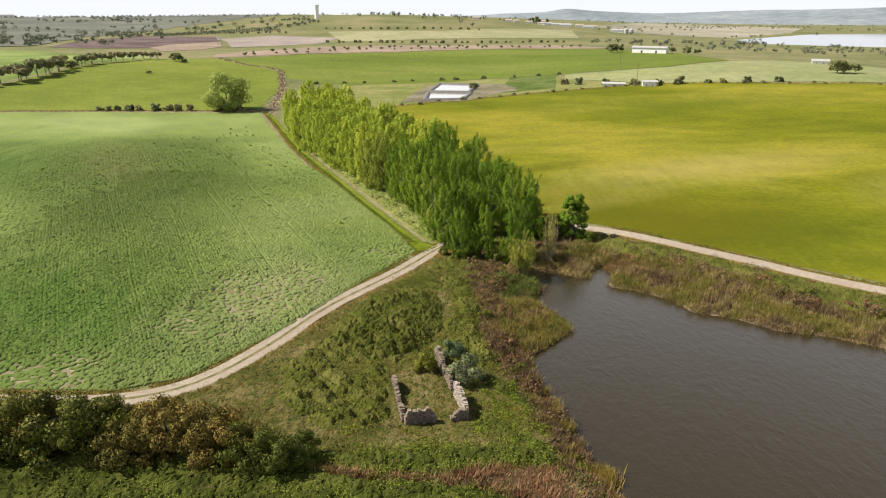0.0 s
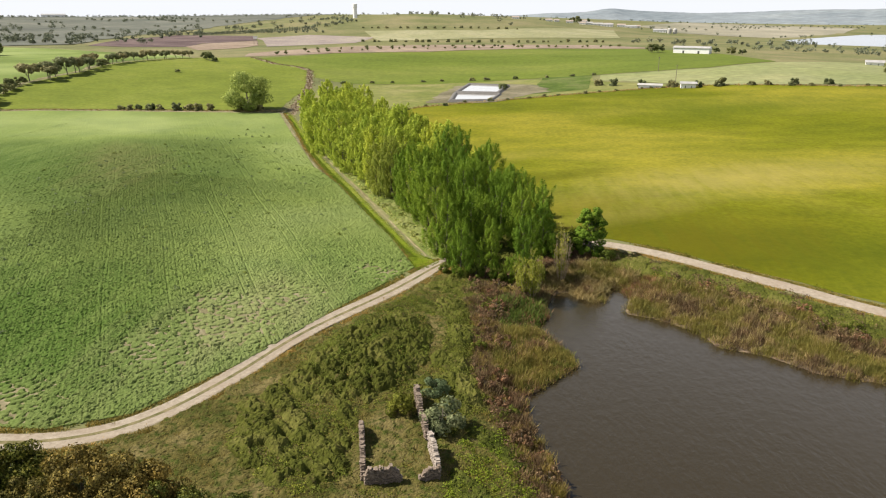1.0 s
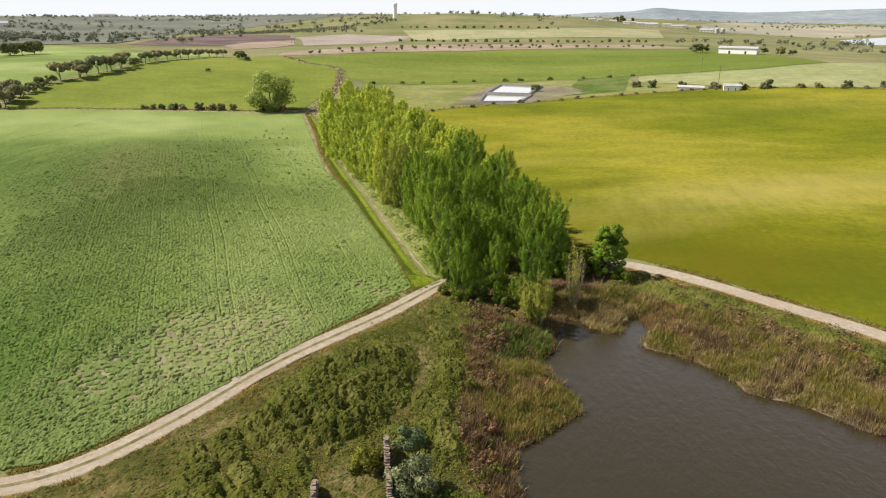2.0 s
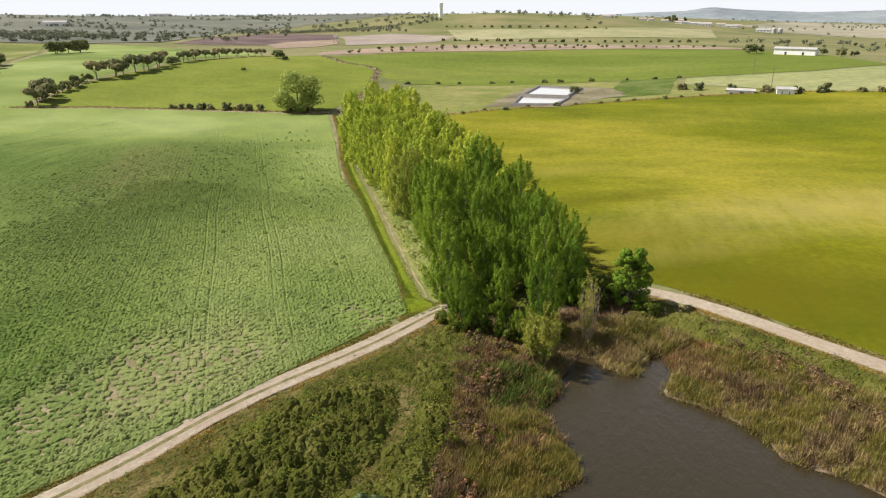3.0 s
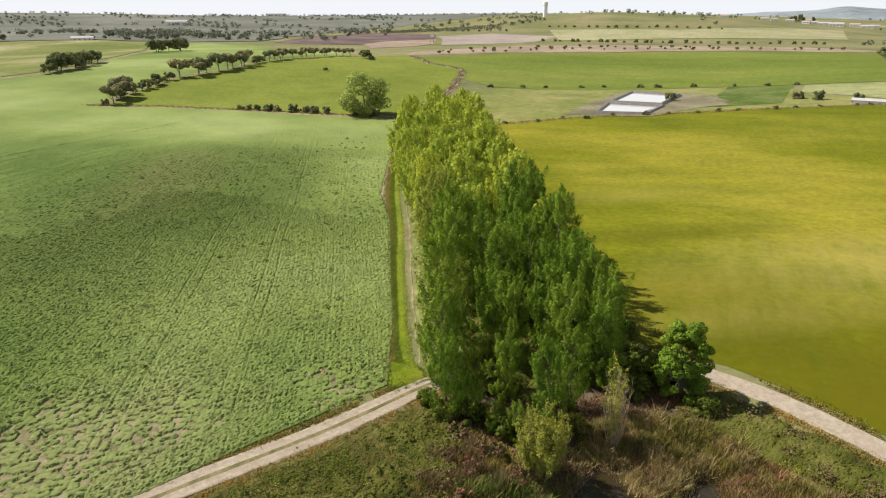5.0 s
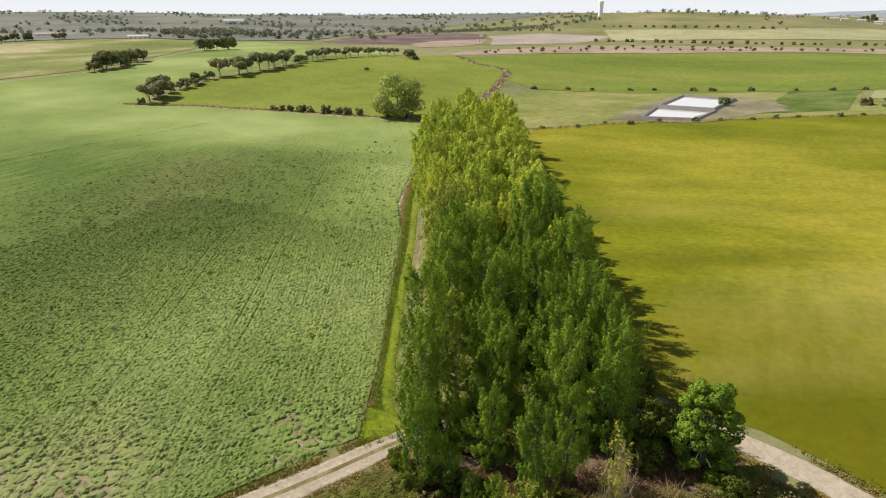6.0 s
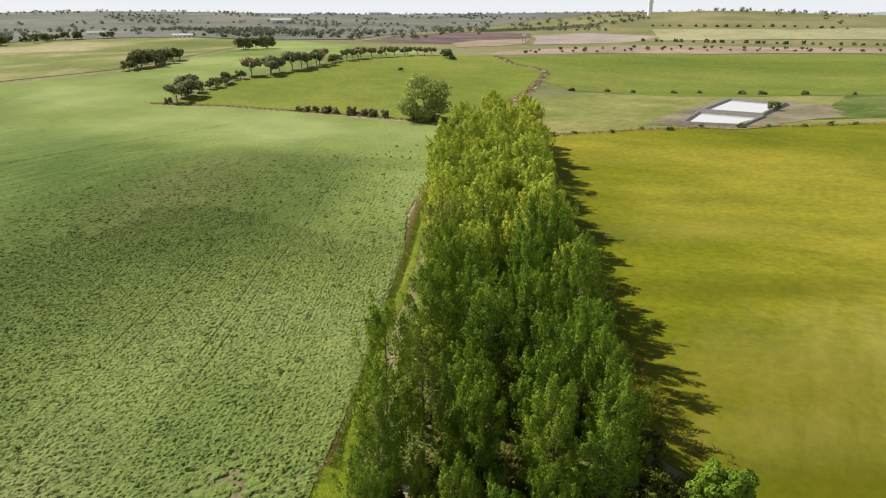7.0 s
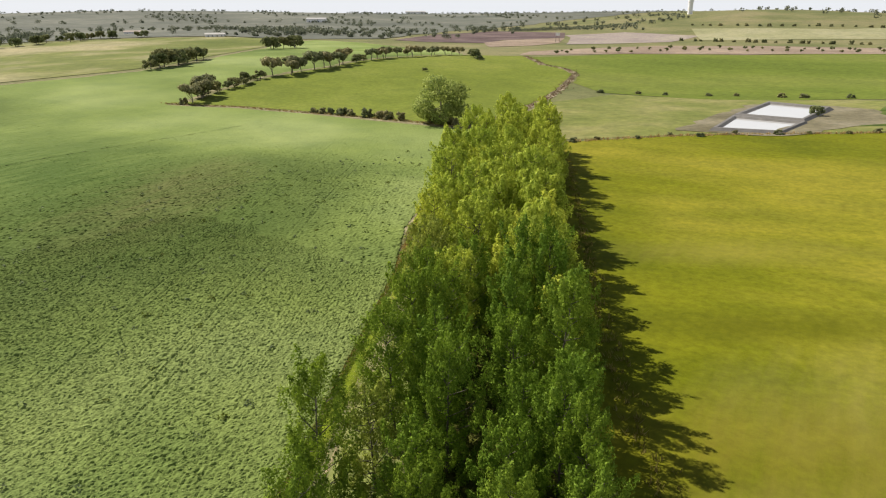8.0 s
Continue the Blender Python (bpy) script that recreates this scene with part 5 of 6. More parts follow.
q = q[lumpy(q[:, 0], q[:, 1], 0.6, 5.0) > -0.4]
leafy_mounds("bramble_thicket", q, 0.8, 0.7, 70, 0.085, M_BRAMBLE, "low brambles round the ruined walls", "brambles", 178)
q = inside(MOUND + MOUND_SOUTH[3:5], 60, rng)
leafy_mounds("brown_scrub", q, 0.8, 1.7, 60, 0.085, M_RUSSET, "brownish dry brambles among the green ones", "scrub", 182)
q = inside([(-9, 92), (-2, 92), (-1, 98), (1, 104), (5, 100), (4, 91), (1, 85), (-2, 90), (-8, 84)], 120, rng)
leafy_mounds("bramble_thicket", q, 0.8, 0.8, 70, 0.085, M_BRAMBLE, "brambles between mound and ruin", "brambles", 183)
q = inside(MOUND_EAST, 210, rng)
edge = np.clip(-poly_distance(q[:, 0], q[:, 1], MOUND_EAST) / 2.0, 0.2, 1)
leafy_mounds("bramble_thicket", q, 0.9, 0.5 + 1.0 * edge, 80, 0.085, M_BRAMBLE, "strip of green brambles beside the ruin path", "brambles", 72)
q = inside(FRONT, 2000, rng)
q = q[poly_distance(q[:, 0], q[:, 1], np.array(DITCH, float)) > 0.3]
part_of = lumpy(q[:, 0], q[:, 1], 0.42, 2.0) + 0.5 * lumpy(q[:, 0], q[:, 1], 1.3, 7.0) + np.clip((q[:, 0] + 27) / 22, -1.2, 0.4)
leafy_mounds("bramble_thicket", q[part_of < 0.05], 1.0, 0.95, 60, 0.1, M_BRAMBLE, "dark green bramble carpet on the bank", "brambles", 73)
leafy_mounds("bramble_thicket", q[part_of >= 0.05], 1.0, 1.15, 60, 0.1, M_FRESH_BRAMBLE, "bright green fresh brambles on the bank", "brambles", 173)
q = inside(DITCH, 420, rng)
blades("brown_rushes", q, 1.0 + 0.4 * lumpy(q[:, 0], q[:, 1], 0.8), 0.05, 12, 1.0, M_RUSH, "brown dead stalks in a dry ditch", "rushes", 174)
q = inside(DITCH, 170, rng)
blades("dry_stalks", q, 0.8, 0.05, 12, 1.2, M_STRAW, "bleached dry stalks in a dry ditch", "rushes", 175)
q = inside(LUSH, 150, rng)
leafy_mounds("green_weeds", q, 0.7, 0.75, 70, 0.09, M_STRIP_LEAF, "lush bright green weeds by the ruin", "weeds", 74)
q = inside(WEEDY, 700, rng)
q = q[lumpy(q[:, 0], q[:, 1], 0.33, 5.0) > -0.1]
leafy_mounds("green_weeds", q, 0.6, 0.45, 40, 0.085, M_BRAMBLE, "scattered green weeds in the rough grass", "weeds", 75)
q = inside(WEEDY, 9000, rng)
blades("rough_grass", q, 0.45 + 0.2 * lumpy(q[:, 0], q[:, 1], 0.3), 0.05, 7, 0.9, M_GRASS, "rough uneven grass, green and straw-coloured", "grass", 76)
q = inside(WEEDY, 2600, rng)
q = q[lumpy(q[:, 0], q[:, 1], 0.2, 9.0) > 0.05]
blades("dry_grass", q, 0.5, 0.05, 7, 1.0, M_STRAW, "dry tan grass in patches", "grass", 77)

q = inside([(-15, 107), (-3, 127), (3, 134), (6, 126), (5, 114), (0.5, 112), (-4, 114), (-10, 110)], 620, rng)
q = q[lumpy(q[:, 0], q[:, 1], 0.45, 6.0) > -0.25]
fresh = rng.random(len(q)) < 0.22
leafy_mounds("green_weeds", q[~fresh], 0.85, 0.75, 60, 0.085, M_BRAMBLE, "dark weeds on the slope above the pond", "weeds", 179)
leafy_mounds("green_weeds", q[fresh], 0.8, 0.65, 60, 0.085, M_FRESH_BRAMBLE, "fresh weeds on the slope above the pond", "weeds", 180)
q = inside([(2, 131), (9, 129), (15, 125), (8, 119), (5, 112), (3, 122)], 90, rng)
leafy_mounds("green_weeds", q, 0.8, 0.7, 75, 0.12, M_BRAMBLE, "dark weeds among the dead stalks", "weeds", 181)

# banks of the pond
WEST_BANK = [(2, 132), (6, 131.5), (8.5, 119), (7, 110), (7, 104), (8, 96), (10.5, 90), (12, 82.5), (14, 77), (15, 70), (17, 63), (18.5, 52), (13, 50), (13.2, 62), (12, 70), (10, 78), (8, 87), (5, 95), (4.5, 104), (5, 112), (3, 122)]
thicket("brown_scrub", WEST_BANK, 0.6, 0.18, M_MATTED, "matted brown stalks and scrub along the bank", "scrub", 217, 0.8, -0.6)
q = inside(WEST_BANK, 1500, rng)
blades("brown_rushes", q, 0.9 + 0.5 * lumpy(q[:, 0], q[:, 1], 0.8), 0.05, 12, 0.9, M_RUSH, "russet and brown dead rushes along the bank", "rushes", 80)
q = inside(WEST_BANK, 130, rng)
blades("dry_stalks", q, 0.8, 0.05, 10, 1.1, M_STRAW, "bleached dry stalks on the bank", "rushes", 81)
q = inside(WEST_BANK, 260, rng)
leafy_mounds("green_weeds", q, 0.6, 0.7, 40, 0.14, M_BRAMBLE, "green weeds among the brown rushes", "weeds", 82)
q = inside(WEST_BANK, 330, rng)
leafy_mounds("brown_scrub", q[lumpy(q[:, 0], q[:, 1], 0.7, 4.0) > -0.2], 0.75, 0.8, 80, 0.12, M_RUSH, "brown dead tussocks and scrub along the bank", "scrub", 187)
TUSSOCKS = [(5.5, 127), (10, 126), (12, 121), (8.5, 112), (10, 104), (9.5, 96), (12.5, 88), (15, 78), (16.5, 68), (13.5, 66), (11, 78), (8, 88), (5.5, 97), (5.5, 108), (3.5, 120)]
for k, (count, tall, mat, words) in enumerate(((190, 1.5, M_RUSH, "reddish-brown dead tussocks on the bank"), (70, 1.1, M_STRAW, "bleached pale tussocks on the bank"), (80, 1.3, M_REED, "olive tussocks on the bank"))):
    q = inside(TUSSOCKS, count, rng)
    tall = tall * (0.6 + 0.7 * rng.random(len(q)))
    blades("grass_tussocks", q, tall, 0.028, 110, 0.8, mat, words, "tussocks", 260 + k, tier=0.3)
REEDS_WEST = [(12.4, 94), (15, 96.5), (19.9, 102), (19.8, 105.5), (18, 109), (15.9, 112.8), (11, 112), (7.5, 105), (8.5, 97)]
q = inside(REEDS_WEST, 180, rng)
blades("green_reeds", q, 1.1, 0.035, 14, 0.8, M_GREEN_REED, "green reeds mixed through the spit's reed bed", "reeds", 184)
q = inside(WEST_BANK, 190, rng)
leafy_mounds("green_weeds", q, 0.7, 0.55, 60, 0.12, M_FRESH_BRAMBLE, "fresh green weeds along the bank", "weeds", 185)
REEDS_GREEN = [(7.5, 119), (11, 122.5), (16, 124), (17.6, 120), (16.5, 117), (13.4, 113.5), (9, 112.8)]
REEDS_NORTH = [(18.2, 131.2), (22, 130.2), (24.4, 127.6), (27.2, 125.8), (29.2, 130), (29.8, 133.4), (33, 133.4), (36, 136), (30, 139.5), (22, 138.5), (17, 135)]
REEDS_EAST = [(31, 121.6), (36, 119.2), (41.5, 114.5), (42.6, 110), (49.3, 107.3), (54.8, 102.4), (62.3, 100.2), (69, 96), (85, 87), (90, 94), (74, 105), (66.5, 112.5), (60, 121), (47, 130.5), (38, 132), (33.6, 130)]


def reed_bed(poly, count, tall, lean, olive, straw, rush, words, seed):
    """Reeds in drifts of olive, straw and brown, thinner and lower towards the edges."""
    r = np.random.default_rng(seed)
    q = inside(poly, count, r)
    q = q + r.normal(0, 0.55, q.shape)
    inner = 0.8 - poly_distance(q[:, 0], q[:, 1], poly)
    q = q[(inner > 1.4 * r.random(len(q)) * (0.6 + 0.6 * lumpy(q[:, 0], q[:, 1], 1.1, seed)))]
    drift = lumpy(q[:, 0], q[:, 1], 0.45, seed * 0.7) + 0.6 * lumpy(q[:, 0], q[:, 1], 1.4, seed * 1.9) + r.normal(0, 0.25, len(q))
    rank = np.argsort(np.argsort(drift)) / len(q)
    hgt = tall * np.clip(0.8 + 0.3 * lumpy(q[:, 0], q[:, 1], 0.8, seed + 2.0) + 0.5 * lumpy(q[:, 0], q[:, 1], 2.2, seed + 5.0), 0.2, 1.6)
    for name, mat, lo, hi, word in (("olive_reeds", M_REED, 0, olive, "olive"), ("straw_reeds", M_STRAW, olive, olive + straw, "bleached straw-coloured"), ("brown_reeds", M_RUSH, olive + straw, olive + straw + rush, "pinkish-brown")):
        k = (rank >= lo) & (rank < hi)
        if k.any():
            blades(name, q[k], hgt[k], 0.026, 24, lean, mat, word + " " + words, "reeds", seed + int(10 * lo), tier=0.6)


reed_bed(REEDS_WEST, 1900, 1.4, 0.75, 0.76, 0.08, 0.16, "reeds standing round a spit in the pond", 83)
q = inside(REEDS_GREEN, 430, rng) + rng.normal(0, 0.5, (430, 2))
blades("green_reeds", q, 1.5 + 0.6 * lumpy(q[:, 0], q[:, 1], 1.3), 0.04, 18, 1.3, M_GREEN_REED, "dark green reeds at the pond's edge", "reeds", 84, tier=0.5)
q = inside(REEDS_GREEN, 240, rng)
blades("brown_rushes", q, 1.2, 0.045, 12, 1.0, M_RUSH, "brown rushes standing in the green reeds", "rushes", 186)
reed_bed(REEDS_NORTH, 1900, 1.5, 1.3, 0.35, 0.6, 0.05, "reeds lying flat at the pond's head", 85)
reed_bed(REEDS_EAST, 7600, 1.4, 0.75, 0.52, 0.26, 0.22, "reeds in the wide bed on the far bank", 86)
HEAD = [(2, 131), (9, 128.5), (14, 130), (19, 136.5), (24, 139.5), (32, 146), (25, 149), (17, 140), (6, 135)]
q = inside(HEAD, 2300, rng)
blades("dead_litter", q, 0.55, 0.05, 9, 1.8, M_RUSH, "brown dead stalks and litter under the trees", "litter", 78)
q = inside([(12, 130.5), (20, 132), (18.8, 128.5), (17.4, 124), (16.4, 122), (12.5, 124)], 520, rng)
blades("dead_litter", q[::2], 0.9, 0.04, 14, 1.3, M_RUSH, "brown stalks round the foot of the willow", "litter", 230, tier=0.4)
blades("straw_reeds", q[1::2], 1.1, 0.035, 14, 1.3, M_STRAW, "bleached reeds round the foot of the willow", "reeds", 231, tier=0.4)
HEAD_WEST = [(2, 131), (9, 129), (15, 125), (8, 119), (5, 112), (3, 122)]
q = inside(HEAD_WEST, 450, rng)
blades("dead_litter", q, 0.6, 0.05, 9, 1.6, M_STRAW, "pale dead stalks and litter by the reeds", "litter", 79)
q = inside(HEAD_WEST, 700, rng)
blades("rough_grass", q, 0.6, 0.05, 9, 1.2, M_GRASS, "rough grass at the head of the pond", "grass", 99)
ROADSIDE = [(33, 146.5), (45, 139.6), (54, 132.8), (70, 120.8), (80, 113.8), (104, 94), (92, 94), (75, 105.5), (67, 113), (60.5, 121.5), (47.5, 131), (36, 135.5), (28, 139.5), (26, 148)]
thicket("green_weeds", ROADSIDE, 0.6, 0.22, M_THICKET, "weeds and rough grass between track and reeds", "weeds", 218, 1.0)
q = inside(ROADSIDE, 420, rng)
q = q[lumpy(q[:, 0], q[:, 1], 0.35, 3.0) > -0.3]
leafy_mounds("green_weeds", q[::2], 0.8, 0.65, 60, 0.09, M_BRAMBLE, "green weeds between track and reeds", "weeds", 88)
leafy_mounds("green_weeds", q[1::2], 0.9, 0.55, 60, 0.09, M_FRESH_BRAMBLE, "fresh green weeds between track and reeds", "weeds", 188)
q = inside(ROADSIDE, 160, rng)
leafy_mounds("brown_scrub", q[lumpy(q[:, 0], q[:, 1], 0.5, 1.0) > 0], 1.0, 1.2, 90, 0.12, M_RUSH, "brown scrub bushes behind the reeds", "scrub", 89)
q = inside([(45, 133.5), (58, 123.5), (66, 115.5), (76, 108), (95, 95), (90, 93), (74, 103), (62, 112), (52, 121), (42, 130)], 110, rng)
leafy_mounds("brown_scrub", q[lumpy(q[:, 0], q[:, 1], 0.6, 2.0) > -0.15], 1.1, 1.5, 110, 0.12, M_RUSH, "dark reddish-brown scrub along the back of the reed bed", "scrub", 189)
q = inside(ROADSIDE, 3000, rng)
blades("rough_grass", q, 0.5, 0.05, 8, 0.9, M_GRASS, "rough green grass on the verge", "grass", 90)
q = np.array([17.6, 64.5]) + rng.normal(0, 0.7, (90, 2))
blades("green_reeds", q, 1.2, 0.05, 12, 0.5, M_REED, "lone tuft of green reeds in the water", "reeds", 91, base=-5.0)

q = inside([(4, 45), (24, 45), (22, 62), (18, 75), (16, 90), (18, 98), (24, 104), (18, 114), (24, 126), (10, 124), (7, 105), (8, 85)], 9000, rng)
near = poly_distance(q[:, 0], q[:, 1], np.array(POND, float))
q = q[(near > -0.3) & (near < 3.0)][:1500]
blades("shore_grass", q[::2], 0.7, 0.05, 10, 1.1, M_REED, "olive reeds and grass along the shore", "reeds", 190)
blades("brown_rushes", q[1::2], 0.7, 0.05, 10, 1.2, M_RUSH, "brown rushes along the shore", "rushes", 191)

for k, (place, count) in enumerate((([(8, 107), (16.5, 112.5), (14, 116), (8, 116)], 330), ([(30, 133), (36, 123.5), (43, 128), (36, 137)], 420))):
    q = inside(place, count, rng)
    blades("brown_rushes", q[::2], 0.9, 0.045, 14, 1.1, M_RUSH, "brown rushes at the edge of the reeds", "rushes", 192 + k)
    blades("dry_stalks", q[1::2], 0.8, 0.045, 14, 1.2, M_REED, "olive stalks at the edge of the reeds", "rushes", 194 + k)

# grass under and beside the belt
q = inside([(-9.6, 140.2), (-8.4, 137.2), (-6.2, 133.6), (-5.2, 133.8), (-2.2, 138.5), (-3.6, 139.8), (-5.2, 140.8), (-7, 141.8)], 900, rng)
blades("path_grass", q, 0.2, 0.045, 6, 1.2, M_STRIP_LEAF, "bright green grass in the corner by the track", "grass", 304)
BANK = [(-3.8, 141.5), (-9.2, 153.5), (-17.2, 171), (-28.7, 197.5), (-41.2, 224), (-52.6, 250), (-62.5, 275.5), (-73, 302), (-62, 300), (-50, 268), (-30, 222), (-14, 185), (-3, 160), (0, 145)]
thicket("tall_grass", BANK, 0.55, 0.26, M_BANK, "tussocky pale green grass on the bank by the trees", "grass", 222, 0.8)
q = inside(BANK, 2600, rng)
leafy_mounds("tall_grass", q, 0.7, 0.45, 26, 0.16, M_BANK_GRASS, "tall pale green grass on the bank by the trees", "grass", 93)
q = inside(BANK, 170, rng)
leafy_mounds("green_weeds", q, 0.9, 0.8, 50, 0.18, M_BRAMBLE, "weeds along the foot of the trees", "weeds", 94)
q = smooth_line([(28, 157), (20, 163.5), (14, 174), (6, 190), (-3, 209), (-16, 239), (-31, 272), (-44, 299)], 0.6) + 0
q = q + rng.normal(0, 0.8, q.shape)
blades("tall_grass", q, 0.7, 0.06, 8, 1.0, M_GRASS, "uncut grass between trees and cereal", "grass", 95)
for out, wide, count, tall, mat, words, seed in ((0.3, 0.25, 350, 0.16, M_RUSH, "sparse brown weeds between crop and grass path", 300), (0.9, 0.3, 2600, 0.22, M_GRASS, "ragged grass between crop and grass path", 301),
                                                 (2.0, 0.5, 9000, 0.2, M_STRIP_LEAF, "bright green grass of the field path", 303), (3.3, 0.3, 2600, 0.28, M_BANK_GRASS, "pale grass beside the worn path", 302)):
    r3 = np.random.default_rng(seed)
    q = smooth_line(FIELD_EAST_EDGE, 0.2)
    q = q[r3.integers(0, len(q), count)] + np.array([0.89, 0.457]) * (out + wide * r3.normal(0, 1, (count, 1))) + r3.normal(0, 0.15, (count, 2))
    blades("path_grass", q, tall, 0.045, 5, 1.2, mat, words, "grass", seed)
for off, wide, count, tall, mat, words, seed in ((-2.3, 0.35, 6500, 0.24, M_REED, "tan and olive grass along the dirt track", 96), (2.35, 0.4, 6500, 0.24, M_GRASS, "tan and olive grass along the dirt track", 97), (-2.9, 0.4, 1400, 0.35, M_BRAMBLE, "dark weeds between track and crop", 197), (0.0, 0.13, 900, 0.14, M_GRASS, "short grass on the crown of the track", 98)):
    r3 = np.random.default_rng(seed)
    q = smooth_line(TRACK_WEST, 0.3)
    way = np.gradient(q, axis=0)
    way /= np.linalg.norm(way, axis=1)[:, None]
    k = r3.integers(0, len(q), count)
    q = q[k] + np.stack([way[k, 1], -way[k, 0]], 1) * (off + wide * r3.normal(0, 1, (count, 1)))
    q = q[lumpy(q[:, 0], q[:, 1], 0.35, 2.2 + off) > (0.0 if off in (0.0, -2.9) else -0.75)]
    blades("verge_grass", q, tall, 0.05, 5, 1.3, mat, words, "grass", seed)

# shrub oaks in the foreground
shrubs = [round_tree("shrub_oak", 4.6, 3.6, 101, 13000, M_OAK, "dark green shrub oak above the brambles", 0.1, 46, 0.06, category="bush", limbs=14, clump=0.72),
          round_tree("shrub_oak", 4.4, 3.4, 102, 13000, M_RUSSET, "shrub oak with rusty spring leaves", 0.1, 46, 0.06, category="bush", limbs=14, clump=0.72)]
for k, x, y, s, g in ((0, -50, 62.5, 1.25, 40), (1, -46.2, 63.5, 1.05, 100), (0, -42.5, 63, 1.2, 200), (0, -38.5, 64, 0.95, 310), (1, -34.8, 61.5, 0.85, 20), (1, -31.3, 63.5, 1.12, 150), (1, -27.3, 63.2, 1.0, 80),
                      (1, -24.2, 62.5, 0.95, 260), (0, -21.6, 61.2, 0.85, 15), (0, -18.5, 60.5, 0.75, 170), (0, -16.2, 62, 0.6, 290), (0, -55, 62, 1.3, 70), (1, -59.5, 63.5, 1.25, 10)):
    put(shrubs, k, x, y + 1.0, g, s * 1.18, 1.08, "shrub oaks")
dead = [round_tree("dead_shrub", 1.7, 1.2, 113, 1500, M_RUSH, "reddish-brown dead shrub on the pond bank", 0.075, 20, 0.1, M_TWIG, category="bush", limbs=10, clump=0.7),
        round_tree("low_shrub", 1.5, 1.3, 114, 1500, M_BRAMBLE, "low dark green shrub on the pond bank", 0.08, 18, 0.1, M_TWIG, category="bush", limbs=8, clump=0.75)]
BACK_OF_REEDS = [(34, 139.5), (45, 134), (58, 124), (66, 116), (76, 108.5), (95, 95), (90, 93), (74, 104), (63, 113), (52, 123), (41, 132)]
r4 = np.random.default_rng(240)
for place, count, brown, group in ((TUSSOCKS, 46, 0.72, "shrubs along the pond bank"), (BACK_OF_REEDS, 44, 0.6, "shrubs behind the reed bed"), ([(4, 131), (14, 127), (13, 122), (6, 120)], 9, 0.8, "shrubs at the pond's head")):
    for x, y in inside(place, count, r4):
        put(dead, 0 if r4.random() < brown else 1, x, y, 360 * r4.random(), 0.6 + 0.7 * r4.random(), 0.8 + 0.4 * r4.random(), group)
olives = [round_tree("grey_shrub", 2.9, 1.9, 105, 2600, M_OLIVE_LEAF, "silvery grey-green shrub beside the ruined wall", 0.12, 22, 0.12, category="bush", limbs=8)]
dark_shrub = [round_tree("green_shrub", 3.0, 2.0, 106, 2600, M_BRAMBLE, "dark green shrub inside the ruin", 0.12, 22, 0.1, category="bush", limbs=8)]
put(olives, 0, 2.1, 82.4, 30, 1.35)
put(olives, 0, 0.7, 89.8, 130, 0.9)
put(dark_shrub, 0, -3.3, 85.2, 230, 1.0)


dark_bush = [round_tree("elder_bush", 4.0, 2.6, 108, 2400, M_BRAMBLE, "dark green bush under the poplars", 0.2, 20, 0.1, category="bush", limbs=8)]
# Three bushes at y 154 to 158 are added to darken the shaded ground.
for x, y, s in ((22.5, 143, 0.75), (19.5, 145.5, 0.95), (22.8, 147.2, 0.95), (17, 147, 1.2), (25.5, 149, 1.0), (14, 146, 1.1), (5, 131, 0.7), (9, 130.5, 0.75), (13, 132.5, 0.7), (17, 134, 0.6), (0.8, 138.2, 0.6), (24, 149, 0.8), (30.5, 141.5, 0.6), (-1, 133, 0.5), (2, 130.5, 0.6), (17, 154, 1.1), (19.5, 156, 0.9), (14.5, 158, 1.0), (21, 151, 0.7)):
    put(dark_bush, 0, x, y, rng.random() * 360, s)


# ---- the ruin ----


def stone_wall(name, a, b, base, heights, thick, seed, material):
    """A rubble wall of irregular stones from a to b, its top broken as heights (along 0..1) says."""
    rng = np.random.default_rng(seed)
    ax, ay = a
    L = math.hypot(b[0] - ax, b[1] - ay)
    ux, uy = (b[0] - ax) / L, (b[1] - ay) / L
    m = Build()
    us, hs = [h[0] for h in heights], [h[1] for h in heights]
    z = -0.4
    while z < max(hs):
        ch = 0.10 + 0.06 * rng.random()
        s = -0.1 * rng.random()
        while s < L:
            w = 0.13 + 0.2 * rng.random()
            top = np.interp((s + w / 2) / L, us, hs) + rng.normal(0, 0.1) + 0.16 * math.sin(s * 2.3 + seed) + 0.1 * math.sin(s * 5.1 + 2 * seed)
            if z + ch * 0.5 < top:
                x0, x1 = s + 0.01, min(s + w, L + 0.1) - 0.01
                o0, o1 = -thick / 2 + rng.normal(0, 0.04), thick / 2 + rng.normal(0, 0.04)
                c = []
                for zz in (z + 0.01, z + ch - 0.01):
                    for xx, oo in ((x0, o0), (x1, o0), (x1, o1), (x0, o1)):
                        xx, oo, z2 = xx + rng.normal(0, 0.025), oo + rng.normal(0, 0.03), zz + rng.normal(0, 0.02)
                        c.append((ax + ux * xx - uy * oo, ay + uy * xx + ux * oo, base + z2))
                m.add(c, [(3, 2, 1, 0), (4, 5, 6, 7), (0, 1, 5, 4), (1, 2, 6, 5), (2, 3, 7, 6), (3, 0, 4, 7)])
            s += w
        z += ch
    return m.make(name, material)


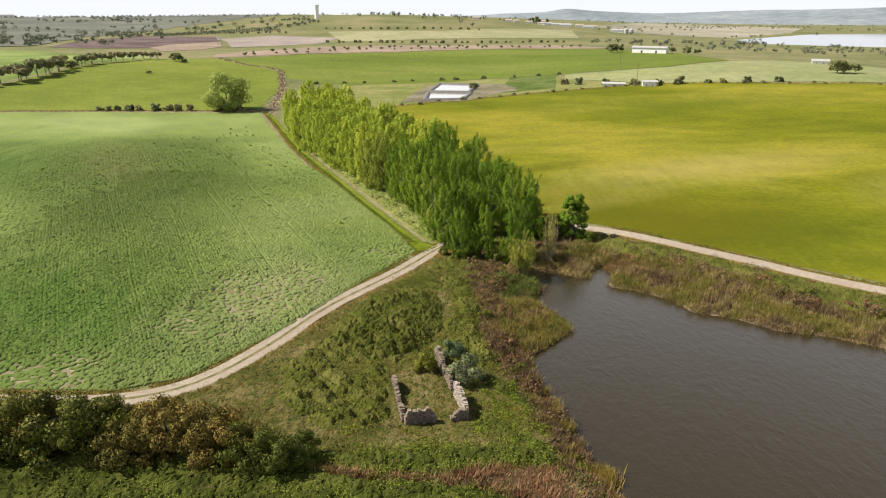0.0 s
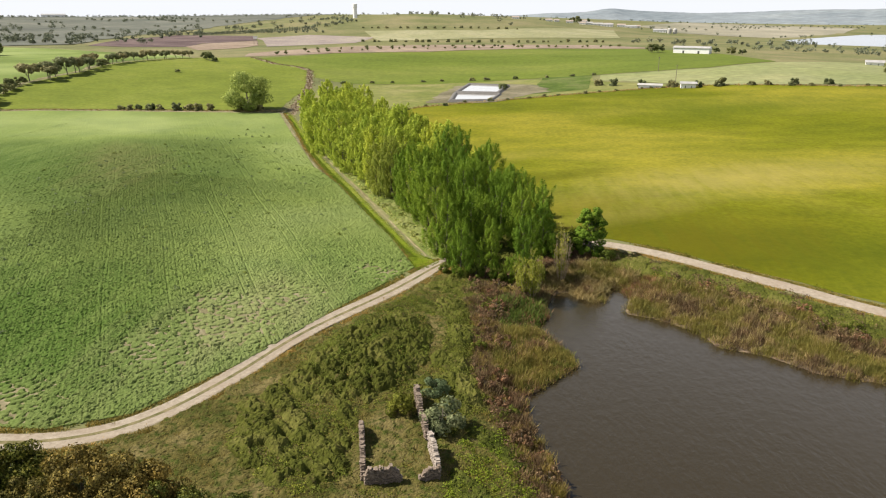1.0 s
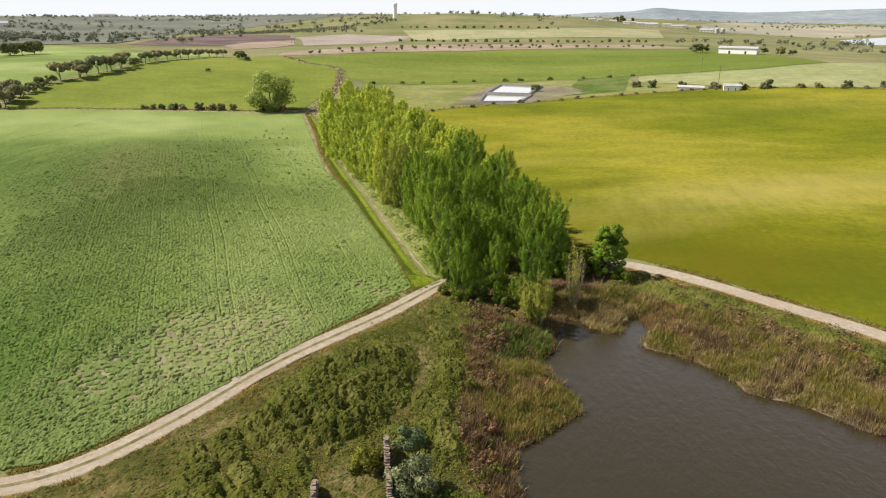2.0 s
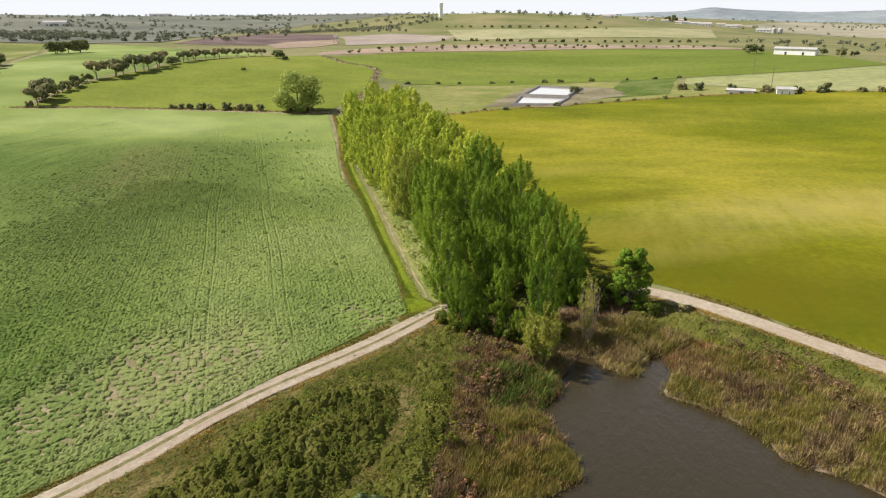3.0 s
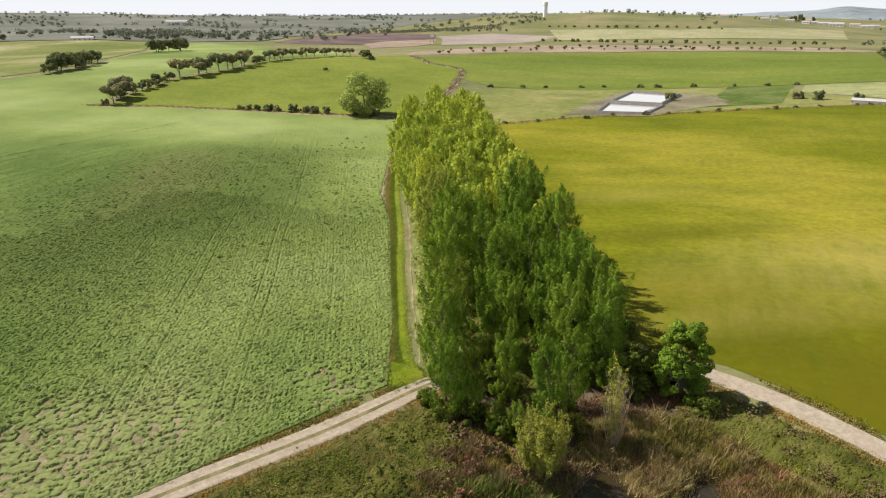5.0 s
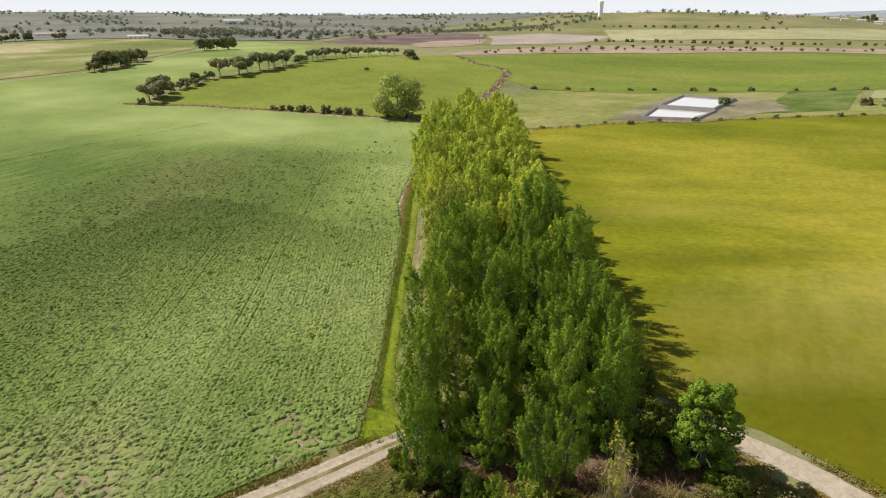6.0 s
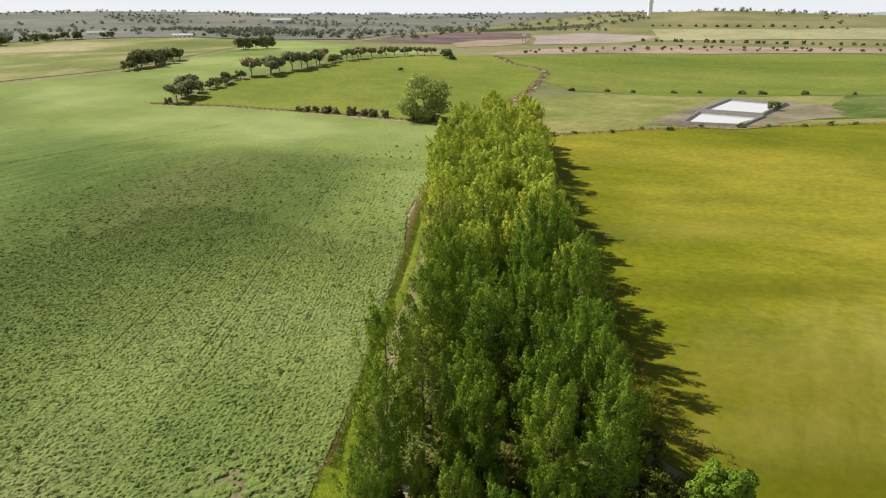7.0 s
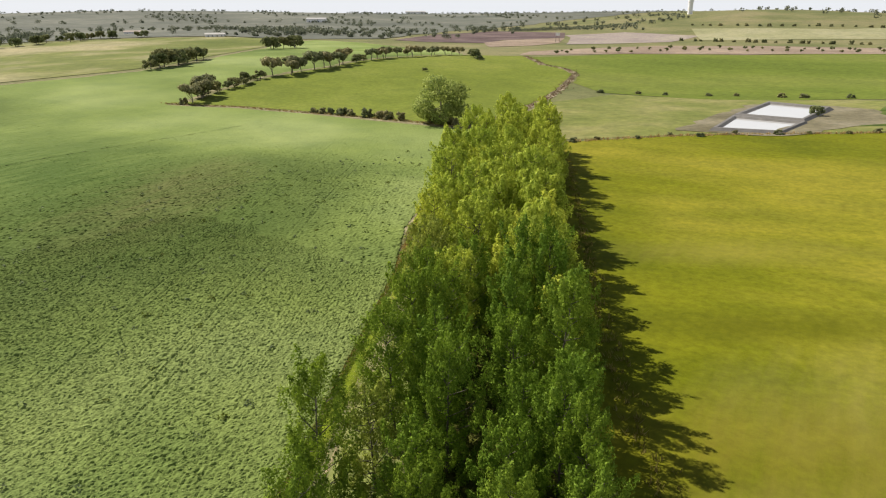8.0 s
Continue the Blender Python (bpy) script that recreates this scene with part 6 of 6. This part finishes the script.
ruin = thing("ruined_house", -2, 78, ground_at(-2, 78), 0, "roofless ruined stone house with broken walls", "ruin")
RB = -2.75
for i, (a, b, hh) in enumerate((
        ((-5.2, 70.9), (-1.5, 71.9), [(0, 1.3), (0.12, 2.4), (0.3, 2.3), (0.7, 2.5), (0.85, 2.0), (1, 0.9)]),
        ((0.3, 72.3), (2.4, 72.9), [(0, 0.7), (0.3, 1.4), (0.8, 1.7), (1, 1.8)]),
        ((2.25, 73.2), (0.95, 78.2), [(0, 1.9), (0.2, 2.4), (0.6, 2.7), (1, 2.2)]),
        ((0.55, 79.4), (-0.35, 83.0), [(0, 0.9), (0.2, 1.9), (0.6, 2.2), (1, 1.6)]),
        ((-0.5, 83.3), (-1.75, 88.6), [(0, 1.3), (0.25, 2.2), (0.7, 2.7), (1, 1.9)]),
        ((-5.45, 71.3), (-6.1, 74.6), [(0, 1.4), (0.3, 2.3), (0.7, 1.6), (1, 1.1)]),
        ((-6.2, 75.2), (-7.35, 80.8), [(0, 1.2), (0.4, 1.9), (0.8, 2.4), (1, 1.4)]))):
    w = stone_wall("wall", a, b, RB, hh, 0.48, 120 + i, M_LIME if i == 2 else M_STONE)
    w.parent = ruin
    w.matrix_parent_inverse = ruin.matrix_world.inverted()
rub = Build()
r2 = np.random.default_rng(130)
for x, y in inside([(-5, 71.5), (2, 73.5), (-1.5, 88), (-6.8, 80)], 16, r2):
    s = 0.08 + 0.14 * r2.random()
    c = [(x + sx * s + r2.normal(0, 0.05), y + sy * s + r2.normal(0, 0.05), ground_at(x, y) + 0.05 + sz * s * 0.6) for sz in (-1, 1) for sx, sy in ((-1, -1), (1, -1), (1, 1), (-1, 1))]
    rub.add(c, [(3, 2, 1, 0), (4, 5, 6, 7), (0, 1, 5, 4), (1, 2, 6, 5), (2, 3, 7, 6), (3, 0, 4, 7)])
tagged(rub.make("fallen_stones", M_STONE), "fallen stones scattered inside the ruin", "stones", kind="stuff")
drape("ruin_floor", [(-4.8, 71.8), (1.8, 73.5), (0.3, 79.5), (-1.2, 82), (-6, 80)], 0.06, 1.0, M_MUD, "bare reddish earth floor of the ruin", "ground", 140, 0.2)

# ---- basins, buildings and far things ----


def basin(corners, base, label):
    """A lined reservoir: sloping banks round a sheet of water."""
    cx, cy = sum(p[0] for p in corners) / 4, sum(p[1] for p in corners) / 4
    t = thing("water_basin", cx, cy, base, 0, label, "basin")
    rings = []
    for grow, z in ((1.3, -0.6), (1.14, 0.9), (1.04, 0.9), (0.84, -0.5)):
        rings += [((x - cx) * grow, (y - cy) * grow, z) for x, y in corners]
    b = Build()
    b.add(rings, [(i * 4 + k, i * 4 + (k + 1) % 4, (i + 1) * 4 + (k + 1) % 4, (i + 1) * 4 + k) for i in range(3) for k in range(4)])
    b.make("bank", M_LINER, t, "dark lined bank")
    w = Build()
    w.add([((x - cx) * 0.95, (y - cy) * 0.95, 0.2) for x, y in corners], [(0, 1, 2, 3)])
    w.make("water", M_BASIN_WATER, t, "pale still water")
    return t


basin([(-11.3, 353), (6.8, 356), (10.8, 379), (-10.6, 382)], 2.5, "rectangular lined water basin with dark banks")
basin([(-10, 390), (10.5, 388), (15.5, 424), (-5.0, 430)], 2.6, "second lined water basin behind the first")


def house(name, x, y, turn, length, depth, eaves, ridge, roof, label, doors=2, sink=0.5):
    """A long low building: walls with thickness, gabled roof, openings."""
    t = thing(name, x, y, ground_at(x, y) - sink, turn, label, "building")
    b = Build()
    l, d = length / 2, depth / 2
    b.box(-l, -d, 0, l, -d + 0.4, eaves)
    b.box(-l, d - 0.4, 0, l, d, eaves)
    for s in (-1, 1):
        x0, x1 = sorted((s * l, s * (l - 0.4)))
        b.add([(x0, -d, 0), (x1, -d, 0), (x1, d, 0), (x0, d, 0), (x0, -d, eaves), (x1, -d, eaves), (x1, d, eaves), (x0, d, eaves), (x0, 0, ridge), (x1, 0, ridge)],
              [(0, 1, 5, 4), (1, 2, 6, 9, 5), (2, 3, 7, 6), (3, 0, 4, 8, 7), (3, 2, 1, 0), (4, 5, 9, 8), (6, 7, 8, 9)])
    b.make("wall", M_WHITE, t, "whitewashed wall")
    r = Build()
    for s in (-1, 1):
        r.add([(-l - 0.5, s * (d + 0.6), eaves - 0.2), (l + 0.5, s * (d + 0.6), eaves - 0.2), (l + 0.5, 0, ridge + 0.15), (-l - 0.5, 0, ridge + 0.15),
               (-l - 0.5, s * (d + 0.6), eaves - 0.05), (l + 0.5, s * (d + 0.6), eaves - 0.05), (l + 0.5, 0, ridge + 0.35), (-l - 0.5, 0, ridge + 0.35)],
              [(3, 2, 1, 0), (4, 5, 6, 7), (0, 1, 5, 4), (1, 2, 6, 5), (2, 3, 7, 6), (3, 0, 4, 7)])
    r.make("roof", roof, t)
    for k in range(doors):
        u = -l + length * (k + 0.7) / (doors + 0.4)
        o = Build()
        o.box(u - length * 0.025, -d - 0.03, sink, u + length * 0.025, -d + 0.02, sink + eaves * 0.45)
        o.make("door" if k == 0 else "window", M_DARK, t)
    return t


house("barn", 184, 652, -29, 31, 9, 5.4, 6.4, M_ROOF, "long white barn with a grey roof", 2)
house("shed", 110, 385, -10, 7.5, 4.5, 2.8, 3.3, M_ROOF, "small white shed by the field edge", 2)
house("shed", 92, 392, -12, 12, 4, 2.0, 2.4, M_CONCRETE, "low grey lean-to beside the white shed", 1)
house("farmhouse", -1122, 1415, 35, 46, 16, 8, 11, M_ROOF, "white farm building far across the plain", 4)
house("farmhouse", -625, 676, 42, 22, 8, 3.0, 4.2, M_CONCRETE, "long low pale farm building", 4)
house("farmhouse", -878, 747, 48, 22, 8, 3.4, 4.8, M_TILE, "low farmhouse among far trees", 3)
house("farmhouse", 231, 1781, -10, 26, 11, 6, 8, M_TILE, "white village house with a clay roof", 4)
house("farmhouse", 262, 1620, -14, 26, 11, 5, 7, M_ROOF, "white village hall with a grey roof", 4)
house("farmhouse", 300, 1660, -14, 18, 9, 5, 7, M_TILE, "white village house beside the hall", 3)
house("farmhouse", 350, 1500, -18, 26, 10, 5, 7, M_ROOF, "white warehouse by the lake road", 4)
house("farmhouse", 60, 1620, -5, 16, 9, 4, 6, M_TILE, "white farmhouse on the slope", 3)
house("farmhouse", 140, 1700, -5, 16, 9, 4, 6, M_TILE, "white farmhouse beside the village", 3)
house("farmhouse", 271, 518, -24, 11, 5, 2.6, 3.6, M_ROOF, "small white house by the track", 2)
for x, y, turn, long, roof in ((187, 1690, -8, 16, M_TILE), (212, 1645, -20, 14, M_TILE), (226, 1668, 5, 20, M_ROOF), (246, 1652, -12, 22, M_ROOF), (276, 1700, -5, 16, M_TILE), (318, 1640, -16, 24, M_ROOF), (160, 1725, 0, 12, M_TILE), (338, 1672, -10, 14, M_TILE)):
    house("farmhouse", x, y, turn, long, 8, 4, 6, roof, "small white house of the far village", 2)
house("farmhouse", -1600, 2560, 30, 80, 20, 10, 13, M_ROOF, "white works building at the horizon", 5)


def round_shape(b, x, y, profile, sides=14):
    rings = [(x + r * math.cos(2 * math.pi * k / sides), y + r * math.sin(2 * math.pi * k / sides), z) for r, z in profile for k in range(sides)]
    b.add(rings, [(i * sides + k, i * sides + (k + 1) % sides, (i + 1) * sides + (k + 1) % sides, (i + 1) * sides + k) for i in range(len(profile) - 1) for k in range(sides)]
          + [tuple((len(profile) - 1) * sides + k for k in range(sides))])


def water_tower(x, y):
    t = thing("water_tower", x, y, ground_at(x, y) - 1, 0, "pale concrete water tower on the hilltop", "tower")
    b = Build()
    round_shape(b, 0, 0, [(4.4, 0), (4.2, 3), (4.0, 20)])
    b.make("shaft", M_WHITE, t)
    b = Build()
    round_shape(b, 0, 0, [(4.0, 20), (4.7, 20.6), (4.7, 26), (4.2, 26.6), (0.5, 27)])
    b.make("tank", M_WHITE, t, "white tank head")
    return t


water_tower(-258, 1400)
for x, y in ((362, 1470), (374, 1474)):
    t = thing("silo", x, y, ground_at(x, y) - 0.5, 0, "grey metal grain silo", "silo", "silos")
    b = Build()
    round_shape(b, 0, 0, [(4.2, 0), (4.2, 8.5), (2.4, 10.3), (0.3, 11)])
    b.make("drum", M_CONCRETE, t)


def stand(x, y):
    t = thing("lookout_stand", x, y, ground_at(x, y) - 0.3, 20, "raised white lookout cabin on four legs", "tower")
    for sx in (-1.6, 1.6):
        for sy in (-1.6, 1.6):
            b = Build()
            b.tube([(sx * 1.3, sy * 1.3, 0), (sx, sy, 7.5)], [0.22, 0.18], 5)
            b.make("leg", M_BARK, t)
    b = Build()
    b.box(-2.2, -2.2, 7.4, 2.2, 2.2, 10.2)
    b.make("cabin", M_WHITE, t)
    b = Build()
    b.box(-2.7, -2.7, 10.2, 2.7, 2.7, 10.5)
    b.make("roof", M_ROOF, t)


stand(-277, 856)


def pole(x, y, h, turn):
    t = thing("utility_pole", x, y, ground_at(x, y) - 0.3, turn, "weathered wooden utility pole", "pole", "utility poles")
    b = Build()
    b.tube([(0, 0, 0), (0, 0, h)], [0.2, 0.13], 6)
    b.make("post", M_BARK, t)
    b = Build()
    b.box(-0.9, -0.06, h - 0.6, 0.9, 0.06, h - 0.45)
    b.make("crossarm", M_BARK, t)


pole(113, 467, 9.5, 20)
pole(110, 411, 9.5, 20)

# trees of the middle distance
rng = np.random.default_rng(150)
for x, y, s in ((-318, 362, 0.9), (-322, 371, 1.2), (-326, 377, 1.3), (-321, 383, 1.2), (-328, 389, 1.3), (-330, 397, 1.1), (-336, 409, 1.25), (-338, 416, 1.0),
                (-398, 536, 1.3), (-404, 545, 1.4), (-400, 553, 1.4), (-396, 562, 1.4), (-402, 570, 1.3), (-232, 322, 0.8), (-236, 328, 0.7), (-197, 459, 0.35), (-208, 541, 0.9), (-213, 548, 0.8), (-202, 536, 0.5)):
    put(oaks, i, x, y, rng.random() * 360, s, 0.95, "oaks in the fields", "dark holm oak standing in the fields")
    i += 1
for x, y in smooth_line([(-690, 470), (-703, 521), (-722, 590), (-690, 640)], 11.0):
    put(oaks, i, x + rng.normal(0, 5), y + rng.normal(0, 5), rng.random() * 360, 0.9 + 0.4 * rng.random(), 1, "far wood edge", "dark tree at the edge of a far wood")
    i += 1
orchard = [round_tree("orchard_tree", 4.2, 2.4, 160 + k, 260, M_FAR_TREE, "small dark orchard tree on bare soil", 0.45, 9, 0.35, limbs=5) for k in range(2)]
for line, gap in (([(-175, 612), (-110, 652), (-30, 690), (60, 752), (150, 775)], 12.0), ([(-185, 640), (-120, 690), (-40, 735), (50, 795)], 13.0)):
    for x, y in smooth_line(line, gap):
        put(orchard, i, x + rng.normal(0, 4), y + rng.normal(0, 6), rng.random() * 360, 0.45 + 0.4 * rng.random(), 1, "orchard trees")
        i += 1
for line, gap in (([(-157, 930), (-46, 910), (36, 895), (150, 905)], 11.0), ([(-202, 1168), (-93, 1150), (-44, 1168), (60, 1180)], 15.0), ([(68, 412), (96, 394), (140, 385), (185, 378)], 13.0)):
    for x, y in smooth_line(line, gap):
        put(bushes, i, x + rng.normal(0, 2), y + rng.normal(0, 2), rng.random() * 360, 0.8 + 0.7 * rng.random(), 1, "hedgerow bushes", "dark bush in a far hedgerow")
        i += 1
for x, y, s in ((150, 655, 1.0), (158, 668, 1.1), (205, 655, 0.8), (214, 640, 0.8), (225, 645, 0.7), (128, 388, 0.6), (232, 422, 1.0), (238, 426, 0.9), (246, 428, 0.8), (14, 405, 0.5)):
    put(oaks, i, x, y, rng.random() * 360, s, 0.95, "trees by the buildings", "dark green tree near the farm buildings")
    i += 1
for x, y, s in ((190, 1700, 0.9), (197, 1706, 1.0), (206, 1700, 1.1), (213, 1704, 0.9), (231, 1700, 1.0)):
    put(oaks, i, x, y, rng.random() * 360, s * 0.9, 2.0, "cypresses by the village", "tall dark tree beside the far village")
    i += 1
q = smooth_line(CREEK, 0.6)
q = q + rng.normal(0, 1.7, q.shape)
blades("brown_rushes", q, 0.8, 0.06, 9, 0.8, M_RUSH, "brown weeds along the creek bed", "rushes", 170)
q = smooth_line(HEDGE, 0.5)
q = q + rng.normal(0, 0.6, q.shape)
blades("dry_grass", q, 0.7, 0.1, 8, 0.9, M_STRAW, "dry grass strip along the hedge", "grass", 171)
q = smooth_line(BUSHLINE, 0.5)
q = q + rng.normal(0, 0.8, q.shape)
blades("dry_grass", q, 0.7, 0.1, 8, 0.9, M_STRAW, "dry grass strip along the cereal field", "grass", 172)


def far_woods(name, spots, seed, label, leaf=1.1, per=34, size=4.0):
    """Far trees, each a crown of many leaf clumps near the ground."""
    rng = np.random.default_rng(seed)
    spots = spots[poly_distance(spots[:, 0], spots[:, 1], LAKE) > 8]
    n = len(spots)
    z = height(spots[:, 0], spots[:, 1])
    s = size * (0.6 + 0.8 * rng.random(n))
    d = rng.normal(size=(n, per, 3))
    d /= np.linalg.norm(d, axis=2)[:, :, None]
    d *= (0.5 + 0.6 * rng.random((n, per)))[:, :, None]
    pos = (np.stack([spots[:, 0], spots[:, 1], z + s * 0.85], 1)[:, None, :] + d * (s[:, None] * np.array([1.05, 1.05, 0.75]))[:, None, :]).reshape(-1, 3)
    b = Build()
    b.tris(leaf_faces(pos, d.reshape(-1, 3), leaf * (0.8 + 0.8 * rng.random(len(pos))), rng, 0.4))
    return tagged(b.make(name, M_HAZED_TREE), label, "trees", kind="stuff")


def polar(count, a0, a1, r0, r1, rng, clump=0.0):
    a, r = np.radians(a0 + (a1 - a0) * rng.random(count)), np.exp(np.log(r0) + (np.log(r1) - np.log(r0)) * rng.random(count))
    q = np.stack([r * np.sin(a), r * np.cos(a)], 1)
    if clump:
        q = q[lumpy(q[:, 0], q[:, 1], 0.012, 1.0) + rng.normal(0, 0.3, count) > clump]
    return q


for k in range(7):
    u = np.linspace(0, 1, 46)
    far_woods("olive_rows", np.stack([-450 + 167 * u - 3 * k, 1084 + 75 * u + 11 * k], 1), 190 + k, "row of young olive trees on a far slope", 0.6, 16, 1.5)
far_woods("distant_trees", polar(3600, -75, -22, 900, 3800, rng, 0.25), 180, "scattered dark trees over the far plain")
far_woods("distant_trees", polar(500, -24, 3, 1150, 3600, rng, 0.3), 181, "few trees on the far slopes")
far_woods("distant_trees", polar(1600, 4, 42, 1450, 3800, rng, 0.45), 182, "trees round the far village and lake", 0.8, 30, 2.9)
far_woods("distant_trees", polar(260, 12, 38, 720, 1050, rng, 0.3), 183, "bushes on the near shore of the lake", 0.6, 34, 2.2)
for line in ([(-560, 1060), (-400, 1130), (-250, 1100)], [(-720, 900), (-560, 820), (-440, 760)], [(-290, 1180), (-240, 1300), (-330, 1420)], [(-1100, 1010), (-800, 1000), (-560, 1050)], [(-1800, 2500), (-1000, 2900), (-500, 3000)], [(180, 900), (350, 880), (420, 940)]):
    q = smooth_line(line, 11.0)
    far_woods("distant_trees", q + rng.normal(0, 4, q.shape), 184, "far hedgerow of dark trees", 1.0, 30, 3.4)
